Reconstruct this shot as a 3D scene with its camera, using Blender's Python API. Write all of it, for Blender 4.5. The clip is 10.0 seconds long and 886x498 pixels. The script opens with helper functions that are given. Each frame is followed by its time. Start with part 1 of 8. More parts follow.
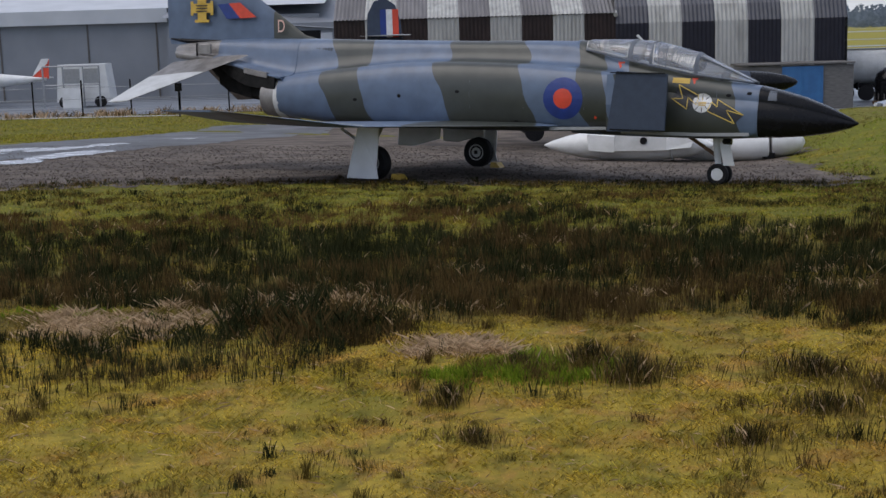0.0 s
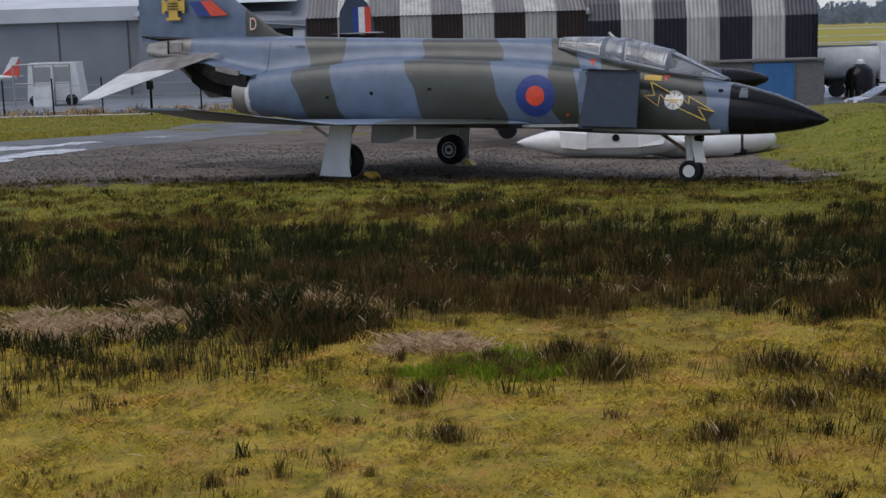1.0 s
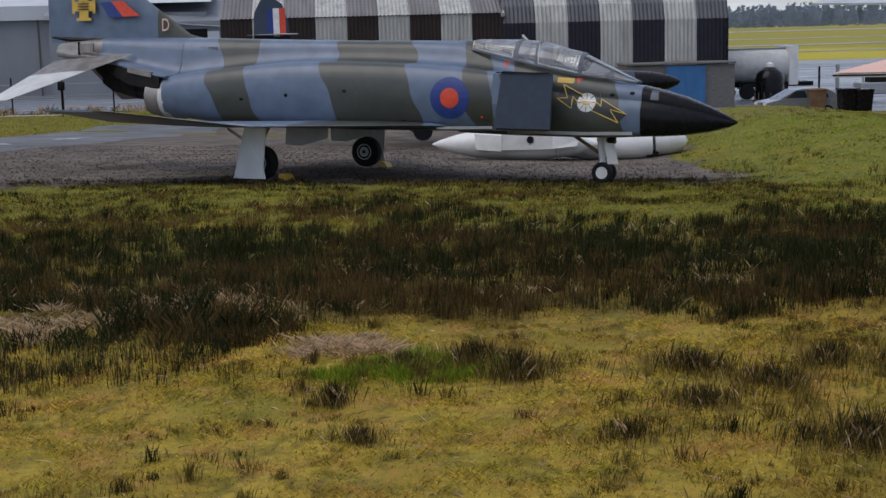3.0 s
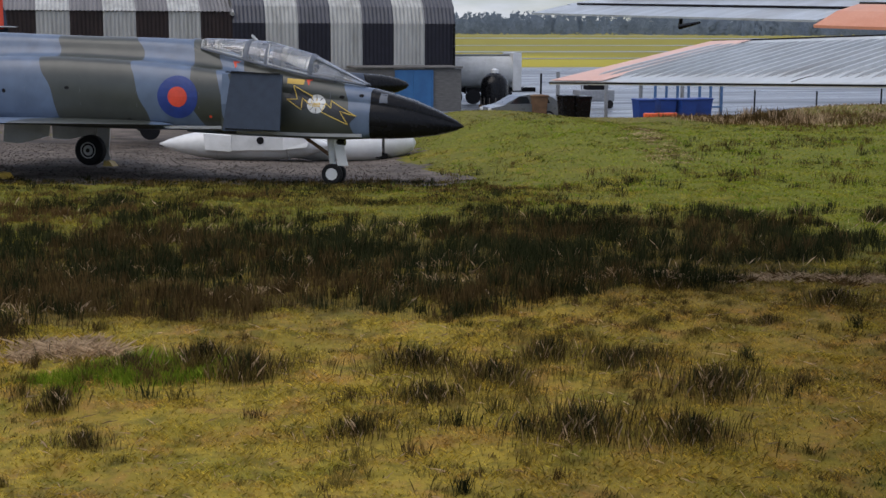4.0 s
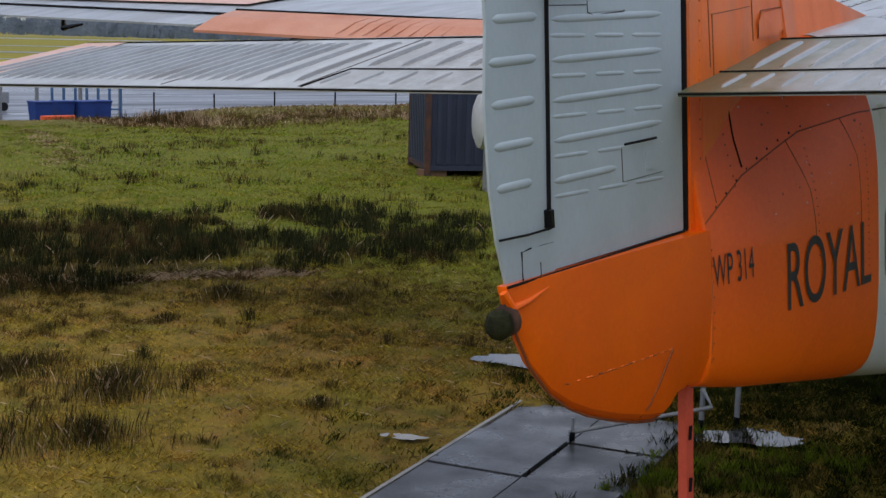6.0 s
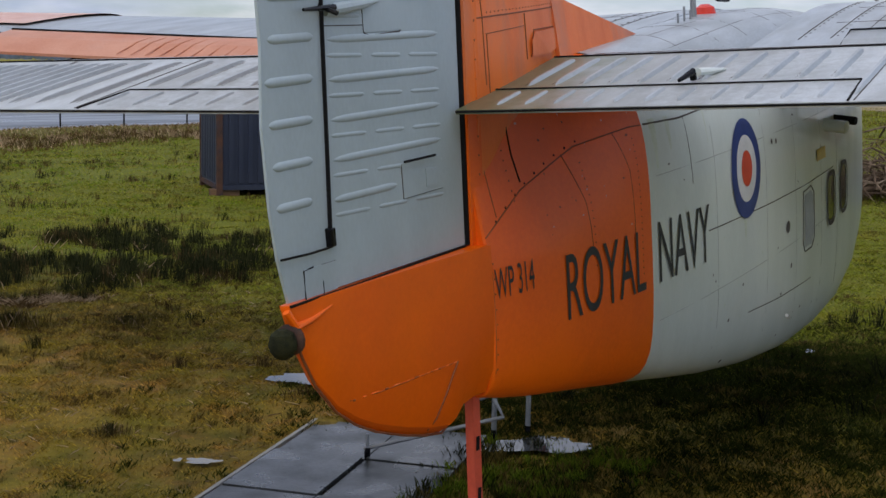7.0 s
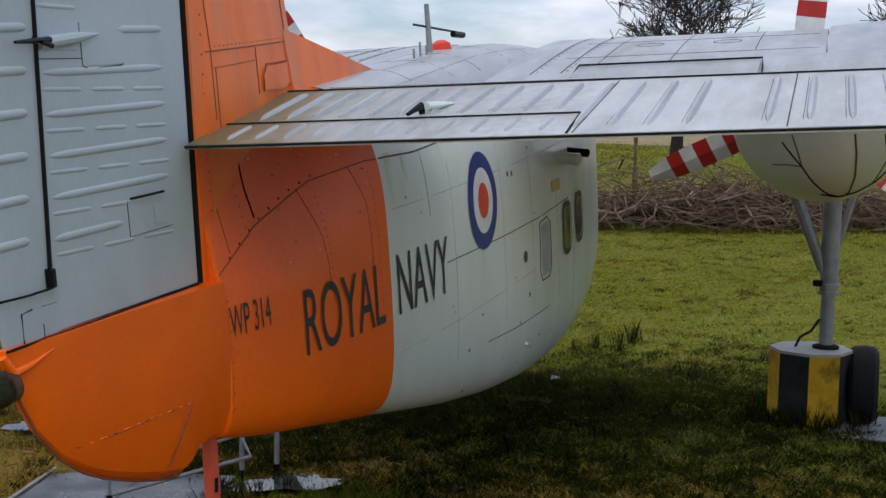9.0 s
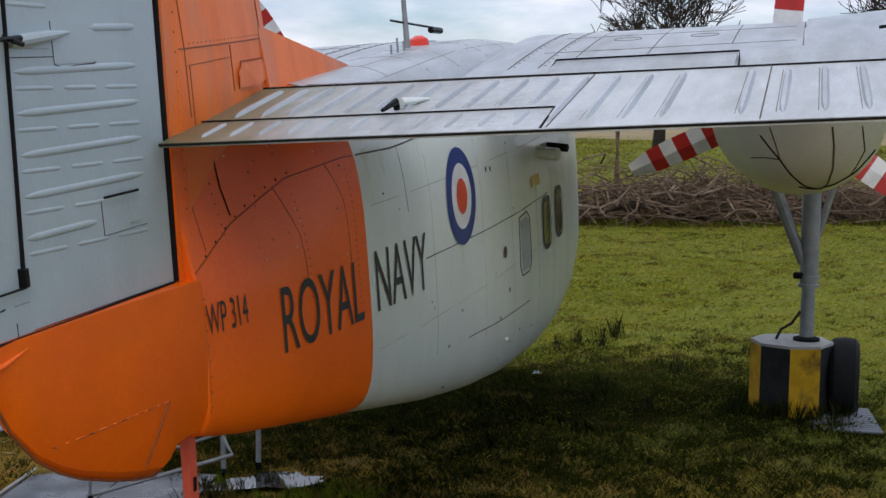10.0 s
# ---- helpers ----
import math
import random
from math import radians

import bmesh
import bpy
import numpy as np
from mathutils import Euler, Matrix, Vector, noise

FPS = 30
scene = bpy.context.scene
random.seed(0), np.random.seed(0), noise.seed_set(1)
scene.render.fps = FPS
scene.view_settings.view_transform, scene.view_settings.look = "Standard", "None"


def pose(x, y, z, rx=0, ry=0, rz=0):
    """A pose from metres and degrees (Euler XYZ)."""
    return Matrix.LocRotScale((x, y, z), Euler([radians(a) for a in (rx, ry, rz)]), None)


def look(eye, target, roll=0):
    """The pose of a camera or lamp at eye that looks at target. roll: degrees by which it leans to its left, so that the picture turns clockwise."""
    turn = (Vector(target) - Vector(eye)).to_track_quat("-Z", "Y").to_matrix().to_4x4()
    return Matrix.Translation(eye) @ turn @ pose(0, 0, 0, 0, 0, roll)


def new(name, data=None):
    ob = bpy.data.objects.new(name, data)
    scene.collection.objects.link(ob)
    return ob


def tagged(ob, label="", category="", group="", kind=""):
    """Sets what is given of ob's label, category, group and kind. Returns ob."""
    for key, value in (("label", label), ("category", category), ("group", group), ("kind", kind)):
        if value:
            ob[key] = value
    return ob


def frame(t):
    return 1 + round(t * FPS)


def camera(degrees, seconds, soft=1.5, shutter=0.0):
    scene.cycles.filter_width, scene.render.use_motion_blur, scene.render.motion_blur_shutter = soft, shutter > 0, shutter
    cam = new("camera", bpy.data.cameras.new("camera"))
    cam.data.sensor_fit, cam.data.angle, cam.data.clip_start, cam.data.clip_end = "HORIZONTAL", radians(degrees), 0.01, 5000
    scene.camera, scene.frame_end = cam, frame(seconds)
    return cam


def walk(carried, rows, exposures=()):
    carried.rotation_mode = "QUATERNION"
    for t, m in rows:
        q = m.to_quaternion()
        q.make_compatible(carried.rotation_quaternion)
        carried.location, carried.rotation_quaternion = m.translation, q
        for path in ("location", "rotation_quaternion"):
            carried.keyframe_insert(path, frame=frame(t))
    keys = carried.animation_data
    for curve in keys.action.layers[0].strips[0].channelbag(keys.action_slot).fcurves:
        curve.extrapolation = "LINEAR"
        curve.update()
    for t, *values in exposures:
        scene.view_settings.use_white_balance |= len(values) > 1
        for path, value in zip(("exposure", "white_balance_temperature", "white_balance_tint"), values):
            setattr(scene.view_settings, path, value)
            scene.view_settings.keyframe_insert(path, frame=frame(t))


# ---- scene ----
# the camera and its walk
cam = camera(36.2, 10.0, soft=1.5)
PATH = [
    (0, (-0.094, 0.424, 3.022), (-0.101, 10.302, 1.465), -1.69),
    (0.5, (-0.094, 0.427, 3.021), (0.040, 10.303, 1.455), -1.68),
    (1, (-0.083, 0.423, 3.025), (0.103, 10.296, 1.444), -1.78),
    (1.5, (-0.077, 0.410, 3.039), (0.158, 10.279, 1.443), -1.80),
    (2, (-0.074, 0.407, 3.028), (0.201, 10.276, 1.438), -1.85),
    (2.2, (-0.073, 0.401, 3.033), (0.202, 10.271, 1.445), -1.84),
    (3.3, (-0.024, 0.340, 3.035), (1.209, 10.137, 1.450), -1.12),
    (3.5, (-0.032, 0.312, 3.040), (1.570, 10.054, 1.449), -0.76),
    (4, (-0.034, 0.276, 3.039), (2.701, 9.762, 1.441), 0.22),
    (4.5, (-0.053, 0.185, 3.046), (3.660, 9.331, 1.445), 0.77),
    (5, (-0.007, 0.168, 3.038), (4.696, 8.848, 1.443), 1.10),
    (5.5, (0.008, 0.113, 3.045), (5.765, 8.138, 1.478), 1.52),
    (6, (0.029, 0.055, 3.046), (6.508, 7.520, 1.531), 1.52),
    (6.2, (0.025, 0.029, 3.047), (6.762, 7.268, 1.559), 1.43),
    (7.3, (0.059, -0.031, 3.064), (7.807, 6.158, 1.768), 1.13),
    (7.5, (0.064, -0.045, 3.067), (7.947, 5.980, 1.815), 1.10),
    (8, (0.085, -0.076, 3.064), (8.403, 5.356, 1.923), 1.03),
    (8.5, (0.111, -0.088, 3.063), (8.547, 5.174, 1.990), 1.06),
    (9, (0.142, -0.084, 3.055), (8.732, 4.923, 1.989), 1.09),
    (9.5, (0.156, -0.097, 3.052), (8.763, 4.879, 1.977), 0.84),
    (10, (0.168, -0.111, 3.053), (8.813, 4.795, 1.961), 0.60),
]
walk(cam, [(t, look(eye, target, roll)) for t, eye, target, roll in PATH], [(0, 0.38), (2.2, 0.36), (3.5, 0.36), (4.0, 0.45), (4.5, 0.40), (5.5, 0.33), (6.2, 0.29), (8.0, 0.34), (10.0, 0.48)])

# ---- world and sun ----
SUN_UP, SUN_TURN = radians(55), radians(-112)   # turn measured from +y towards +x
world = bpy.data.worlds.new("sky")
scene.world = world
world.use_nodes = True
wn, wl = world.node_tree.nodes, world.node_tree.links
wn.clear()
w_out = wn.new("ShaderNodeOutputWorld")
w_bg = wn.new("ShaderNodeBackground")
w_sky = wn.new("ShaderNodeTexSky")
w_sky.sky_type = "NISHITA"
w_sky.sun_disc = False
w_sky.sun_elevation = SUN_UP
w_sky.sun_rotation = SUN_TURN
w_sky.air_density, w_sky.dust_density, w_sky.ozone_density = 1.2, 0.4, 2.0
w_tc = wn.new("ShaderNodeTexCoord")
w_map = wn.new("ShaderNodeMapping")
w_map.inputs["Scale"].default_value = (2.2, 2.2, 9.0)
w_map.inputs["Location"].default_value = (5.3, 2.1, 0.7)
w_noise = wn.new("ShaderNodeTexNoise")
w_noise.inputs["Scale"].default_value = 2.2
w_noise.inputs["Detail"].default_value = 7
w_noise.inputs["Roughness"].default_value = 0.55
w_ramp = wn.new("ShaderNodeValToRGB")
w_ramp.color_ramp.elements[0].position = 0.37
w_ramp.color_ramp.elements[1].position = 0.60
w_ramp.color_ramp.elements[0].color = (0.0, 0.0, 0.0, 1)
w_ramp.color_ramp.elements[1].color = (1, 1, 1, 1)
w_cloud = wn.new("ShaderNodeValToRGB")
w_cloud.color_ramp.elements[0].position = 0.30
w_cloud.color_ramp.elements[1].position = 0.72
w_cloud.color_ramp.elements[0].color = (3.6, 4.4, 6.2, 1)
w_cloud.color_ramp.elements[1].color = (10.3, 10.2, 10.7, 1)
w_noise2 = wn.new("ShaderNodeTexNoise")
w_noise2.inputs["Scale"].default_value = 3.1
w_noise2.inputs["Detail"].default_value = 6
w_sep = wn.new("ShaderNodeSeparateXYZ")
w_grad = wn.new("ShaderNodeMapRange")
w_grad.inputs["From Min"].default_value, w_grad.inputs["From Max"].default_value = 0.0, 0.8
w_grad.inputs["To Min"].default_value, w_grad.inputs["To Max"].default_value = 1.0, 1.45
w_mul = wn.new("ShaderNodeVectorMath")
w_mul.operation = "SCALE"
wl.new(w_tc.outputs["Generated"], w_sep.inputs[0])
wl.new(w_sep.outputs["Z"], w_grad.inputs["Value"])
w_mix = wn.new("ShaderNodeMix")
w_mix.data_type = "RGBA"
wl.new(w_tc.outputs["Generated"], w_map.inputs["Vector"])
wl.new(w_map.outputs["Vector"], w_noise.inputs["Vector"])
wl.new(w_map.outputs["Vector"], w_noise2.inputs["Vector"])
wl.new(w_noise.outputs["Fac"], w_ramp.inputs["Fac"])
wl.new(w_noise2.outputs["Fac"], w_cloud.inputs["Fac"])
wl.new(w_ramp.outputs["Color"], w_mix.inputs["Factor"])
w_tint = wn.new("ShaderNodeVectorMath")
w_tint.operation = "MULTIPLY"
w_tint.inputs[1].default_value = (0.62, 0.72, 0.98)
wl.new(w_sky.outputs["Color"], w_tint.inputs[0])
wl.new(w_tint.outputs[0], w_mix.inputs[6])
wl.new(w_cloud.outputs["Color"], w_mul.inputs[0])
wl.new(w_grad.outputs[0], w_mul.inputs["Scale"])
wl.new(w_mul.outputs[0], w_mix.inputs[7])
wl.new(w_mix.outputs[2], w_bg.inputs["Color"])
w_bg.inputs["Strength"].default_value = 0.082
wl.new(w_bg.outputs["Background"], w_out.inputs["Surface"])

sun_data = bpy.data.lights.new("sun", "SUN")
sun_data.energy = 1.25
sun_data.angle = radians(50)
sun_data.color = (1.0, 0.91, 0.82)
sun = new("sun", sun_data)
sun_dir = Vector((math.sin(SUN_TURN) * math.cos(SUN_UP), math.cos(SUN_TURN) * math.cos(SUN_UP), math.sin(SUN_UP)))
sun.matrix_world = look(sun_dir * 50, (0, 0, 0))

# ---- materials ----


def rgba(c):
    return (*c, 1.0)


def material(name, a, b=None, rough=0.6, metal=0.0, scale=6.0, fine=60.0, bump=0.1, dirt=None, dirt_amount=0.45, stretch=(1, 1, 1), vary=0.0, rough_vary=0.12, coat=0.0, detail=6.0):
    """A surface with two scales of colour change, patches of dirt and fine relief, in metres of the object."""
    m = bpy.data.materials.new(name)
    m.use_nodes = True
    n, l = m.node_tree.nodes, m.node_tree.links
    bsdf = n["Principled BSDF"]
    tc = n.new("ShaderNodeTexCoord")
    mp = n.new("ShaderNodeMapping")
    mp.inputs["Scale"].default_value = stretch
    l.new(tc.outputs["Object"], mp.inputs["Vector"])
    n1 = n.new("ShaderNodeTexNoise")
    n1.inputs["Scale"].default_value = scale
    n1.inputs["Detail"].default_value = detail
    n2 = n.new("ShaderNodeTexNoise")
    n2.inputs["Scale"].default_value = fine
    n2.inputs["Detail"].default_value = 4
    l.new(mp.outputs["Vector"], n1.inputs["Vector"])
    l.new(mp.outputs["Vector"], n2.inputs["Vector"])
    b = b or tuple(v * 0.8 for v in a)
    mix = n.new("ShaderNodeMix")
    mix.data_type = "RGBA"
    mix.inputs[6].default_value, mix.inputs[7].default_value = rgba(a), rgba(b)
    add = n.new("ShaderNodeMath")
    add.operation = "MULTIPLY_ADD"
    l.new(n2.outputs["Fac"], add.inputs[0])
    add.inputs[1].default_value = 0.5
    sub = n.new("ShaderNodeMath")
    sub.operation = "SUBTRACT"
    l.new(n1.outputs["Fac"], sub.inputs[0])
    sub.inputs[1].default_value = 0.25
    l.new(sub.outputs[0], add.inputs[2])
    cr = n.new("ShaderNodeMapRange")
    cr.inputs["From Min"].default_value, cr.inputs["From Max"].default_value = 0.33, 0.67
    l.new(add.outputs[0], cr.inputs["Value"])
    l.new(cr.outputs[0], mix.inputs["Factor"])
    colour = mix.outputs[2]
    if dirt:
        n3 = n.new("ShaderNodeTexNoise")
        n3.inputs["Scale"].default_value = scale * 0.37
        n3.inputs["Detail"].default_value = 8
        n3.inputs["Roughness"].default_value = 0.65
        l.new(mp.outputs["Vector"], n3.inputs["Vector"])
        r3 = n.new("ShaderNodeMapRange")
        r3.inputs["From Min"].default_value, r3.inputs["From Max"].default_value = 0.5, 0.72
        r3.inputs["To Max"].default_value = dirt_amount
        l.new(n3.outputs["Fac"], r3.inputs["Value"])
        dm = n.new("ShaderNodeMix")
        dm.data_type = "RGBA"
        l.new(r3.outputs[0], dm.inputs["Factor"])
        l.new(colour, dm.inputs[6])
        dm.inputs[7].default_value = rgba(dirt)
        colour = dm.outputs[2]
    if vary:
        oi = n.new("ShaderNodeObjectInfo")
        geo = n.new("ShaderNodeNewGeometry")
        both = n.new("ShaderNodeMath")
        both.operation = "ADD"
        l.new(oi.outputs["Random"], both.inputs[0])
        l.new(geo.outputs["Random Per Island"], both.inputs[1])
        vr = n.new("ShaderNodeMapRange")
        vr.inputs["From Max"].default_value = 2.0
        vr.inputs["To Min"].default_value, vr.inputs["To Max"].default_value = 1 - vary, 1 + vary
        l.new(both.outputs[0], vr.inputs["Value"])
        hsv = n.new("ShaderNodeHueSaturation")
        l.new(vr.outputs[0], hsv.inputs["Value"])
        l.new(colour, hsv.inputs["Color"])
        colour = hsv.outputs["Color"]
    l.new(colour, bsdf.inputs["Base Color"])
    rr = n.new("ShaderNodeMapRange")
    rr.inputs["To Min"].default_value, rr.inputs["To Max"].default_value = max(0.02, rough - rough_vary), min(1, rough + rough_vary)
    l.new(n1.outputs["Fac"], rr.inputs["Value"])
    l.new(rr.outputs[0], bsdf.inputs["Roughness"])
    bsdf.inputs["Metallic"].default_value = metal
    if rough >= 0.75 and not metal:
        bsdf.inputs["Specular IOR Level"].default_value = 0.12
    bsdf.inputs["Coat Weight"].default_value = coat
    if bump:
        bp = n.new("ShaderNodeBump")
        bp.inputs["Strength"].default_value = bump
        bp.inputs["Distance"].default_value = 0.02
        l.new(add.outputs[0], bp.inputs["Height"])
        l.new(bp.outputs["Normal"], bsdf.inputs["Normal"])
    return m


def glass(name, tint, rough=0.05):
    m = bpy.data.materials.new(name)
    m.use_nodes = True
    b = m.node_tree.nodes["Principled BSDF"]
    b.inputs["Base Color"].default_value = rgba(tint)
    b.inputs["Roughness"].default_value = rough
    b.inputs["Transmission Weight"].default_value = 0.9
    b.inputs["IOR"].default_value = 1.5
    return m


def bands(name, stops, axis, slope_z, wobble, rough=0.5):
    """Paint in broad camouflage bands along an axis of the object, with wavy borders."""
    m = material(name, (0.1, 0.1, 0.1), rough=rough, bump=0.03)
    n, l = m.node_tree.nodes, m.node_tree.links
    tc = n.new("ShaderNodeTexCoord")
    sp = n.new("ShaderNodeSeparateXYZ")
    l.new(tc.outputs["Object"], sp.inputs[0])
    ns = n.new("ShaderNodeTexNoise")
    ns.inputs["Scale"].default_value = 0.75
    ns.inputs["Detail"].default_value = 1.0
    l.new(tc.outputs["Object"], ns.inputs["Vector"])
    a = n.new("ShaderNodeMath")
    a.operation = "MULTIPLY_ADD"
    l.new(ns.outputs["Fac"], a.inputs[0])
    a.inputs[1].default_value = wobble
    l.new(sp.outputs[axis], a.inputs[2])
    b = n.new("ShaderNodeMath")
    b.operation = "MULTIPLY_ADD"
    l.new(sp.outputs[2], b.inputs[0])
    b.inputs[1].default_value = slope_z
    l.new(a.outputs[0], b.inputs[2])
    mr = n.new("ShaderNodeMapRange")
    lo, hi = stops[0][0] - 1, stops[-1][0] + 1
    mr.inputs["From Min"].default_value, mr.inputs["From Max"].default_value = lo, hi
    l.new(b.outputs[0], mr.inputs["Value"])
    ramp = n.new("ShaderNodeValToRGB")
    ramp.color_ramp.interpolation = "CONSTANT"
    e = ramp.color_ramp.elements
    while len(e) < len(stops):
        e.new(0.5)
    for k, (x, c) in enumerate(stops):
        e[k].position = 0.0 if k == 0 else (x - lo) / (hi - lo)
        e[k].color = rgba(c)
    l.new(mr.outputs[0], ramp.inputs["Fac"])
    g = n.new("ShaderNodeTexNoise")
    g.inputs["Scale"].default_value = 2.5
    g.inputs["Detail"].default_value = 8
    l.new(tc.outputs["Object"], g.inputs["Vector"])
    hsv = n.new("ShaderNodeHueSaturation")
    gr = n.new("ShaderNodeMapRange")
    gr.inputs["From Min"].default_value, gr.inputs["From Max"].default_value = 0.3, 0.7
    gr.inputs["To Min"].default_value, gr.inputs["To Max"].default_value = 0.82, 1.15
    l.new(g.outputs["Fac"], gr.inputs["Value"])
    l.new(gr.outputs[0], hsv.inputs["Value"])
    l.new(ramp.outputs["Color"], hsv.inputs["Color"])
    l.new(hsv.outputs["Color"], n["Principled BSDF"].inputs["Base Color"])
    return m


def leafy(name, a, b, rough=0.7, light=0.12):
    """Blades and leaves: each island its own shade between two colours."""
    m = bpy.data.materials.new(name)
    m.use_nodes = True
    n, l = m.node_tree.nodes, m.node_tree.links
    bsdf = n["Principled BSDF"]
    geo = n.new("ShaderNodeNewGeometry")
    ramp = n.new("ShaderNodeValToRGB")
    ramp.color_ramp.elements[0].color, ramp.color_ramp.elements[1].color = rgba(a), rgba(b)
    l.new(geo.outputs["Random Per Island"], ramp.inputs["Fac"])
    ns = n.new("ShaderNodeTexNoise")
    ns.inputs["Scale"].default_value = 0.6
    ns.inputs["Detail"].default_value = 4
    tc = n.new("ShaderNodeTexCoord")
    l.new(tc.outputs["Object"], ns.inputs["Vector"])
    mr = n.new("ShaderNodeMapRange")
    mr.inputs["From Min"].default_value, mr.inputs["From Max"].default_value = 0.3, 0.7
    mr.inputs["To Min"].default_value, mr.inputs["To Max"].default_value = 0.7, 1.25
    l.new(ns.outputs["Fac"], mr.inputs["Value"])
    hsv = n.new("ShaderNodeHueSaturation")
    l.new(mr.outputs[0], hsv.inputs["Value"])
    l.new(ramp.outputs["Color"], hsv.inputs["Color"])
    dif, tra, mixs = n.new("ShaderNodeBsdfDiffuse"), n.new("ShaderNodeBsdfTranslucent"), n.new("ShaderNodeMixShader")
    mixs.inputs[0].default_value = 0.5
    l.new(hsv.outputs["Color"], dif.inputs["Color"])
    l.new(hsv.outputs["Color"], tra.inputs["Color"])
    l.new(dif.outputs[0], mixs.inputs[1])
    l.new(tra.outputs[0], mixs.inputs[2])
    l.new(mixs.outputs[0], n["Material Output"].inputs["Surface"])
    n.remove(bsdf)
    return m


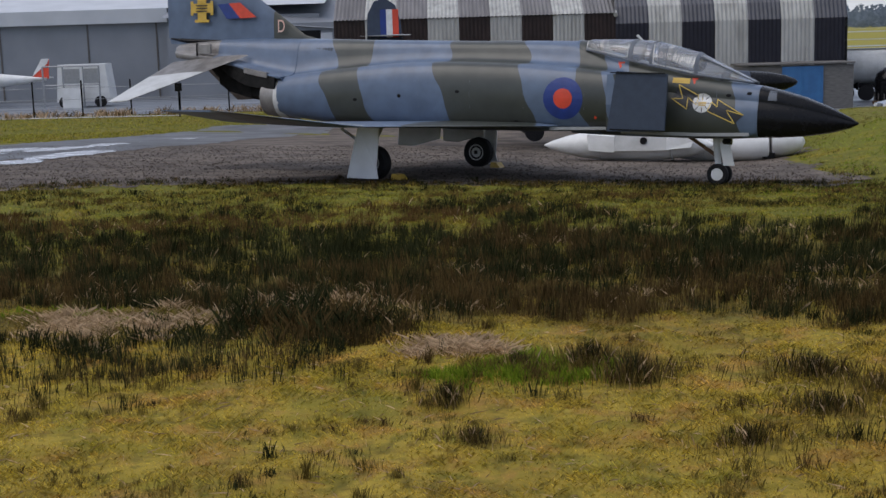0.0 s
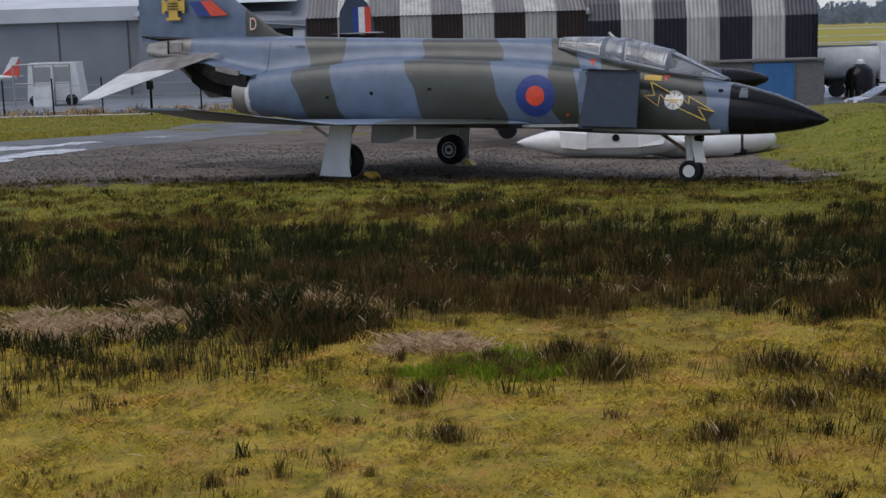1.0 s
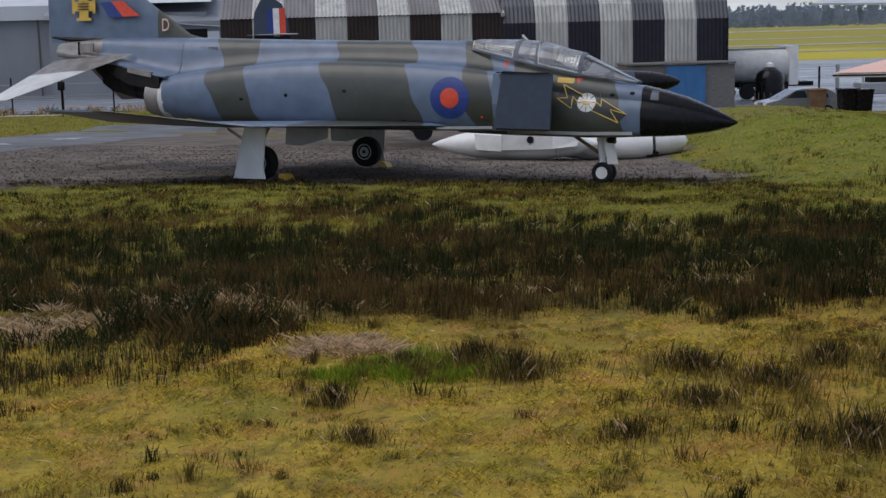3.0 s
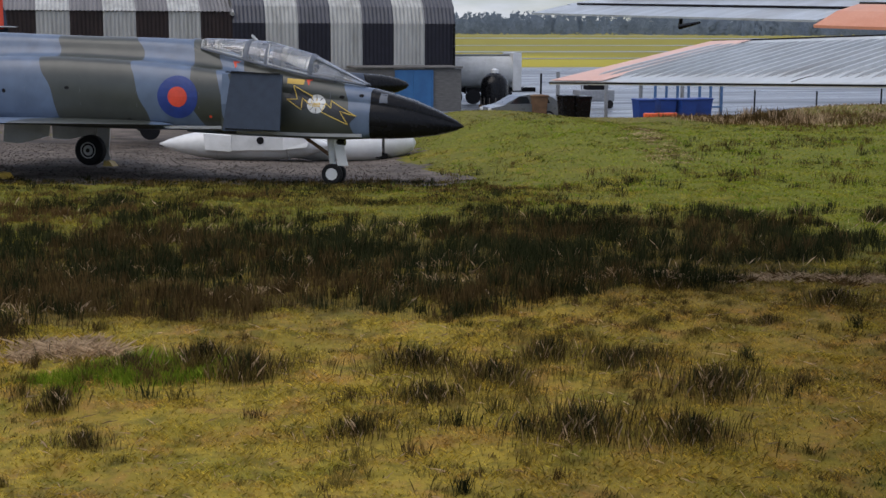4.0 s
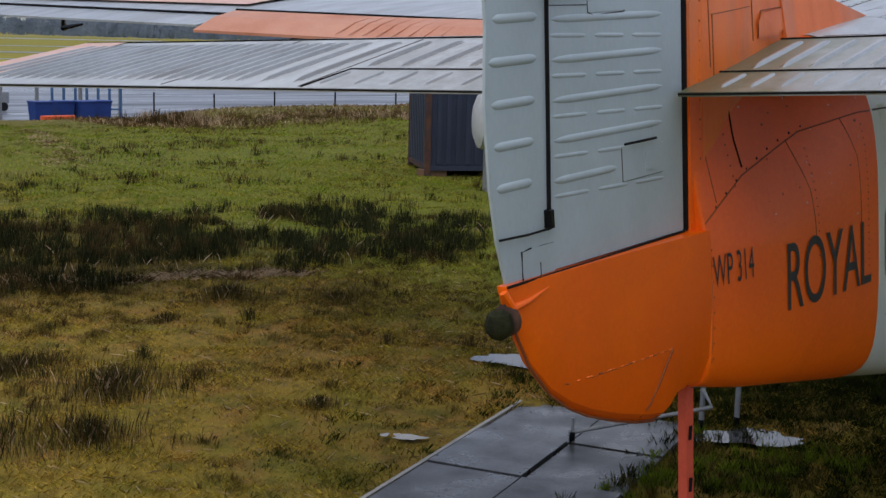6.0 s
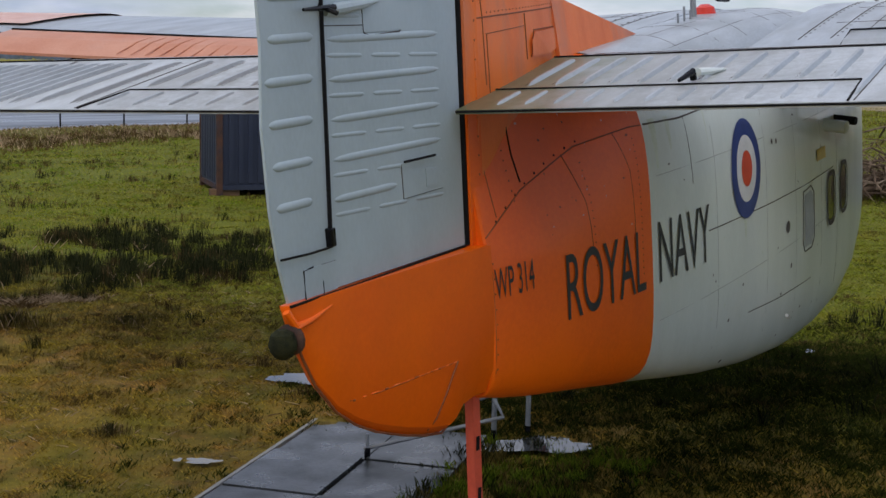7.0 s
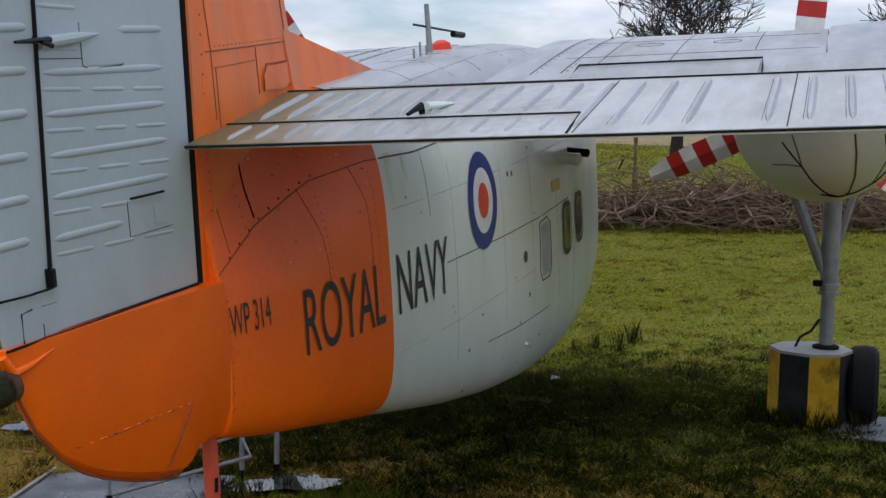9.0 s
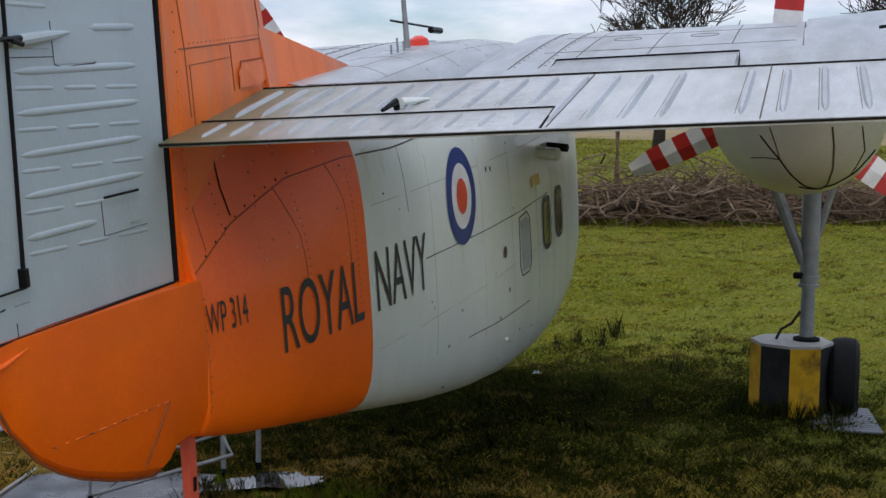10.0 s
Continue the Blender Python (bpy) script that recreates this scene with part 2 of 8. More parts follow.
BLUE_GREY, OLIVE_GREY = (0.088, 0.124, 0.185), (0.040, 0.045, 0.038)
M = {
    "orange": material("orange_paint", (0.88, 0.142, 0.001), (0.80, 0.118, 0.001), 0.36, scale=1.7, fine=45, bump=0.02, dirt=(0.52, 0.085, 0.004), dirt_amount=0.5),
    "orange_worn": material("worn_orange_paint", (0.88, 0.142, 0.001), (0.78, 0.112, 0.001), 0.44, scale=1.1, fine=40, bump=0.025, dirt=(0.46, 0.085, 0.01), dirt_amount=0.6),
    "orange_faded": material("faded_orange_paint", (0.84, 0.185, 0.024), (0.74, 0.145, 0.016), 0.42, scale=2.2, fine=50, bump=0.04, dirt=(0.44, 0.20, 0.13), dirt_amount=0.8, stretch=(2.4, 2.4, 0.7)),
    "flap_orange": material("chalky_faded_orange_paint", (0.58, 0.27, 0.165), (0.50, 0.20, 0.11), 0.55, scale=2.0, fine=50, bump=0.04, dirt=(0.42, 0.27, 0.22), dirt_amount=0.6),
    "pink": material("sun_bleached_orange_paint", (0.68, 0.44, 0.36), (0.60, 0.35, 0.27), 0.5, scale=3.0, fine=40, bump=0.04, dirt=(0.55, 0.42, 0.36), dirt_amount=0.5),
    "white": material("pale_grey_green_paint", (0.64, 0.70, 0.66), (0.58, 0.64, 0.60), 0.34, coat=0.3, scale=1.6, fine=30, bump=0.03, dirt=(0.47, 0.52, 0.44), dirt_amount=0.6, stretch=(1.8, 1.8, 0.6)),
    "nacelle_white": material("pale_nacelle_paint", (0.80, 0.83, 0.84), (0.73, 0.76, 0.77), 0.38, coat=0.2, scale=1.4, fine=30, bump=0.02, dirt=(0.55, 0.57, 0.56), dirt_amount=0.5),
    "rudder": material("grey_rudder_paint", (0.385, 0.465, 0.495), (0.345, 0.415, 0.44), 0.42, scale=1.8, fine=35, bump=0.03, dirt=(0.30, 0.345, 0.345), dirt_amount=0.5, stretch=(1.6, 1.6, 0.8)),
    "silver": material("weathered_silver_paint", (0.42, 0.455, 0.475), (0.315, 0.345, 0.355), 0.34, metal=0.15, scale=2.4, fine=38, bump=0.05, dirt=(0.25, 0.25, 0.235), dirt_amount=0.75, stretch=(0.6, 2.4, 1)),
    "stained_silver": None,
    "algae": material("thin_algae_film", (0.60, 0.66, 0.58), (0.50, 0.56, 0.45), 0.55, scale=12, fine=80, bump=0.03),
    "moss": material("dark_moss", (0.028, 0.03, 0.012), (0.012, 0.014, 0.008), 0.9, scale=30, fine=200, bump=0.5),
    "gap": material("dark_gap", (0.012, 0.012, 0.013), rough=0.8, bump=0.0),
    "seam": material("panel_seam", (0.12, 0.11, 0.10), rough=0.8, bump=0.0),
    "faint": material("faint_panel_seam", (0.40, 0.43, 0.41), rough=0.7, bump=0.0),
    "orange_seam": material("orange_panel_seam", (0.24, 0.07, 0.02), rough=0.7, bump=0.0),
    "black": material("black_paint", (0.003, 0.0032, 0.004), (0.005, 0.005, 0.006), 0.26, bump=0.02),
    "letter": material("black_lettering", (0.018, 0.02, 0.024), rough=0.55, bump=0.0),
    "rubber": material("tyre_rubber", (0.016, 0.016, 0.017), rough=0.8, bump=0.1, scale=20),
    "blue": material("roundel_blue", (0.012, 0.035, 0.19), rough=0.45, bump=0.0),
    "rnd_white": material("roundel_white", (0.66, 0.67, 0.66), rough=0.45, bump=0.0),
    "red": material("roundel_red", (0.62, 0.06, 0.025), rough=0.45, bump=0.0),
    "prop_red": material("red_propeller_paint", (0.42, 0.02, 0.016), rough=0.5, bump=0.03),
    "yellow": material("yellow_paint", (0.72, 0.52, 0.09), rough=0.5, bump=0.0),
    "tan": material("yellow_marking", (0.55, 0.36, 0.05), rough=0.5, bump=0.0),
    "cover": material("slate_blue_cover", (0.040, 0.055, 0.082), (0.034, 0.046, 0.07), 0.55, bump=0.03),
    "tank_white": material("dull_white_paint", (0.66, 0.67, 0.66), (0.58, 0.59, 0.58), 0.4, scale=2.0, bump=0.03, dirt=(0.36, 0.36, 0.33), dirt_amount=0.5),
    "gear_white": material("gear_white_paint", (0.50, 0.51, 0.50), (0.42, 0.43, 0.42), 0.45, scale=3, bump=0.03, dirt=(0.2, 0.19, 0.17)),
    "bare": material("heat_stained_metal", (0.26, 0.25, 0.235), (0.15, 0.14, 0.13), 0.5, metal=0.4, scale=3, bump=0.05, dirt=(0.07, 0.06, 0.05), dirt_amount=0.7),
    "soot": material("sooty_metal", (0.018, 0.017, 0.016), (0.007, 0.007, 0.007), 0.7, metal=0.3, bump=0.05),
    "grey_under": material("light_underside_grey", (0.30, 0.31, 0.31), (0.25, 0.26, 0.26), 0.5, bump=0.03),
    "steel": material("galvanised_steel", (0.33, 0.34, 0.35), (0.25, 0.26, 0.27), 0.5, metal=0.5, scale=9, bump=0.05),
    "red_oxide": material("red_oxide_post", (0.62, 0.09, 0.045), (0.5, 0.07, 0.035), 0.5, scale=7, bump=0.04),
    "beacon": material("red_beacon_lens", (0.85, 0.05, 0.02), rough=0.15, bump=0.0),
    "block_yellow": material("worn_yellow_concrete", (0.62, 0.36, 0.02), (0.5, 0.27, 0.015), 0.75, scale=9, fine=80, bump=0.25, dirt=(0.035, 0.03, 0.02), dirt_amount=1.0),
    "block_black": material("worn_black_concrete", (0.02, 0.021, 0.024), (0.035, 0.035, 0.035), 0.75, scale=9, fine=80, bump=0.25),
    "concrete": material("wet_concrete", (0.085, 0.089, 0.092), (0.030, 0.033, 0.033), 0.32, scale=2.6, fine=45, bump=0.1, dirt=(0.018, 0.019, 0.013), dirt_amount=0.9, rough_vary=0.3),
    "dry_concrete": material("pale_concrete", (0.42, 0.41, 0.38), (0.34, 0.33, 0.30), 0.7, scale=8, fine=90, bump=0.15),
    "water": material("still_water", (0.05, 0.055, 0.06), rough=0.03, bump=0.0, rough_vary=0.0),
    # near-white base colour stands in for bright sky mirrored in the water
    "pale_water": material("sky_white_shallow_water", (0.62, 0.63, 0.64), (0.40, 0.41, 0.42), rough=0.25, bump=0.0, scale=2.0),
    "gravel": material("damp_gravel", (0.155, 0.128, 0.106), (0.072, 0.060, 0.050), 0.85, scale=1.0, fine=34, bump=0.9, dirt=(0.055, 0.05, 0.045), dirt_amount=0.6),
    "strip_tarmac": material("worn_damp_tarmac", (0.088, 0.09, 0.092), (0.060, 0.061, 0.063), 0.62, scale=0.6, fine=14, bump=0.1, dirt=(0.055, 0.055, 0.05), dirt_amount=0.6, rough_vary=0.25),
    "apron": material("wet_tarmac", (0.22, 0.24, 0.27), (0.07, 0.08, 0.09), 0.25, scale=0.5, fine=2.0, bump=0.03, rough_vary=0.5, stretch=(0.12, 1.3, 1)),
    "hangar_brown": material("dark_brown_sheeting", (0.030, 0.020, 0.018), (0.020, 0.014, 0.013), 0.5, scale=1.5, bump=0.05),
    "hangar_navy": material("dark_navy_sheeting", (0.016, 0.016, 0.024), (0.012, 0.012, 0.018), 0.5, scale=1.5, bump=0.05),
    "hangar_white": material("grimy_white_sheeting", (0.40, 0.40, 0.375), (0.30, 0.30, 0.28), 0.6, scale=1.6, bump=0.05, dirt=(0.16, 0.16, 0.14), dirt_amount=0.6, stretch=(2, 2, 0.4)),
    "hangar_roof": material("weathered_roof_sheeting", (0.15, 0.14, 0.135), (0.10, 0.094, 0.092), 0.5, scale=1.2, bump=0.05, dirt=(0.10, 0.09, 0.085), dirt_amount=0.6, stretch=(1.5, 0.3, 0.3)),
    # navy sheeting coloured paler, for the sky reflected on the curved roof
    "hangar_navy_sky": material("sky_paled_navy_roof_sheeting", (0.055, 0.056, 0.068), (0.04, 0.041, 0.05), 0.38, scale=1.5, bump=0.05, dirt=(0.10, 0.10, 0.11), dirt_amount=0.5),
    "grey_shed": material("grey_cladding", (0.20, 0.215, 0.235), (0.17, 0.185, 0.205), 0.5, scale=0.4, bump=0.03),
    "pale_roof": material("pale_grey_roofing", (0.46, 0.48, 0.50), (0.40, 0.42, 0.44), 0.5, scale=0.4, bump=0.03),
    "blue_panel": material("blue_painted_boards", (0.03, 0.13, 0.30), (0.025, 0.10, 0.24), 0.6, scale=2, bump=0.1),
    "grey_board": material("grey_weathered_boards", (0.16, 0.155, 0.145), (0.11, 0.105, 0.10), 0.8, scale=3, bump=0.2, stretch=(1, 1, 6)),
    "wood": material("brown_timber", (0.20, 0.12, 0.07), (0.13, 0.08, 0.05), 0.8, scale=3, bump=0.2),
    "container": material("dark_blue_container_paint", (0.014, 0.021, 0.046), (0.020, 0.027, 0.052), 0.55, scale=2, bump=0.05),
    "rust": material("rusty_steel", (0.11, 0.055, 0.036), (0.05, 0.034, 0.03), 0.8, scale=6, fine=60, bump=0.2, dirt=(0.035, 0.045, 0.065), dirt_amount=0.9),
    "bark": material("winter_bark", (0.045, 0.036, 0.029), (0.028, 0.022, 0.018), 0.9, scale=8, bump=0.3),
    "dead_wood": material("dead_branch_wood", (0.15, 0.105, 0.07), (0.06, 0.043, 0.03), 0.9, scale=5, bump=0.3, vary=0.5),
    "pale_branch": material("bleached_branch_wood", (0.30, 0.235, 0.17), (0.16, 0.12, 0.085), 0.85, scale=6, bump=0.3),
    "car_silver": material("silver_car_paint", (0.20, 0.215, 0.225), rough=0.3, metal=0.4, bump=0.0, coat=0.5),
    "dark_glass": material("dark_glass", (0.02, 0.024, 0.028), rough=0.08, bump=0.0),
    "bin_blue": material("blue_plastic", (0.012, 0.05, 0.24), (0.01, 0.04, 0.2), 0.45, bump=0.02),
    "barrier": material("orange_plastic", (0.75, 0.12, 0.03), rough=0.5, bump=0.02),
    "blue_steel": material("blue_painted_frame", (0.06, 0.14, 0.30), rough=0.5, bump=0.02),
    # distance haze is mixed into the hills' blue base colour
    "hill": material("haze_tinted_hills", (0.16, 0.21, 0.28), (0.13, 0.18, 0.25), 1.0, scale=0.01, fine=0.1, bump=0.0),
    "canopy": glass("canopy_perspex", (0.96, 0.98, 1.0), 0.04),
    "frame_grey": material("canopy_frame", (0.10, 0.115, 0.14), rough=0.5, bump=0.0),
    "chalk": material("pale_sealant", (0.55, 0.56, 0.54), rough=0.7, bump=0.0),
    "dry_grass_field": material("straw_field", (0.30, 0.235, 0.13), (0.22, 0.18, 0.09), 0.9, scale=0.3, fine=6, bump=0.2),
    "camo": None, "camo_fin": None,
}
M["camo"] = bands("camouflage_paint", [(-20, BLUE_GREY), (-8.15, OLIVE_GREY), (-7.1, BLUE_GREY), (-5.0, OLIVE_GREY), (-2.9, BLUE_GREY), (-1.75, OLIVE_GREY), (-1.15, BLUE_GREY), (-.75, OLIVE_GREY), (1.35, BLUE_GREY), (5, BLUE_GREY)], 0, 0.32, 0.9, 0.36)
M["camo_fin"] = bands("fin_camouflage_paint", [(-20, BLUE_GREY), (-11.3, OLIVE_GREY), (0, OLIVE_GREY)], 0, 0.0, 0.35)

for key, level in (("black", 0.2), ("soot", 0.2), ("gap", 0.1), ("rubber", 0.2), ("hangar_brown", 0.2), ("hangar_navy", 0.25), ("camo", 0.5), ("camo_fin", 0.4), ("cover", 0.3), ("orange_faded", 0.3), ("orange_worn", 0.4), ("orange", 0.4)):
    M[key].node_tree.nodes["Principled BSDF"].inputs["Specular IOR Level"].default_value = level



def stained_silver():
    """Silver paint with grey streaks along the chord; algae grows from the wing root outwards in broken patches."""
    m = material("stained_silver_paint", (0.54, 0.57, 0.57), (0.42, 0.445, 0.445), 0.34, metal=0.15, scale=2.6, fine=42, bump=0.05, dirt=(0.27, 0.27, 0.25), dirt_amount=0.8, stretch=(0.7, 2.6, 1))
    n, l = m.node_tree.nodes, m.node_tree.links
    bsdf = n["Principled BSDF"]
    under = bsdf.inputs["Base Color"].links[0].from_socket
    tc, sp = n.new("ShaderNodeTexCoord"), n.new("ShaderNodeSeparateXYZ")
    l.new(tc.outputs["Object"], sp.inputs[0])
    far = n.new("ShaderNodeMath")
    far.operation = "ABSOLUTE"
    l.new(sp.outputs[1], far.inputs[0])
    colour = under
    for reach, scale, amount, a, b in ((0.70, 4.5, 0.75, (0.150, 0.190, 0.040), (0.10, 0.130, 0.022)), (0.36, 7.0, 0.85, (0.055, 0.078, 0.012), (0.11, 0.135, 0.026)), (1.9, 16.0, 0.45, (0.13, 0.125, 0.09), (0.20, 0.20, 0.16))):
        ns, ns2 = n.new("ShaderNodeTexNoise"), n.new("ShaderNodeTexNoise")
        ns.inputs["Scale"].default_value, ns.inputs["Detail"].default_value, ns.inputs["Roughness"].default_value = scale, 8, 0.7
        ns2.inputs["Scale"].default_value = 38
        l.new(tc.outputs["Object"], ns.inputs["Vector"])
        l.new(tc.outputs["Object"], ns2.inputs["Vector"])
        ad = n.new("ShaderNodeMath")
        ad.operation = "MULTIPLY_ADD"
        l.new(ns.outputs["Fac"], ad.inputs[0])
        ad.inputs[1].default_value = -1.6 * reach
        l.new(far.outputs[0], ad.inputs[2])
        mr = n.new("ShaderNodeMapRange")
        mr.inputs["From Min"].default_value, mr.inputs["From Max"].default_value = reach * 0.22, -reach * 0.28
        mr.inputs["To Max"].default_value = amount
        l.new(ad.outputs[0], mr.inputs["Value"])
        mx, my = n.new("ShaderNodeMix"), n.new("ShaderNodeMix")
        mx.data_type = my.data_type = "RGBA"
        my.inputs[6].default_value, my.inputs[7].default_value = rgba(a), rgba(b)
        l.new(ns2.outputs["Fac"], my.inputs["Factor"])
        l.new(mr.outputs[0], mx.inputs["Factor"])
        l.new(colour, mx.inputs[6])
        l.new(my.outputs[2], mx.inputs[7])
        colour = mx.outputs[2]
    l.new(colour, bsdf.inputs["Base Color"])
    return m


M["stained_silver"] = stained_silver()

# ---- mesh helpers ----


def part(name, data, mat, parent=None, label="", smooth=False, kind=""):
    """One mesh object from a bmesh or from (vertices, faces), under a thing or a part."""
    me = bpy.data.meshes.new(name)
    if isinstance(data, tuple):
        me.from_pydata([tuple(v) for v in data[0]], [], data[1])
    else:
        data.to_mesh(me)
        data.free()
    me.validate()
    bm = bmesh.new()
    bm.from_mesh(me)
    bmesh.ops.recalc_face_normals(bm, faces=bm.faces)
    if smooth:
        for f in bm.faces:
            f.smooth = True
        for e in bm.edges:
            if len(e.link_faces) == 2 and e.calc_face_angle(0) > 0.6:
                e.smooth = False
    bm.to_mesh(me)
    bm.free()
    me.materials.append(M[mat])
    ob = new(name, me)
    if parent:
        ob.parent = parent
    return tagged(ob, label, kind=kind)


def thing(name, m, label, category, group="", kind=""):
    ob = new(name)
    ob.empty_display_size = 0.2
    ob.matrix_world = m
    return tagged(ob, label, category, group, kind)


def join(*pieces):
    verts, faces = [], []
    for v, f in pieces:
        k = len(verts)
        verts += [tuple(p) for p in v]
        faces += [tuple(i + k for i in q) for q in f]
    return verts, faces


def box(x0, x1, y0, y1, z0, z1):
    v = [(x, y, z) for x in (x0, x1) for y in (y0, y1) for z in (z0, z1)]
    return v, [(0, 1, 3, 2), (4, 6, 7, 5), (0, 4, 5, 1), (2, 3, 7, 6), (0, 2, 6, 4), (1, 5, 7, 3)]


def bevel_box(x0, x1, y0, y1, z0, z1, r=0.02, n=2):
    v, f = box(x0, x1, y0, y1, z0, z1)
    bm = bmesh.new()
    vs = [bm.verts.new(p) for p in v]
    for q in f:
        bm.faces.new([vs[i] for i in q])
    bmesh.ops.recalc_face_normals(bm, faces=bm.faces)
    bmesh.ops.bevel(bm, geom=list(bm.edges), offset=r, segments=n, affect="EDGES", profile=0.5)
    bm.verts.index_update()
    out = [tuple(p.co) for p in bm.verts], [tuple(p.index for p in q.verts) for q in bm.faces]
    bm.free()
    return out


def loft(rings, cap=True):
    n = len(rings[0])
    verts = [tuple(p) for r in rings for p in r]
    faces = [(k * n + i, k * n + (i + 1) % n, (k + 1) * n + (i + 1) % n, (k + 1) * n + i) for k in range(len(rings) - 1) for i in range(n)]
    if cap:
        faces += [tuple(range(n)), tuple(range((len(rings) - 1) * n, len(rings) * n))]
    return verts, faces


def tube(points, radii, n=10):
    """A round bar or pipe through points."""
    pts = [Vector(p) for p in points]
    if not isinstance(radii, (list, tuple)):
        radii = [radii] * len(pts)
    rings = []
    for k, p in enumerate(pts):
        d = (pts[min(k + 1, len(pts) - 1)] - pts[max(k - 1, 0)]).normalized()
        side = d.cross(Vector((0, 0, 1)) if abs(d.z) < 0.95 else Vector((1, 0, 0))).normalized()
        up = side.cross(d)
        rings.append([p + radii[k] * (math.cos(a) * side + math.sin(a) * up) for a in (math.tau * i / n for i in range(n))])
    return loft(rings)


def turned(profile, axis="x", centre=(0, 0, 0), n=24):
    """A body of revolution from (along, radius) pairs."""
    rings = []
    for s, r in profile:
        ring = []
        for i in range(n):
            c, q = r * math.cos(math.tau * i / n), r * math.sin(math.tau * i / n)
            p = {"x": (s, c, q), "y": (c, s, q), "z": (c, q, s)}[axis]
            ring.append((p[0] + centre[0], p[1] + centre[1], p[2] + centre[2]))
        rings.append(ring)
    return loft(rings)


def plate(outline, depth):
    """A flat outline of 3D points thickened along a vector, centred on it."""
    d = Vector(depth) * 0.5
    a = [Vector(p) - d for p in outline]
    b = [Vector(p) + d for p in outline]
    n = len(a)
    return [tuple(p) for p in a + b], [tuple(range(n)), tuple(range(n, 2 * n))] + [(i, (i + 1) % n, n + (i + 1) % n, n + i) for i in range(n)]


def aerofoil(le, te, thick, n=10, up=(0, 0, 1)):
    """A closed wing section between a leading and a trailing edge point."""
    le, te, up = Vector(le), Vector(te), Vector(up)
    out = []
    for k in range(n + 1):
        s = (1 - math.cos(math.pi * k / n)) / 2
        h = thick * (1.48 * math.sqrt(s) - 0.63 * s - 1.76 * s * s + 1.42 * s**3 - 0.51 * s**4) + 0.004
        out.append((s, h))
    top = [te.lerp(le, 1 - s) + up * h * 1.05 for s, h in out]
    low = [te.lerp(le, 1 - s) - up * h * 0.75 for s, h in out[-1:0:-1]]
    return top + low


def smooth_half(ctrl, steps=3):
    """A half outline through control points, rounded."""
    pts = [Vector(p) for p in ctrl]
    out = []
    for k in range(len(pts) - 1):
        p0, p1, p2, p3 = pts[max(k - 1, 0)], pts[k], pts[k + 1], pts[min(k + 2, len(pts) - 1)]
        for i in range(steps):
            t = i / steps
            out.append(0.5 * (2 * p1 + (p2 - p0) * t + (2 * p0 - 5 * p1 + 4 * p2 - p3) * t * t + (3 * p1 - p0 - 3 * p2 + p3) * t**3))
    out.append(pts[-1])
    return out


def mirror_ring(x, half):
    """A closed ring at x from a half outline of (half width, height)."""
    return [(x, -p[0], p[1]) for p in half] + [(x, p[0], p[1]) for p in half[-2:0:-1]]


def tree_of(ob):
    from_me = ob.data
    from mathutils.bvhtree import BVHTree
    return BVHTree.FromPolygons([v.co for v in from_me.vertices], [tuple(p.vertices) for p in from_me.polygons])


def on_skin(tree, points, way=(0, 1, 0), proud=0.006, start=6.0):
    """Points slid along a direction onto a body, a little proud of it."""
    way = Vector(way)
    out = []
    for p in points:
        p = Vector(p)
        hit = tree.ray_cast(p - way * start, way)
        out.append(hit[0] - way * proud if hit[0] is not None else p)
    return out


def disc(cx, cz, r0, r1, n=36, rings=3, sx=1.0):
    """A flat ring in the xz plane (r0 = 0: a disc)."""
    v, f = [], []
    for k in range(rings + 1):
        r = r0 + (r1 - r0) * k / rings
        for i in range(n):
            a = math.tau * i / n
            v.append((cx + sx * r * math.cos(a), 0.0, cz + r * math.sin(a)))
    for k in range(rings):
        for i in range(n):
            f.append((k * n + i, k * n + (i + 1) % n, (k + 1) * n + (i + 1) % n, (k + 1) * n + i))
    return v, f


def decal(name, shape, tree, mat, parent, label="", way=(0, 1, 0), proud=0.006):
    return part(name, (on_skin(tree, shape[0], way, proud), shape[1]), mat, parent, label)


def patchwork(poly, cuts=4):
    """A flat outline in xz cut into small faces, so that it can bend over a skin."""
    bm = bmesh.new()
    bm.faces.new([bm.verts.new((x, 0, z)) for x, z in poly])
    bmesh.ops.triangulate(bm, faces=bm.faces[:])
    bmesh.ops.subdivide_edges(bm, edges=bm.edges[:], cuts=cuts, use_grid_fill=True)
    bm.verts.index_update()
    out = [tuple(v.co) for v in bm.verts], [tuple(v.index for v in f.verts) for f in bm.faces]
    bm.free()
    return out


def lettering(text, height, width, x, z, slant=0.0):
    """The outline of a word as a mesh in the xz plane, its lower left corner at x, z."""
    cu = bpy.data.curves.new("word", "FONT")
    cu.body = text
    ob = bpy.data.objects.new("word", cu)
    me = ob.to_mesh()
    pts = np.array([v.co[:2] for v in me.vertices])
    faces = [tuple(p.vertices) for p in me.polygons]
    lo, hi = pts.min(0), pts.max(0)
    pts = (pts - lo) / (hi - lo)
    verts = [(x + u * width, 0.0, z + v * height + u * slant) for u, v in pts]
    ob.to_mesh_clear()
    bpy.data.objects.remove(ob)
    bpy.data.curves.remove(cu)
    return verts, faces


def smoothstep(a, b, v):
    t = np.clip((np.asarray(v, float) - a) / (b - a), 0, 1)
    return t * t * (3 - 2 * t)

# ---- ground ----


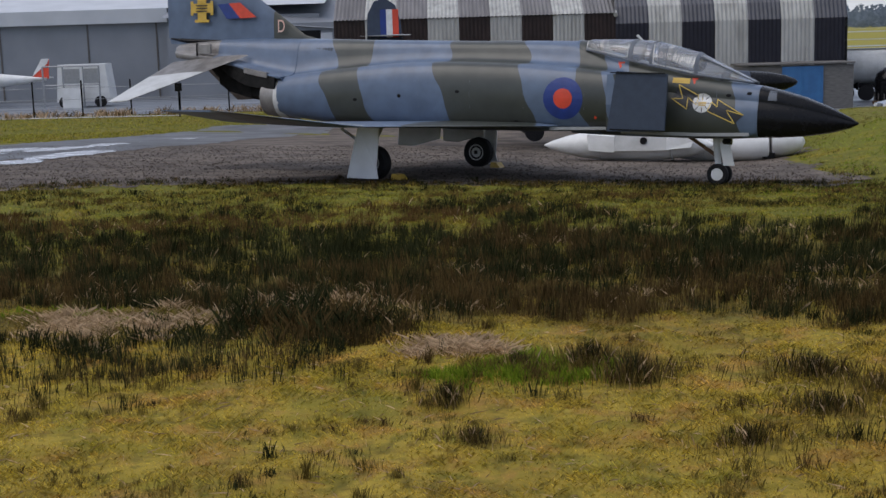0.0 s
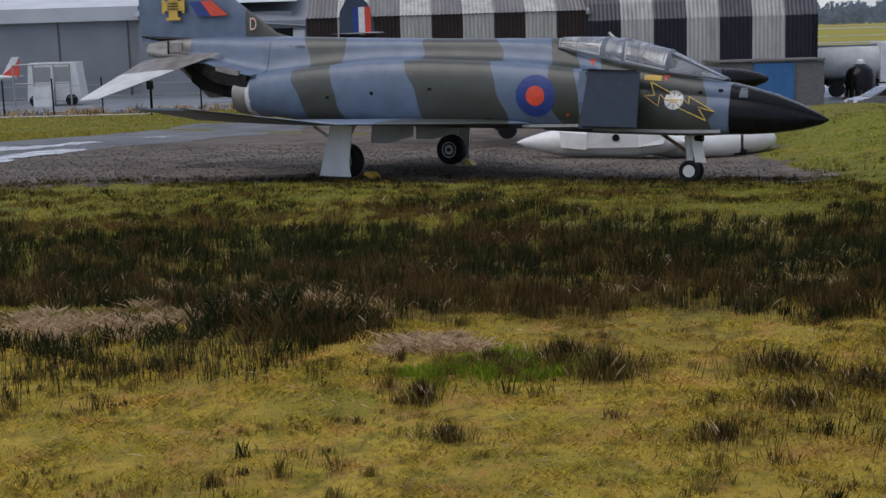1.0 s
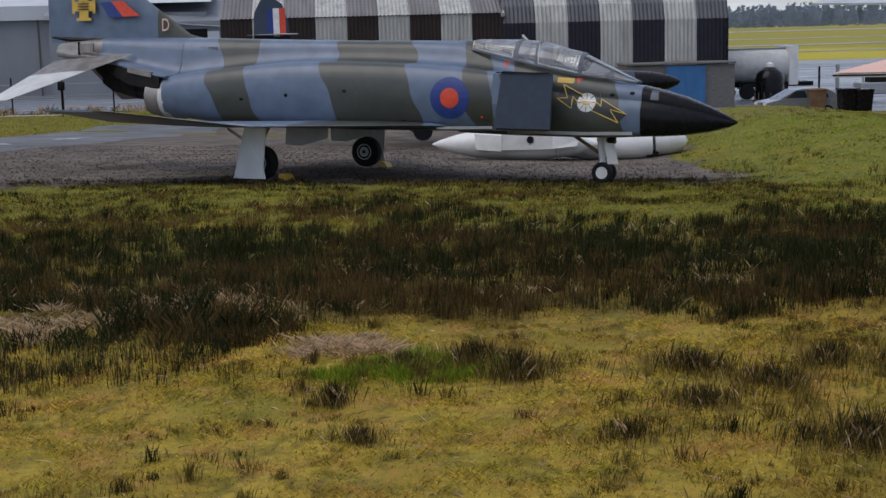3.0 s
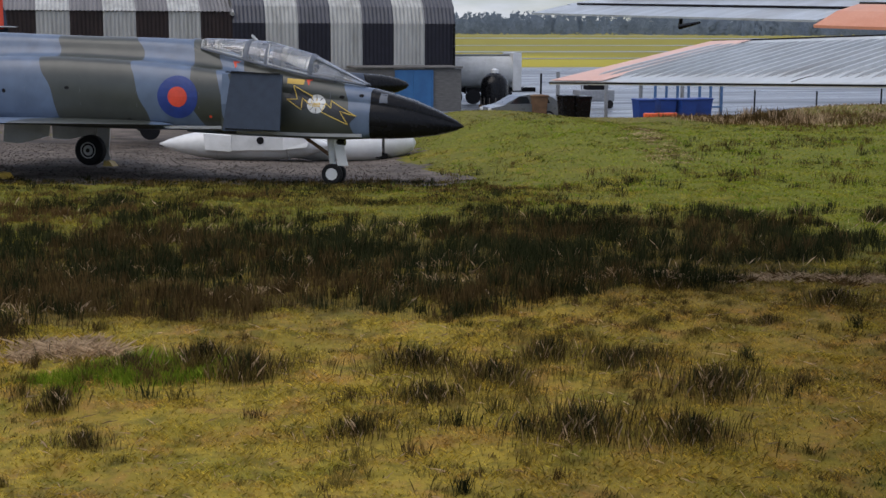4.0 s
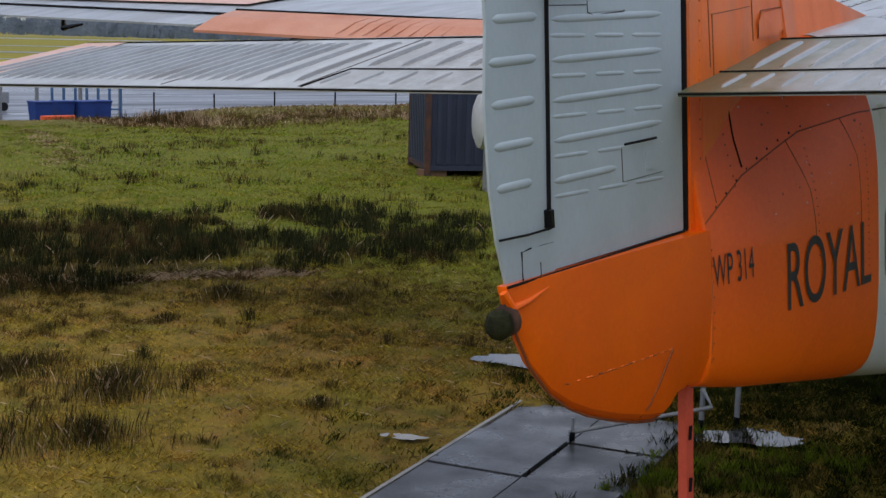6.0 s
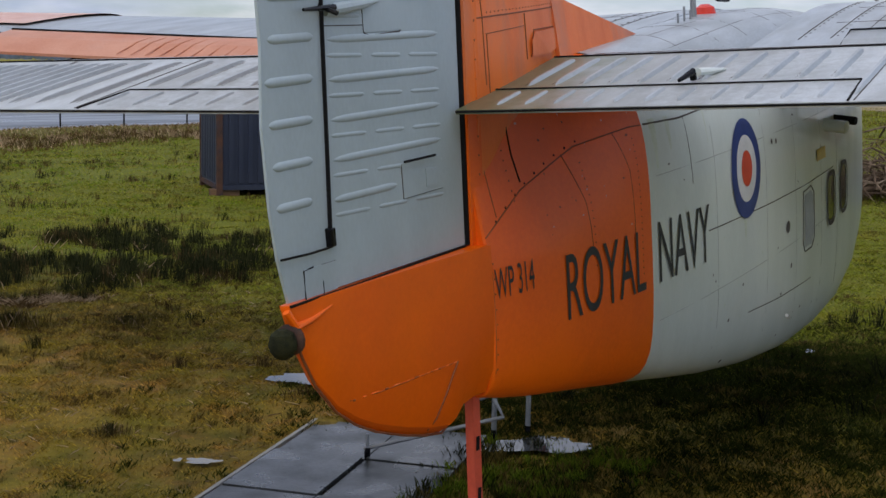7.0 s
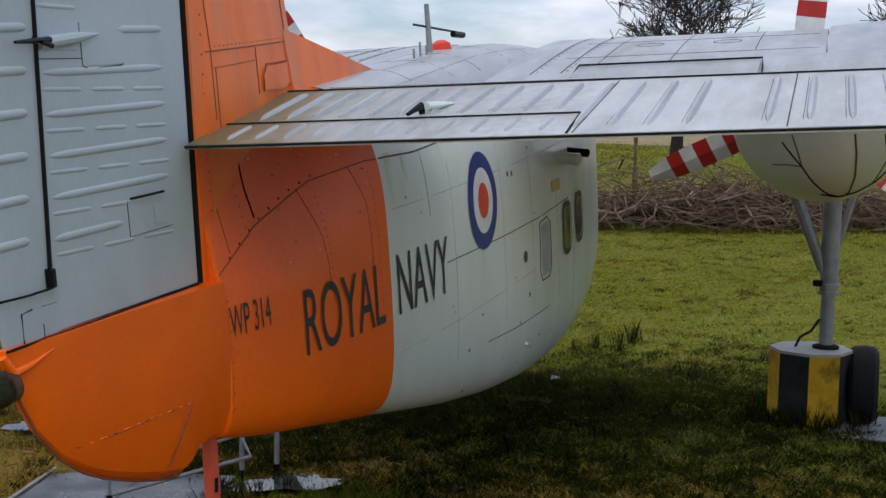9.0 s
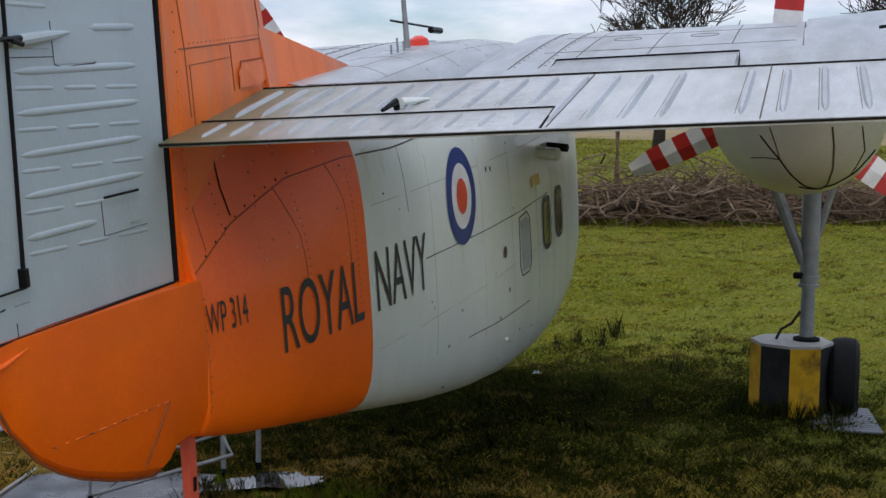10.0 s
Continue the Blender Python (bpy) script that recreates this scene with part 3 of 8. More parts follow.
def ground_z(x, y):
    """Height of the land: level near the eye, falling past the gravel pad, rising to a low grassy crest."""
    x, y = np.asarray(x, float), np.asarray(y, float)
    left = np.clip(-0.11 - 0.04 * (y - 30.2) - 0.03 * (np.clip(x, -14, 9) + 1.7), -1.25, 0.06)
    left = left * smoothstep(19, 29, y)
    right = 0.2 * smoothstep(16, 44, y) - 1.6 * smoothstep(46, 60, y)
    s = smoothstep(7.5, 14, x - 0.05 * (y - 30))
    z = left * (1 - s) + right * s
    z = z + 0.03 * np.sin(0.9 * x + 0.4 * y) * np.cos(0.7 * y - 0.3 * x) * (1 - smoothstep(24, 30, y) * (1 - s))
    near = (1 - smoothstep(26, 34, np.hypot(x, y))) * smoothstep(3, 6, np.hypot(x, y))
    z = z + near * (.03 * np.sin(3.1 * x + 1.7 * np.sin(1.3 * y)) * np.sin(2.7 * y + 1.1 * np.sin(1.9 * x)) + .02 * np.sin(6.3 * x + 2.2 * y) * np.sin(5.1 * y - 1.3 * x))
    z = z - .36 * smoothstep(15.5, 19.0, x) * (1 - smoothstep(25, 31, x)) * smoothstep(30, 43, y)
    return np.maximum(z, -1.25)


def gz(x, y):
    return float(ground_z(x, y))


def axis_steps(lo, hi, near_lo, near_hi, fine, growth=1.25):
    out = list(np.arange(near_lo, near_hi + fine, fine))
    step = fine
    while out[-1] < hi:
        step *= growth
        out.append(out[-1] + step)
    step = fine
    while out[0] > lo:
        step *= growth
        out.insert(0, out[0] - step)
    return np.array(out)


gx, gy = axis_steps(-2500, 2500, -14, 32, 0.16), axis_steps(-2500, 2500, -2, 50, 0.16)
GX, GY = np.meshgrid(gx, gy)
GZ = ground_z(GX, GY)
gv = np.stack([GX.ravel(), GY.ravel(), GZ.ravel()], 1).tolist()
nx = len(gx)
gf = [(r * nx + c, r * nx + c + 1, (r + 1) * nx + c + 1, (r + 1) * nx + c) for r in range(len(gy) - 1) for c in range(nx - 1)]


def sward(m):
    """Colour of the turf over the land, patch by patch; soil and short grass share it."""
    n, l = m.node_tree.nodes, m.node_tree.links
    tc = n.new("ShaderNodeTexCoord")
    sp = n.new("ShaderNodeSeparateXYZ")
    l.new(tc.outputs["Object"], sp.inputs[0])

    def wave(scale, detail, rough=0.6):
        ns = n.new("ShaderNodeTexNoise")
        ns.inputs["Scale"].default_value = scale
        ns.inputs["Detail"].default_value = detail
        ns.inputs["Roughness"].default_value = rough
        l.new(tc.outputs["Object"], ns.inputs["Vector"])
        return ns.outputs["Fac"]

    def blend(fac, under, over):
        mx = n.new("ShaderNodeMix")
        mx.data_type = "RGBA"
        l.new(fac, mx.inputs["Factor"])
        for k, c in ((6, under), (7, over)):
            if isinstance(c, tuple):
                mx.inputs[k].default_value = rgba(c)
            else:
                l.new(c, mx.inputs[k])
        return mx.outputs[2]

    def layer(under, colour_a, colour_b, value, lo, hi, scale, amount, wob=3.0):
        """A patch of another growth where value lies past lo to hi, its border broken by noise."""
        ad = n.new("ShaderNodeMath")
        ad.operation = "MULTIPLY_ADD"
        l.new(wave(scale, 5), ad.inputs[0])
        ad.inputs[1].default_value = wob
        l.new(value, ad.inputs[2])
        mr = n.new("ShaderNodeMapRange")
        mr.inputs["From Min"].default_value, mr.inputs["From Max"].default_value = lo + wob / 2, hi + wob / 2
        mr.inputs["To Max"].default_value = amount
        l.new(ad.outputs[0], mr.inputs["Value"])
        return blend(mr.outputs[0], under, blend(wave(scale * 7, 3), colour_a, colour_b))

    zero = n.new("ShaderNodeValue")
    zero.outputs[0].default_value = 0.0
    z0 = zero.outputs[0]
    xx, yy = sp.outputs[0], sp.outputs[1]
    c = blend(wave(0.9, 6), (0.36, 0.258, 0.036), (0.235, 0.180, 0.030))
    c = layer(c, (0.19, 0.125, 0.022), (0.27, 0.18, 0.034), xx, 3.2, 7.0, 0.5, 0.75, 5.0)
    c = layer(c, (0.13, 0.075, 0.018), (0.18, 0.11, 0.024), z0, 0.0, 0.5, 0.42, 0.7)
    c = layer(c, (0.075, 0.072, 0.010), (0.13, 0.11, 0.014), z0, 0.1, 0.6, 0.8, 0.65)
    c = layer(c, (0.065, 0.042, 0.011), (0.10, 0.065, 0.016), z0, 0.12, 0.6, 3.2, 0.7)
    c = layer(c, (0.30, 0.215, 0.05), (0.22, 0.16, 0.03), z0, 0.2, 0.6, 6.0, 0.5)
    c = layer(c, (0.055, 0.042, 0.010), (0.08, 0.058, 0.014), z0, 0.1, 0.5, 9.0, 0.6)
    c = layer(c, (0.075, 0.078, 0.012), (0.11, 0.10, 0.014), z0, 0.15, 0.5, 14.0, 0.55)
    c = layer(c, (0.24, 0.130, 0.034), (0.33, 0.190, 0.05), z0, 0.05, 0.35, 1.9, 0.7)
    c = layer(c, (0.12, 0.125, 0.018), (0.19, 0.175, 0.024), z0, 0.15, 0.45, 0.6, 0.6)
    c = layer(c, (0.045, 0.036, 0.012), (0.085, 0.062, 0.020), yy, 13.9, 15.0, 0.8, 0.8, 2.0)
    c = layer(c, (0.068, 0.098, 0.010), (0.150, 0.160, 0.017), xx, 9.0, 12.5, 0.5, 0.85, 4.0)
    c = layer(c, (0.092, 0.110, 0.013), (0.170, 0.162, 0.023), yy, 17.5, 22.0, 0.35, 0.8, 5.0)
    c = layer(c, (0.14, 0.10, 0.025), (0.19, 0.14, 0.035), z0, 0.15, 0.55, 0.22, 0.6)
    c = layer(c, (0.05, 0.05, 0.010), (0.08, 0.07, 0.014), z0, 0.2, 0.6, 1.7, 0.45)
    c = layer(c, (0.24, 0.185, 0.022), (0.17, 0.14, 0.018), z0, 0.05, 0.4, 1.1, 0.75)
    c = layer(c, (0.05, 0.062, 0.010), (0.09, 0.085, 0.014), z0, 0.1, 0.45, 2.6, 0.55)
    c = layer(c, (0.20, 0.135, 0.035), (0.14, 0.09, 0.024), z0, 0.15, 0.5, 4.2, 0.5)
    c = layer(c, (0.085, 0.108, 0.010), (0.155, 0.165, 0.016), xx, 10.0, 13.5, 0.7, 0.55, 4.0)
    lim = n.new("ShaderNodeMath")
    lim.operation = "MINIMUM"
    off = n.new("ShaderNodeMath")
    off.operation = "ADD"
    off.inputs[1].default_value = 30.0
    l.new(xx, off.inputs[0])
    l.new(off.outputs[0], lim.inputs[0])
    l.new(yy, lim.inputs[1])
    c = layer(c, (0.20, 0.145, 0.07), (0.13, 0.095, 0.045), lim.outputs[0], 41.0, 48.0, 0.25, 0.7, 6.0)
    c = layer(c, (0.44, 0.35, 0.035), (0.28, 0.26, 0.04), yy, 120, 160, 0.02, 1.0, 10.0)
    c = layer(c, (0.09, 0.10, 0.03), (0.13, 0.12, 0.03), yy, 190, 230, 0.012, 0.45, 260.0)
    return c


def ground_material():
    m = material("mossy_turf", (0.21, 0.142, 0.016), (0.13, 0.098, 0.016), 0.9, scale=0.9, fine=22, bump=0.8)
    bsdf = m.node_tree.nodes["Principled BSDF"]
    # thatch between the blades is duller than the blades themselves
    dull = m.node_tree.nodes.new("ShaderNodeHueSaturation")
    dull.inputs["Value"].default_value = 1.0
    m.node_tree.links.new(sward(m), dull.inputs["Color"])
    m.node_tree.links.new(dull.outputs["Color"], bsdf.inputs["Base Color"])
    return m


def sward_blade():
    """Short grass: the turf's own colour, lighter or darker blade by blade, a few blades bleached."""
    m = bpy.data.materials.new("short_grass")
    m.use_nodes = True
    n, l = m.node_tree.nodes, m.node_tree.links
    n.remove(n["Principled BSDF"])
    geo = n.new("ShaderNodeNewGeometry")
    mr = n.new("ShaderNodeMapRange")
    mr.inputs["To Min"].default_value, mr.inputs["To Max"].default_value = 0.75, 3.1
    l.new(geo.outputs["Random Per Island"], mr.inputs["Value"])
    hsv = n.new("ShaderNodeHueSaturation")
    l.new(mr.outputs[0], hsv.inputs["Value"])
    l.new(sward(m), hsv.inputs["Color"])
    ramp = n.new("ShaderNodeValToRGB")
    ramp.color_ramp.elements[0].position, ramp.color_ramp.elements[1].position = 0.9, 0.93
    ramp.color_ramp.elements[1].color = (0.6, 0.6, 0.6, 1)
    l.new(geo.outputs["Random Per Island"], ramp.inputs["Fac"])
    mx = n.new("ShaderNodeMix")
    mx.data_type = "RGBA"
    l.new(ramp.outputs["Color"], mx.inputs["Factor"])
    l.new(hsv.outputs["Color"], mx.inputs[6])
    mx.inputs[7].default_value = (0.34, 0.27, 0.12, 1)
    dif, tra, mixs = n.new("ShaderNodeBsdfDiffuse"), n.new("ShaderNodeBsdfTranslucent"), n.new("ShaderNodeMixShader")
    mixs.inputs[0].default_value = 0.5
    for sh, k in ((dif, 1), (tra, 2)):
        l.new(mx.outputs[2], sh.inputs["Color"])
        l.new(sh.outputs[0], mixs.inputs[k])
    l.new(mixs.outputs[0], n["Material Output"].inputs["Surface"])
    return m


M["turf"] = ground_material()
# twig colour lifted towards blue-grey to carry the haze of distance
M["far_twigs"] = material("haze_tinted_woodland", (0.185, 0.225, 0.28), (0.12, 0.15, 0.19), 1.0, scale=0.03, fine=0.12, bump=0.0, vary=0.12)
tagged(part("ground", (gv, gf), "turf", smooth=True), "mossy yellow-green turf with brown and wet patches", "ground", kind="structure")


def sheet(name, x0, x1, y0, y1, step, lift, mat, label, category, inside=None):
    """A surface laid on the land, cut to an uneven outline."""
    xs, ys = np.arange(x0, x1 + 1e-6, step), np.arange(y0, y1 + 1e-6, step)
    X, Y = np.meshgrid(xs, ys)
    v = np.stack([X.ravel(), Y.ravel(), (ground_z(X, Y) + lift).ravel()], 1)
    k = len(xs)
    f = []
    for r in range(len(ys) - 1):
        for c in range(k - 1):
            q = (r * k + c, r * k + c + 1, (r + 1) * k + c + 1, (r + 1) * k + c)
            if inside is None or inside(v[q[0]][0] + step / 2, v[q[0]][1] + step / 2):
                f.append(q)
    used = sorted({i for q in f for i in q})
    at = {i: j for j, i in enumerate(used)}
    return tagged(part(name, ([v[i] for i in used], [tuple(at[i] for i in q) for q in f]), mat, smooth=True), label, category, kind="structure")


def in_pad(x, y):
    wob = 0.5 * noise.noise((x * 0.5, y * 0.5, 3.0)) + 0.25 * noise.noise((x * 2.0, y * 2.0, 7.0))
    right = 8.5 + 0.14 * (y - 28) + 1.5 * wob
    if x > -11.6:
        far = 70
    else:
        far = 51.5 + 2.0 * (x + 16.7) if x < -13.8 else 57.3 + 5.6 * (x + 13.8)
    return y > 28.9 + wob - 0.02 * x and x < right and y < far + 1.5 * wob


sheet("gravel_pad", -24, 16, 27, 72, 0.25, 0.012, "gravel", "damp brown-grey gravel hardstanding under the fighter", "gravel", in_pad)
sheet("tarmac_strip", -24, -5, 33, 72, 0.25, 0.022, "strip_tarmac", "worn grey tarmac beside the gravel", "tarmac", lambda x, y: in_pad(x, y) and y > 40 + 3.6 * (x + 12) + 3 * noise.noise((x * .6, y * .3, 1.0)))
sheet("apron", -130, 150, 61.5, 150, 2.5, 0.02, "apron", "wet grey tarmac apron behind the grass", "tarmac", lambda x, y: y > 84 or x > 17)
for k, (a, b) in enumerate(((172, 177), (228, 240), (330, 345), (620, 690), (1000, 1040))):
    v = [(-800, a, -1.2), (900, a + 40, -1.2), (900, b + 40, -1.2), (-800, b, -1.2)]
    tagged(part("runway", (v, [(0, 1, 2, 3)]), "apron"), "pale wet runway strip across the airfield", "runway", kind="structure")
# narrow pale path on the far left
pv = [(-60, 86.5, -1.22), (-15.5, 81.0, -1.22), (-15.5, 81.9, -1.22), (-60, 89.0, -1.22)]

tagged(part("path", (pv, [(0, 1, 2, 3)]), "dry_concrete"), "narrow pale concrete path across the grass", "path", kind="structure")

# ---- the jet fighter ----
F4_AT = Matrix.Translation((5.824, 29.206, -0.30)) @ pose(0, 0, 0, 0, 0, -28.83) @ pose(0, 0, 0, -2.4, 0.7, 0)


def f4_half(w, zb, zsh, ws, zt):
    return smooth_half([(0, zb), (0.62 * w, zb + 0.015), (0.9 * w, zb + 0.12 * (zsh - zb)), (w, zb + 0.42 * (zsh - zb)), (0.99 * w, zb + 0.75 * (zsh - zb)), (0.86 * w, zsh - 0.015), (ws + 0.25 * (0.86 * w - ws), zsh + 0.06 * (zt - zsh)),
                        (ws, zsh + 0.35 * (zt - zsh)), (ws * 0.84, zsh + 0.76 * (zt - zsh)), (ws * 0.5, zt - 0.03 * (zt - zsh) - 0.005), (0, zt)], 3)


def build_fighter():
    jet = thing("jet_fighter", F4_AT, "grey and olive camouflaged two-seat jet fighter parked on gravel", "aircraft")
    nose = [(2.86, .012, 1.335, 1.35, .01, 1.36), (2.7, .10, 1.25, 1.40, .08, 1.47), (2.3, .26, 1.14, 1.51, .21, 1.67), (1.8, .39, 1.065, 1.63, .32, 1.87), (1.3, .47, 1.03, 1.71, .39, 2.01), (0.92, .52, 1.02, 1.76, .43, 2.10)]
    rad = part("radome", loft([mirror_ring(s[0], f4_half(*s[1:])) for s in nose]), "black", jet, "gloss black radome nose cone", smooth=True)
    front = [(0.915, .52, 1.02, 1.76, .43, 2.10), (0.4, .57, 0.99, 1.8, .47, 2.17), (-0.3, .62, 0.98, 1.87, .53, 2.30), (-1.0, .66, 0.99, 1.95, .55, 2.45), (-1.9, .70, 1.0, 2.05, .55, 2.65), (-2.6, .72, 1.02, 2.12, .53, 2.83),
             (-2.96, .73, 1.03, 2.18, .50, 3.06), (-3.2, .74, 1.04, 2.2, .50, 3.09)]
    fore = part("forward_fuselage", loft([mirror_ring(s[0], f4_half(*s[1:])) for s in front]), "camo", jet, smooth=True)
    main = [(-2.0, 1.28, 1.12, 2.36, .52, 2.5), (-2.5, 1.32, 1.10, 2.42, .52, 2.74), (-3.2, 1.35, 1.09, 2.48, .50, 3.07), (-4.2, 1.38, 1.08, 2.55, .48, 3.09), (-5.7, 1.40, 1.08, 2.60, .46, 3.10), (-7.2, 1.40, 1.10, 2.58, .45, 3.13),
            (-8.6, 1.37, 1.14, 2.48, .46, 3.16), (-9.6, 1.33, 1.20, 2.38, .50, 3.19), (-10.3, 1.28, 1.27, 2.30, .54, 3.21), (-10.62, 1.24, 1.32, 2.27, .56, 3.21)]
    body = part("fuselage", loft([mirror_ring(s[0], f4_half(*s[1:])) for s in main]), "camo", jet, smooth=True)
    rear = [(-10.5, 1.245, 2.18, 2.30, .56, 3.21), (-11.2, 1.09, 2.24, 2.42, .50, 3.22), (-12.2, .80, 2.44, 2.64, .42, 3.22), (-13.03, .60, 2.62, 2.80, .35, 3.215)]
    part("tail_boom", loft([mirror_ring(q[0], f4_half(*q[1:])) for q in rear]), "camo", jet, smooth=True)
    cone = [(-13.02, .60, 2.62, 2.80, .35, 3.205), (-13.5, .49, 2.66, 2.85, .31, 3.18), (-14.2, .33, 2.70, 2.91, .23, 3.14), (-14.5, .25, 2.74, 2.93, .18, 3.10), (-14.62, .14, 2.82, 2.95, .10, 3.04)]
    part("tail_cone", loft([mirror_ring(q[0], f4_half(*q[1:])) for q in cone]), "bare", jet, "bare metal tail cone", smooth=True)
    part("keel_shield", loft([[(x, -w * .6, z0), (x, -w, z0 + .1), (x, -w, z1), (x, w, z1), (x, w, z0 + .1), (x, w * .6, z0)] for x, w, z0, z1 in ((-10.3, .62, 1.60, 2.4), (-11.3, .56, 1.64, 2.5), (-12.0, .48, 1.72, 2.6), (-12.55, .38, 1.84, 2.68), (-13.3, .26, 2.32, 2.76), (-13.6, .14, 2.6, 2.78))]), "soot", jet, "soot-blackened heat shield")
    for s in (-1, 1):
        part("shield_side", loft([[(x, s * w, z0), (x, s * (w + .02), z0 + .01), (x, s * (w + .015), z1), (x, s * (w - .1), z1)] for x, w, z0, z1 in ((-10.7, 1.20, 1.98, 2.25), (-11.2, 1.07, 1.98, 2.36), (-11.8, .90, 2.06, 2.48), (-12.3, .76, 2.24, 2.58), (-12.8, .60, 2.48, 2.68))]), "soot", jet, "soot-blackened side of the heat shield")
        part("shield_panel", loft([[(x, s * w, z0), (x, s * (w + .02), z0 + .01), (x, s * (w + .015), z1), (x, s * (w - .1), z1)] for x, w, z0, z1 in ((-10.95, 1.17, 2.24, 2.37), (-11.3, 1.085, 2.28, 2.42), (-11.8, .945, 2.36, 2.50))]), "bare", jet, "heat-stained bare metal panel")
        part("shield_flap", loft([[(x, s * w, z) for w, z in ((.5, z0), (.52, z1), (.47, z1), (.45, z0))] for x, z0, z1 in ((-11.9, 1.75, 2.1), (-12.6, 1.90, 2.35), (-12.9, 2.1, 2.5))]), "soot", jet)
        part("cone_panel", loft([[(x, s * w, z) for z in (2.86, 3.08)] + [(x, s * (w - .05), 3.08), (x, s * (w - .05), 2.86)] for x, w in ((-13.1, .6), (-13.62, .475))]), "bare", jet)
        part("cone_gap", box(-13.64, -13.62, s * .44, s * .5, 2.8, 3.12), "gap", jet)
    for s in (-1, 1):
        noz = part("exhaust_nozzle", turned([(-11.2, 0.40), (-11.18, 0.45), (-10.8, 0.50), (-10.3, 0.53), (-10.3, 0.30), (-10.8, 0.34), (-11.2, 0.395)], "x", (0, 0.72 * s, 1.78)), "bare", jet, "heat-stained exhaust nozzle", smooth=True)
        part("nozzle_ring", turned([(-10.75, 0.508), (-10.72, 0.52), (-10.55, 0.53), (-10.52, 0.52)], "x", (0, 0.72 * s, 1.78)), "chalk", noz, smooth=True)
    # fin
    def fin_sec(z, xl, xt, th):
        return aerofoil((xl, 0, z), (xt, 0, z), th, 8, (0, 1, 0))
    part("fin", loft([fin_sec(3.12, -9.9, -14.85, .15), fin_sec(3.3, -10.6, -14.92, .13), fin_sec(4.3, -12.1, -14.95, .08), fin_sec(4.75, -12.8, -15.0, .05)]), "camo_fin", jet, smooth=True)
    cap = part("fin_tip", loft([fin_sec(4.75, -12.8, -15.05, .055), fin_sec(4.95, -13.2, -15.0, .03)]), "camo_fin", jet, smooth=True)
    part("fin_spike", tube([(-13.2, 0, 3.18), (-14.3, 0, 3.20), (-14.85, 0, 3.26)], [.05, .06, .02]), "black", jet)
    # wings: inner panel, then the upturned outer panel
    for s in (-1, 1):
        root = aerofoil((-3.2, s * 1.25, 1.22), (-9.3, s * 1.25, 1.20), .16, 12)
        kink = aerofoil((-6.5, s * 3.95, 1.23), (-10.0, s * 3.95, 1.28), .09, 12)
        tip = aerofoil((-8.75, s * 5.84, 1.56), (-10.3, s * 5.84, 1.56), .04, 12)
        part("inner_wing", loft([root, kink]), "camo", jet, smooth=True)
        part("outer_wing", loft([[(x - 0.02, y + s * 0.01, z) for x, y, z in kink], tip]), "camo", jet, smooth=True)
        part("fold_line", loft([[(x, y, z + 0.012 * k) for x, y, z in kink] for k in (0, 1)], cap=False), "chalk", jet)
        st = [aerofoil((-11.95, s * 0.55, 2.80), (-14.35, s * 0.55, 2.64), .07, 8), aerofoil((-14.1, s * 2.62, 1.68), (-14.72, s * 2.62, 1.64), .03, 8)]
        part("stabilator", loft(st), "bare", jet, "dull bare metal and white stabilator", smooth=True)
        tipst = [[(p[0] * (1 - k) + q[0] * k, p[1] * (1 - k) + q[1] * k, p[2] * (1 - k) + q[2] * k + 0.006) for p, q in zip(*st)] for k in (0.38, 1.003)]
        part("stabilator_skin", loft(tipst), "gear_white", jet, smooth=True)
        # intake side and its blanking plate
        ramp = [(-0.78, s * 1.34, 1.16), (-0.74, s * 1.31, 2.34), (-1.83, s * 1.40, 2.40), (-2.02, s * 1.42, 1.14)]
        part("intake_cover", plate(ramp, (0, 0.05, 0)), "cover", jet, "slate blue intake blanking plate")
        part("intake_duct", loft([[(x, s * y, z) for y, z in ((.75, 1.15), (1.28, 1.15), (1.33, 1.7), (1.26, 2.34), (.72, 2.3))] for x in (-1.0, -2.1)]), "camo", jet)
        for z in (1.17, 2.35):
            part("cover_edge", plate([(-0.78, s * 1.375, z - .012), (-0.78, s * 1.375, z + .012), (-1.95, s * 1.45, z + .03), (-1.95, s * 1.45, z + .005)], (0, .02, 0)), "black", jet)
        # main undercarriage
        y = s * 2.73
        part("main_leg", tube([(-7.07, y, 0.36), (-7.05, y - s * .06, 0.8), (-6.95, y - s * .25, 1.2)], [.06, .075, .09], 12), "gear_white", jet, "grey-white undercarriage leg")
        part("drag_brace", tube([(-7.1, y, 0.72), (-7.9, y - s * .15, 1.12)], .035, 8), "gear_white", jet)
        part("gear_door", plate([(-6.72, y + s * .17, 1.16), (-7.27, y + s * .17, 1.16), (-7.52, y + s * .22, .06), (-6.72, y + s * .22, .06), (-6.78, y + s * .2, .3)], (0, .03, 0)), "tank_white", jet, "dull white undercarriage door")
        wheel = part("main_wheel", turned([(-.14, .20), (-.14, .33), (-.10, .375), (0, .385), (.10, .375), (.14, .33), (.14, .20)], "y", (-7.07, y - s * .2, .385), 28), "rubber", jet, "black tyre", smooth=True)
        part("wheel_rim", turned([(-.145, .02), (-.15, .06), (-.135, .16), (-.15, .2), (.15, .2), (.135, .16), (.15, .06), (.145, .02)], "y", (-7.07, y - s * .2, .385), 28), "gear_white", wheel, smooth=True)
        part("wheel_hub", turned([(-.17, .01), (-.17, .05), (.17, .05), (.17, .01)], "y", (-7.07, y - s * .2, .385), 16), "black", wheel)
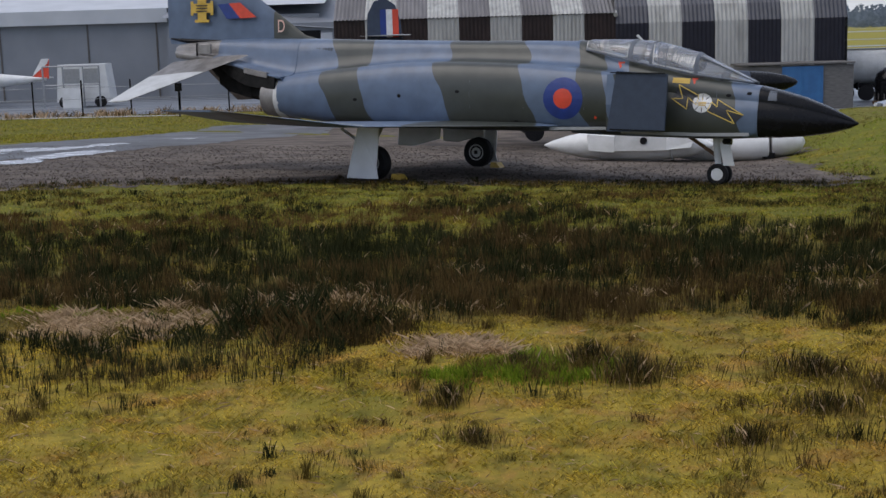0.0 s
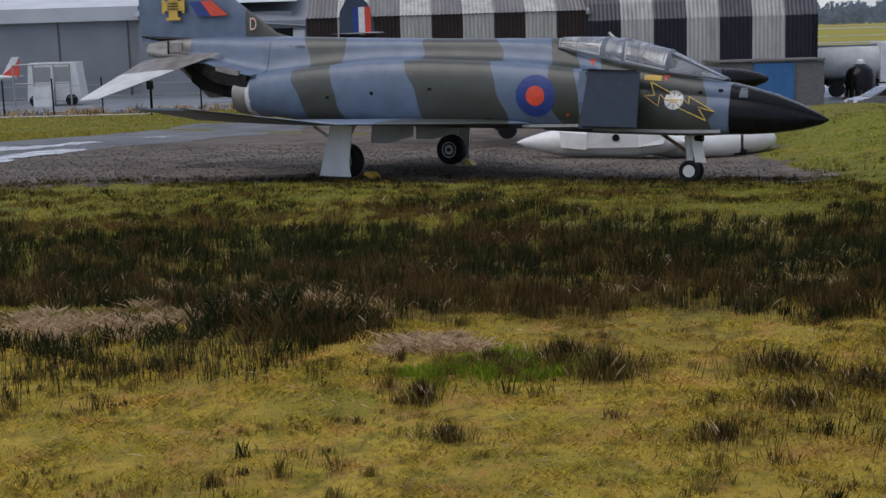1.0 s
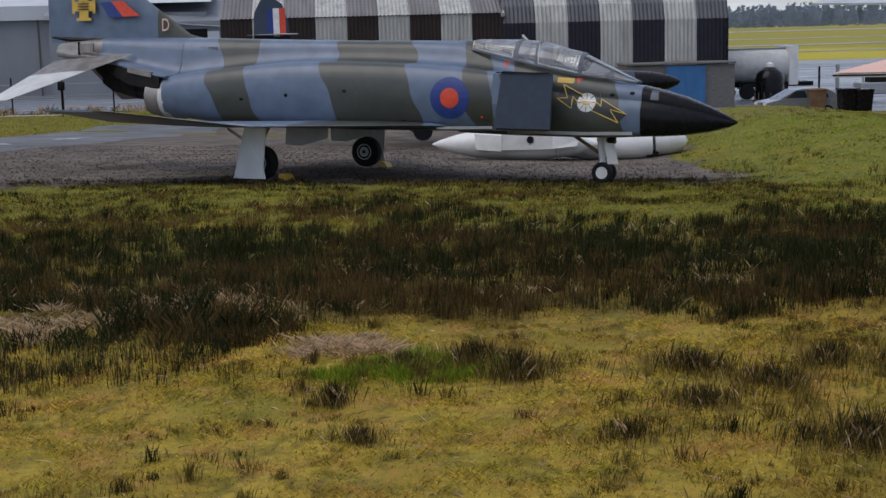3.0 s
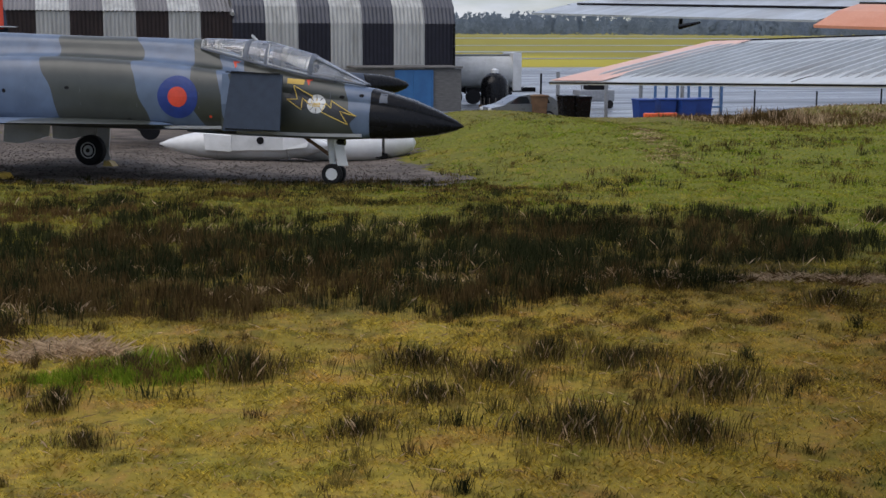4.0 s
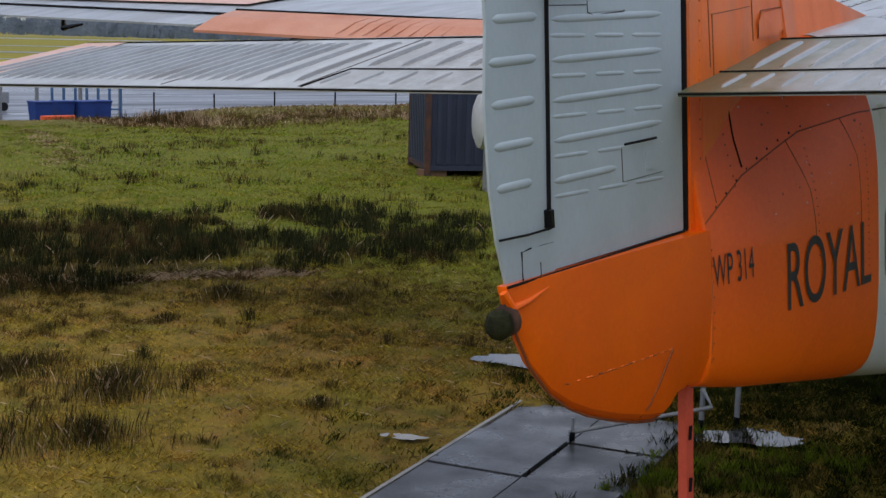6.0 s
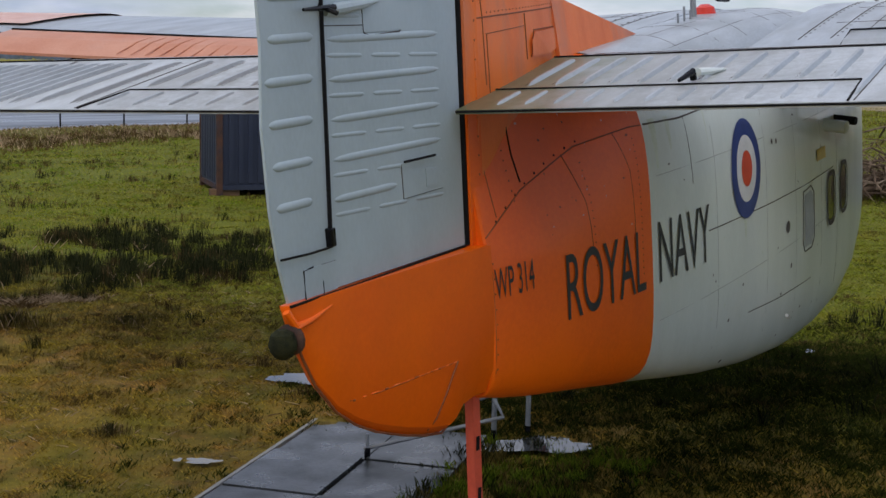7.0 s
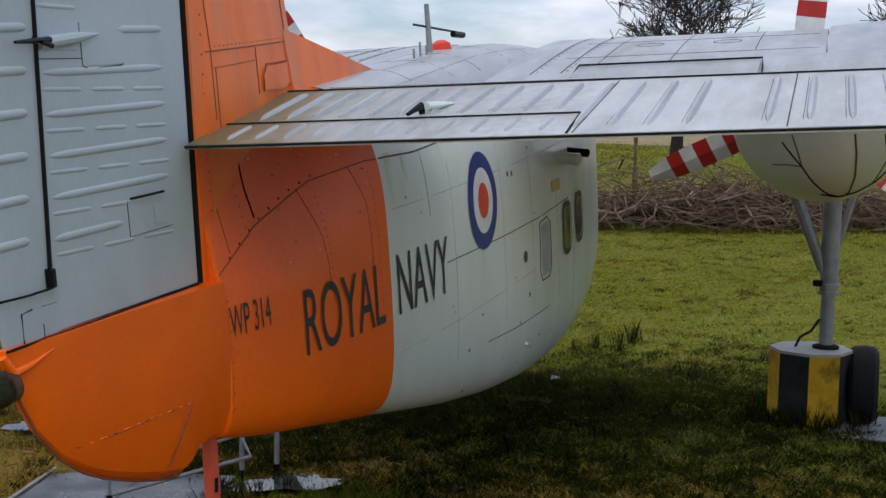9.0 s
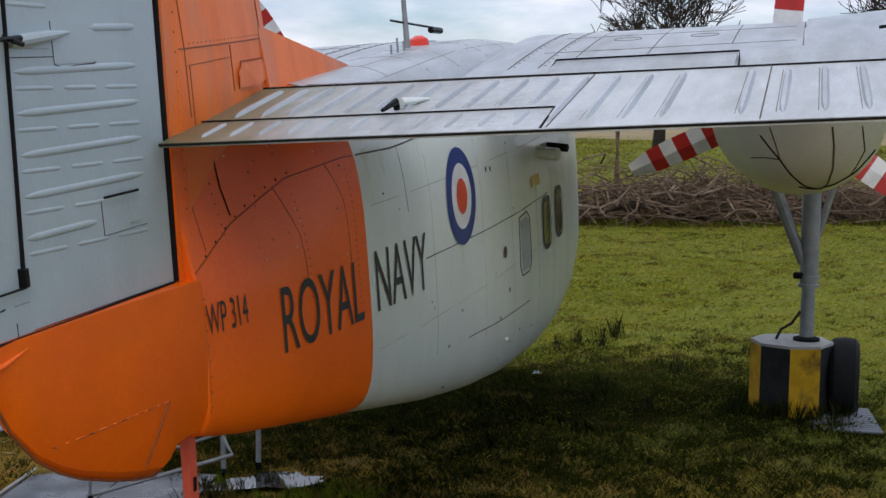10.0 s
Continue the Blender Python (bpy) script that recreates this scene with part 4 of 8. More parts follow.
        part("inner_door", plate([(-6.2, s * 1.05, 1.12), (-7.3, s * 1.05, 1.12), (-7.3, s * 1.1, .72), (-6.9, s * 1.1, .70), (-6.2, s * 1.1, .88)], (0, .03, 0)), "gear_white", jet)
        part("wheel_chock", plate([(-6.62, y - s * .3, .02), (-6.35, y - s * .3, .02), (-6.45, y - s * .3, .14), (-6.6, y - s * .3, .16)], (0, .3, 0)), "tan", jet, "yellow wheel chock")
    # nose undercarriage
    part("nose_leg", tube([(0, 0, .24), (-.05, 0, .55), (-.1, 0, 1.05)], [.055, .07, .08], 12), "tank_white", jet, "white nose leg")
    part("nose_strut", tube([(-.05, 0, .6), (-.75, 0, 1.05)], .04, 8), "wood", jet)
    part("nose_door", plate([(.12, -.14, .42), (.36, -.14, .42), (.22, -.14, 1.02), (.02, -.14, 1.02)], (0, .025, 0)), "tank_white", jet, "white nose gear door")
    part("taxi_lamp", turned([(.16, .02), (.16, .075), (.0, .07), (-.04, .03)], "x", (.12, -.12, .93), 14), "black", jet)
    for s in (-1, 1):
        tyre = part("nose_wheel", turned([(-.06, .12), (-.065, .2), (-.04, .228), (.04, .228), (.065, .2), (.06, .12)], "y", (0, s * .13, .23), 26), "rubber", jet, smooth=True)
        part("nose_rim", turned([(-.068, .01), (-.07, .04), (-.06, .11), (-.066, .13), (.066, .13), (.06, .11), (.07, .04), (.068, .01)], "y", (0, s * .13, .23), 24), "tank_white", tyre, smooth=True)
    # canopy: three clear sections between frames
    def arch(x, w, z0, z1, n=14, out=0.0):
        return [(x, (w + out) * math.cos(math.pi * i / n), z0 + (z1 - z0 + out) * math.sin(math.pi * i / n) ** 0.8) for i in range(n + 1)]
    secs = [(0.74, .20, 2.15, 2.19), (-0.40, .44, 2.31, 2.76), (-0.47, .46, 2.33, 2.80), (-1.40, .50, 2.52, 3.04), (-1.45, .50, 2.53, 3.05), (-1.83, .50, 2.63, 3.08), (-1.92, .50, 2.65, 3.09), (-2.93, .42, 2.87, 3.10)]

    def pane(name, a, b, label):
        ra, rb = arch(*a), arch(*b)
        n = len(ra)
        ob = part(name, (ra + rb, [(i, i + 1, n + i + 1, n + i) for i in range(n - 1)]), "canopy", jet, label, smooth=True)
        ob.visible_shadow = False
    pane("windscreen", secs[0], secs[1], "clear windscreen")
    pane("front_canopy", secs[2], secs[3], "clear front canopy")
    pane("rear_canopy", secs[6], secs[7], "clear rear canopy")

    def hoop(a, b, name="canopy_frame"):
        ra, rb, qa, qb = arch(*a, out=.012), arch(*b, out=.012), arch(*a, out=-.03), arch(*b, out=-.03)
        n = len(ra)
        f = []
        for i in range(n - 1):
            f += [(i, i + 1, n + i + 1, n + i), (2 * n + i, 3 * n + i, 3 * n + i + 1, 2 * n + i + 1)]
        part(name, (ra + rb + qa + qb, f), "frame_grey", jet, smooth=True)
    hoop(secs[1], secs[2])
    hoop(secs[3], secs[4])
    pane("bridge_window", secs[4], secs[5], "clear panel between the two canopies")
    hoop(secs[5], secs[6])
    for s in (-1, 1):
        part("canopy_rail", tube([(x, s * w, z) for x, w, z in ((.74, .2, 2.16), (-.40, .45, 2.32), (-1.40, .51, 2.52), (-1.9, .51, 2.64), (-2.93, .43, 2.87))], .022, 8), "frame_grey", jet)
        for x0, z0, x1, z1, w0, w1 in ((-.52, 2.37, -1.38, 2.57, .475, .515), (-1.97, 2.70, -2.88, 2.90, .515, .44)):
            for k in range(12):
                a, b = k / 12, (k + .6) / 12
                part("sealant_dash", tube([(x0 + (x1 - x0) * q, s * (w0 + (w1 - w0) * q), z0 + (z1 - z0) * q) for q in (a, b)], .013, 5), "chalk", jet)
        for x, z0, z1 in ((-1.36, 2.58, 2.98), (-1.95, 2.70, 2.98), (-2.9, 2.90, 3.06)):
            part("sealant_line", tube([(x, s * .515 * (1 if x > -2 else .86), z0), (x, s * .49 * (1 if x > -2 else .86), z0 * .45 + z1 * .55), (x, s * .40 * (1 if x > -2 else .86), z1)], .011, 5), "chalk", jet)
        part("windscreen_bar", tube([(.74, s * .12, 2.18), (-.40, s * .27, 2.71)], .02, 6), "frame_grey", jet)
    for x in (-1.0, -2.55):
        part("ejection_seat", join(bevel_box(x - .35, x - .15, -.22, .22, 2.0, 2.86 if x > -2 else 2.98, .03), bevel_box(x - .3, x + .2, -.22, .22, 1.9, 2.2, .03)), "frame_grey", jet, "dark grey ejection seat")
        part("headrest", bevel_box(x - .17, x - .05, -.15, .15, 2.66 if x > -2 else 2.78, 2.86 if x > -2 else 2.97, .03), "grey_under", jet, "pale grey headrest")
    part("coaming", bevel_box(-.5, .1, -.3, .3, 2.1, 2.36, .04), "frame_grey", jet)
    part("rear_coaming", bevel_box(-2.05, -1.75, -.32, .32, 2.3, 2.75, .04), "frame_grey", jet)
    part("canopy_hook", tube([(-1.80, 0, 3.07), (-1.92, 0, 3.18)], .03, 6), "chalk", jet)
    for s in (-1, 1):
        part("belly_strip", loft([[(x, s * (w + .01), z - .035), (x, s * (w + .012), z + .035), (x, s * (w - .15), z + .035), (x, s * (w - .15), z - .035)] for x, w, z in ((.75, .50, 1.10), (-.3, .585, 1.08), (-2.0, .66, 1.10))]), "grey_under", jet, "pale grey underside strip")
        part("belly_strip", loft([[(x, s * (w + .01), z - .03), (x, s * (w + .012), z + .03), (x, s * (w - .15), z + .03), (x, s * (w - .15), z - .03)] for x, w, z in ((-2.1, 1.24, 1.20), (-3.4, 1.28, 1.17))]), "grey_under", jet, "pale grey underside strip")
    # markings on the starboard side
    t_body, t_fore = tree_of(body), tree_of(fore)
    decal("roundel", disc(-3.07, 1.82, .20, .45), t_body, "blue", jet, "dark blue roundel ring")
    decal("roundel_centre", disc(-3.07, 1.82, .0, .215), t_body, "red", jet, "orange-red roundel centre", proud=.009)
    decal("badge", disc(-.235, 1.74, .0, .2), t_fore, "rnd_white", jet, "white round badge", proud=.012)
    for a, b, c, d in ((-.32, -.15, 1.715, 1.735), (-.32, -.15, 1.745, 1.765), (-.32, -.15, 1.685, 1.705), (-.245, -.225, 1.62, 1.86)):
        decal("badge_bar", ([(a, 0, c), (b, 0, c), (b, 0, d), (a, 0, d)], [(0, 1, 2, 3)]), t_fore, "tan", jet, proud=.016)

    # lightning flash in two halves either side of the badge
    for q in ([(-.76, 2.12), (-.33, 1.90), (-.35, 1.70), (-.55, 1.86), (-.55, 1.61), (-.89, 1.83), (-.66, 1.83)], [(-.04, 1.76), (.09, 1.66), (.07, 1.82), (.64, 1.50), (.28, 1.60), (.46, 1.32), (-.11, 1.57)]):
        decal("lightning_flash", patchwork(q), t_fore, "letter", jet, "black lightning flash", proud=.010)
        edge = [(q[k][0] * (1 - f) + q[(k + 1) % 7][0] * f, 0, q[k][1] * (1 - f) + q[(k + 1) % 7][1] * f) for k in range(7) for f in (0, .25, .5, .75)] + [(q[0][0], 0, q[0][1])]
        part("lightning_edge", tube(on_skin(t_fore, edge, proud=.012), .010, 5), "yellow", jet, "thin yellow outline")
    for k in range(8):
        a = math.tau * k / 8
        part("badge_spoke", tube(on_skin(t_fore, [(-.235 + .1 * math.cos(a), 0, 1.74 + .1 * math.sin(a)), (-.235 + .19 * math.cos(a), 0, 1.74 + .19 * math.sin(a))], proud=.014), .008, 4), "letter", jet)
    decal("warning_panel", patchwork([(-.91, 2.16), (-.54, 2.14), (-.54, 2.25), (-.91, 2.27)]), t_fore, "tan", jet, proud=.01)
    for x, z, r in ((-.44, 2.19, .065), (-2.1, 2.53, .075)):
        decal("warning_triangle", ([(x - r, 0, z + r), (x + r, 0, z + r), (x, 0, z - r)], [(0, 1, 2)]), t_fore, "red", jet, proud=.02)
    decal("sensor_plate", patchwork([(1.10, 1.80), (1.28, 1.80), (1.26, 1.98), (1.12, 2.0)]), tree_of(rad), "frame_grey", jet, "grey sensor plate on the radome", proud=.006)
    for x, z in ((.3, 1.9), (.72, 1.94), (-4.2, 1.3), (-5.6, 1.95), (-8.3, 1.75)):
        decal("small_vent", disc(x, z, 0, .035, 12, 1, 1.6), t_fore if x > -2 else t_body, "gap", jet)
    for x in (.05, -1.2, -2.6, -4.0, -5.3, -6.6, -8.0, -9.3):
        t_ = t_fore if x > -1.9 else t_body
        zs = (1.15, 1.45, 1.75, 2.0) if x > -1.9 else (1.3, 1.6, 1.9, 2.2)
        part("panel_seam", tube(on_skin(t_, [(x, 0, z) for z in zs], proud=-.002), .006, 4), "frame_grey", jet)
    decal("fuel_cap", disc(-7.1, 1.85, 0, .045, 16, 1), t_body, "black", jet)
    decal("small_mark", disc(-2.35, 1.42, 0, .03, 12, 1), t_body, "red", jet)
    for k in range(6):
        x = -10.0 + k * .075 + (.05 if k > 1 else 0)
        part("serial_bar", box(x, x + .05, -.45, -.438, 2.86, 2.97), "frame_grey", jet)
    # fin markings
    yb = -.135
    for a, b, z0, z1, m in ((-13.86, -13.58, 3.70, 4.34, "tan"), (-14.02, -13.42, 3.90, 4.14, "tan"), (-14.08, -14.0, 3.84, 4.2, "tan"), (-13.44, -13.36, 3.84, 4.2, "tan"), (-13.95, -13.49, 3.66, 3.73, "tan"), (-13.95, -13.49, 4.31, 4.38, "tan")):
        part("fin_badge", box(a, b, yb + .002 * (z0 % .1), yb + .02, z0, z1), m, jet, "yellow cross badge")
    for k in range(3):
        part("badge_wave", box(-13.9, -13.54, yb - .006, yb + .01, 3.93 + .07 * k, 3.955 + .07 * k), "letter", jet)
    part("fin_flash", plate([(-13.2, yb, 4.10), (-12.85, yb, 4.12), (-12.5, yb, 3.74), (-12.92, yb, 3.73)], (0, .015, 0)), "blue", jet, "blue and red fin flash")
    part("fin_flash", plate([(-12.85, yb, 4.12), (-12.5, yb, 4.13), (-12.0, yb, 3.76), (-12.5, yb, 3.74)], (0, .015, 0)), "red", jet)
    part("fin_letter", lettering("D", .30, .2, -11.35, 3.38), "pink", jet, "pale red letter D")
    for o in jet.children:
        if o.name.startswith("fin_letter"):
            o.location = (0, -.115, 0)
    return jet


build_fighter()

# ---- the twin-engined transport ----
PR_AT = Matrix.Translation((3.541, 3.614, 0.007)) @ pose(0, 0, 0, 0, 0, 14.2) @ pose(0, 0, 0, 0, -5.5, 0) @ pose(0, 0, 0, -3, 0, 0)


def pr_half(w, zb, zt, sq=0.0):
    zm = zb + 0.52 * (zt - zb)
    h = zt - zb
    return smooth_half([(0, zb), (0.55 * w, zb + .012 * h), (0.86 * w, zb + .075 * h), (0.98 * w, zb + .22 * h), (w, zm - .03 * h), (0.98 * w, zm + .16 * h), (0.88 * w, zb + .82 * h), (0.62 * w, zb + .94 * h), (0.3 * w, zt - .008 * h), (0, zt)], 3)


def tail_half(w, zb, zt, drop):
    """The rear section: above a shoulder the skin leans in towards the fin; drop 0 is the plain section."""
    h = zt - zb
    return smooth_half([(0, zb), (0.55 * w, zb + .012 * h), (0.86 * w, zb + .075 * h), (0.98 * w, zb + .22 * h), (w, zb + (.49 - .11 * drop) * h), ((.98 - .01 * drop) * w, zb + (.68 - .20 * drop) * h), ((.88 - .08 * drop) * w, zb + (.82 - .22 * drop) * h),
                        ((.62 - .14 * drop) * w, zb + (.94 - .14 * drop) * h), ((.3 + .04 * drop) * w, zt - (.008 + .06 * drop) * h), (0, zt)], 3)


def build_transport():
    ac = thing("transport_aircraft", PR_AT, "orange and pale grey twin-engined naval aircraft propped on its tail", "aircraft")
    st = [(1.728, .138, 1.275, 2.665), (1.737, .1505, 1.27, 2.67), (1.76, .156, 1.264, 2.672), (1.9, .19, 1.22, 2.69), (2.15, .245, 1.15, 2.71), (2.4, .30, 1.09, 2.73), (2.65, .357, 1.03, 2.765), (2.9, .41, .97, 2.80), (3.06, .438, .932, 2.815), (3.21, .462, .90, 2.828)]
    rear = part("rear_fuselage", loft([mirror_ring(x, tail_half(w, zb, zt, max(0, min(1, (3.2 - x) / 1.3)) ** .8)) for x, w, zb, zt in st]), "orange_worn", ac, "bright orange rear fuselage", smooth=True)
    st2 = [(3.21, .462, .90, 2.828), (3.8, .55, .75, 2.84), (4.4, .612, .60, 2.85), (5.2, .68, .43, 2.87), (6.0, .722, .30, 2.89), (6.9, .735, .22, 2.88), (7.6, .73, .205, 2.85), (8.5, .665, .24, 2.78), (9.5, .535, .33, 2.6), (10.3, .36, .55, 2.3), (10.62, .19, .85, 1.95), (10.74, .05, 1.2, 1.55)]
    body = part("fuselage", loft([mirror_ring(x, pr_half(w, zb, zt)) for x, w, zb, zt in st2]), "white", ac, "pale grey-green fuselage", smooth=True)
    t_rear, t_body = tree_of(rear), tree_of(body)
    # silver roof skin between the wing roots
    crown = []
    for x, w, zb, zt in st2[:8]:
        half = [p for p in pr_half(w, zb, zt) if p[1] > zb + .86 * (zt - zb)]
        half = half[-9:]
        crown.append([(x, -p[0], p[1] + .006) for p in half] + [(x, p[0], p[1] + .006) for p in half[-2::-1]])
    n = len(crown[0])
    part("roof_skin", ([p for r in crown for p in r], [(k * n + i, k * n + i + 1, (k + 1) * n + i + 1, (k + 1) * n + i) for k in range(len(crown) - 1) for i in range(n - 1)]), "silver", ac, "weathered silver roof skin", smooth=True)
    # thin green streaks run down the side below the roof joint
    for x, z0, z1, w in ((3.33, 2.16, 2.44, .04), (3.52, 2.24, 2.43, .03), (4.05, 2.2, 2.42, .010), (4.62, 1.50, 1.62, .03), (5.9, 2.1, 2.4, .014)):
        strip = [(x + sx * w * (1 - .7 * q), 0, z1 + (z0 - z1) * q) for q in (0, .25, .5, .75, 1) for sx in (-1, 1)]
        part("algae_streak", (on_skin(t_body, strip, proud=.002), [(2 * k, 2 * k + 1, 2 * k + 3, 2 * k + 2) for k in range(4)]), "algae", ac, "thin green algae streak")
    # stern below the rudder
    outline = [(.20, 2.10), (.235, 1.98), (.267, 1.90), (.34, 1.765), (.48, 1.61), (.62, 1.51), (.77, 1.43), (1.0, 1.335), (1.2, 1.265), (1.37, 1.22), (1.43, 1.235), (1.5, 1.28), (1.62, 1.29), (1.74, 1.272)]
    rings = []
    for k, (x, z) in enumerate(outline):
        top = 2.12 - (x - .2) / 1.46 * .075
        w = .022 + .118 * min(1, (x - .19) / 1.55) + .013 * max(0, min(1, (x - 1.3) / .42))
        rings.append([(x, 0, z)] + [(x, -w * a, z + (top - z) * b) for a, b in ((.55, .05), (.85, .2), (.98, .5), (1, .8), (1, 1))] + [(x, w * a, z + (top - z) * b) for a, b in ((1, 1), (1, .8), (.98, .5), (.85, .2), (.55, .05))])
    stern = part("stern_fairing", loft(rings), "orange", ac, "bright orange rounded stern fairing", smooth=True)
    t_stern = tree_of(stern)
    # fin ahead of the rudder post
    fs = [(2.3, 1.74, 3.3, .095), (2.72, 1.76, 3.25, .105), (3.1, 1.78, 3.11, .098), (3.4, 1.80, 3.05, .075), (4.2, 1.86, 2.9, .06), (4.75, 1.9, 2.7, .045)]

    def fin_ring(z, xt, xl, th):
        side = [(xt + (xl - xt) * q, th * k) for q, k in ((0, .92), (.12, .97), (.3, 1.0), (.5, .9), (.7, .66), (.88, .32), (1, .04))]
        return [(x, -y, z) for x, y in side] + [(x, y, z) for x, y in side[::-1]]
    fin = part("fin", loft([fin_ring(z, xt + .05, xl, th) for z, xt, xl, th in fs]), "orange_faded", ac, "faded orange fin", smooth=True)
    part("fin_cap", loft([aerofoil((2.7, 0, 4.75), (1.9, 0, 4.75), .045, 8, (0, 1, 0)), aerofoil((2.4, 0, 4.92), (1.85, 0, 4.92), .02, 8, (0, 1, 0))]), "orange_faded", ac, smooth=True)
    part("dorsal_fin", loft([[(x, -w, 2.72), (x, -w * .35, z), (x, w * .35, z), (x, w, 2.72)] for x, w, z in ((2.95, .085, 3.17), (3.3, .08, 3.095), (3.9, .06, 2.965), (4.42, .03, 2.855))]), "orange_faded", ac, "scuffed orange dorsal fin")
    t_fin = tree_of(fin)
    decal("fin_fairing", ([(2.50, 0, 2.87), (2.50, 0, 2.95), (2.57, 0, 2.99), (2.8, 0, 2.995), (3.08, 0, 2.99), (3.12, 0, 2.90), (2.8, 0, 2.86)], [tuple(range(7))]), t_fin, "orange_faded", ac, "scuffed root fairing plate", proud=.012)
    for p, rr in (([(1.86, 3.10), (2.4, 3.10), (3.06, 3.10)], .0035), ([(1.92, 2.78), (1.93, 3.3), (1.95, 3.9)], .003), ([(2.44, 2.86), (2.44, 3.09)], .0035), ([(2.5, 2.865), (2.57, 3.0), (3.1, 2.995)], .003), ([(2.98, 3.1), (2.93, 3.6)], .006), ([(1.95, 3.02), (2.42, 3.03)], .002), ([(1.95, 2.70), (1.96, 3.02)], .003), ([(1.9, 3.62), (2.9, 3.62)], .003)):
        row = [(a[0] + (b[0] - a[0]) * q / 8, 0, a[1] + (b[1] - a[1]) * q / 8) for a, b in zip(p, p[1:]) for q in range(9)]
        part("fin_seam", tube(on_skin(t_fin, row, proud=.001), rr, 5), "orange_seam", ac)
    for z in (3.12, 3.60):
        for k in range(22):
            q = on_skin(t_fin, [(1.98 + .045 * k, 0, z)], proud=.001)[0]
            part("fin_rivet", turned([(-.002, .001), (.0, .0042), (.003, .0042)], "y", tuple(q), 5), "orange_seam", ac)
    # rudder with trim tab and swaged ribs
    def rud(z):
        te = .20 + .02 * (z - 3.3) if z > 3 else .155 + .065 * max(0, (2.4 - z) / .3)
        if z > 3.9:
            te = .21 + .5 * (z - 3.9) ** 2
        return te, 1.66 + .07 * (z - 2.05) / 1.2
    zz = [2.09, 2.3, 2.5, 2.8, 3.1, 3.4, 3.8, 4.2, 4.5, 4.75]

    def rud_ring(z):
        te, le = rud(z)
        if z < 2.1:
            return [(te, -.006, 2.125), (te, .006, 2.125), (le, .055, 2.055), (le, -.055, 2.055)]
        return [(te, -.006, z), (te, .006, z), (le, .055, z), (le, -.055, z)]
    rudder = part("rudder", loft([rud_ring(z) for z in zz]), "rudder", ac, "pale grey rudder with pressed ribs")

    def rud_y(x, z):
        te, le = rud(z)
        return -(.006 + (.055 - .006) * (x - te) / (le - te))
    part("rudder_post_gap", loft([[(1.678 + .07 * (z - 2.05) / 1.2, -.066, z), (1.715 + .07 * (z - 2.05) / 1.2, -.066, z), (1.715 + .07 * (z - 2.05) / 1.2, .066, z), (1.665 + .07 * (z - 2.05) / 1.2, .066, z)] for z in (2.05, 4.75)]), "gap", ac)
    for za, zb, mt in ((2.02, 2.66, "orange_worn"), (2.66, 4.75, "orange_faded")):
        part("rudder_post", loft([[(1.695 + .07 * (z - 2.05) / 1.2, -.080, z), (1.80 + .07 * (z - 2.05) / 1.2, -.096, z), (1.80 + .07 * (z - 2.05) / 1.2, .096, z), (1.695 + .07 * (z - 2.05) / 1.2, .080, z)] for z in (za, zb)]), mt, ac)
    for k in range(30):
        z = 2.1 + .09 * k
        part("post_rivet", turned([(0, .001), (.003, .006), (.006, .006)], "y", (1.775 + .07 * (z - 2.05) / 1.2, -.096, z), 6), "orange_seam", ac)
    part("tab_gap", loft([[(x - .004, -.034, z), (x + .004, -.034, z), (x + .004, .034, z), (x - .004, .034, z)] for x, z in ((.525, 2.285), (.61, 3.3), (.66, 3.95))]), "gap", rudder)
    part("tab_gap", tube([(.17, -.024, 2.305), (.36, -.03, 2.29), (.525, -.034, 2.285)], .005, 5), "gap", rudder)
    part("rudder_lower_gap", tube([(.20, -.026, 2.118), (.9, -.047, 2.085), (1.66, -.06, 2.052)], .006, 5), "gap", rudder)
    part("tab_catch", bevel_box(.505, .535, -.05, .03, 2.285, 2.36, .006), "black", rudder)

    def rib(x0, x1, z0, z1, r):
        """A shallow pressed swelling with pointed ends on the rudder's skin."""
        rows = []
        for q in (0, .06, .14, .3, .5, .7, .86, .94, 1):
            k = min(1, (min(q, 1 - q) / .12) ** .42) if 0 < q < 1 else .1
            x, z = x0 + (x1 - x0) * q, z0 + (z1 - z0) * q
            rows.append([(x, rud_y(x, z) + .001 - r * .40 * k * h, z + r * k * w) for w, h in ((-1, 0), (-.72, .62), (-.2, 1), (.35, .92), (.78, .5), (1, 0))])
        return loft(rows, cap=False)

    def skin_panel(x0, x1, z0, z1, p):
        v = [(x, rud_y(x, z) - q, z) for q in (-.002, p) for x, z in ((x0, z0), (x1, z0 - .01), (x1, z1 - .01), (x0, z1))]
        return v, [(0, 1, 2, 3), (4, 5, 6, 7), (0, 1, 5, 4), (1, 2, 6, 5), (2, 3, 7, 6), (3, 0, 4, 7)]

    def skin_line(pts, r=.003, mat="seam", name="rudder_seam"):
        part(name, tube([(x, rud_y(x, z) - .001, z) for x, z in pts], r, 5), mat, rudder)
    TAB_Z = [2.485 + .1565 * k for k in range(9)]
    for k in range(len(TAB_Z)):
        z = TAB_Z[k]
        x1 = .50 + .02 * k
        part("tab_rib", rib(rud(z)[0] + .04, x1 - .06 + .006 * k, z + .006, z - .002, .019), "rudder", rudder, smooth=True)
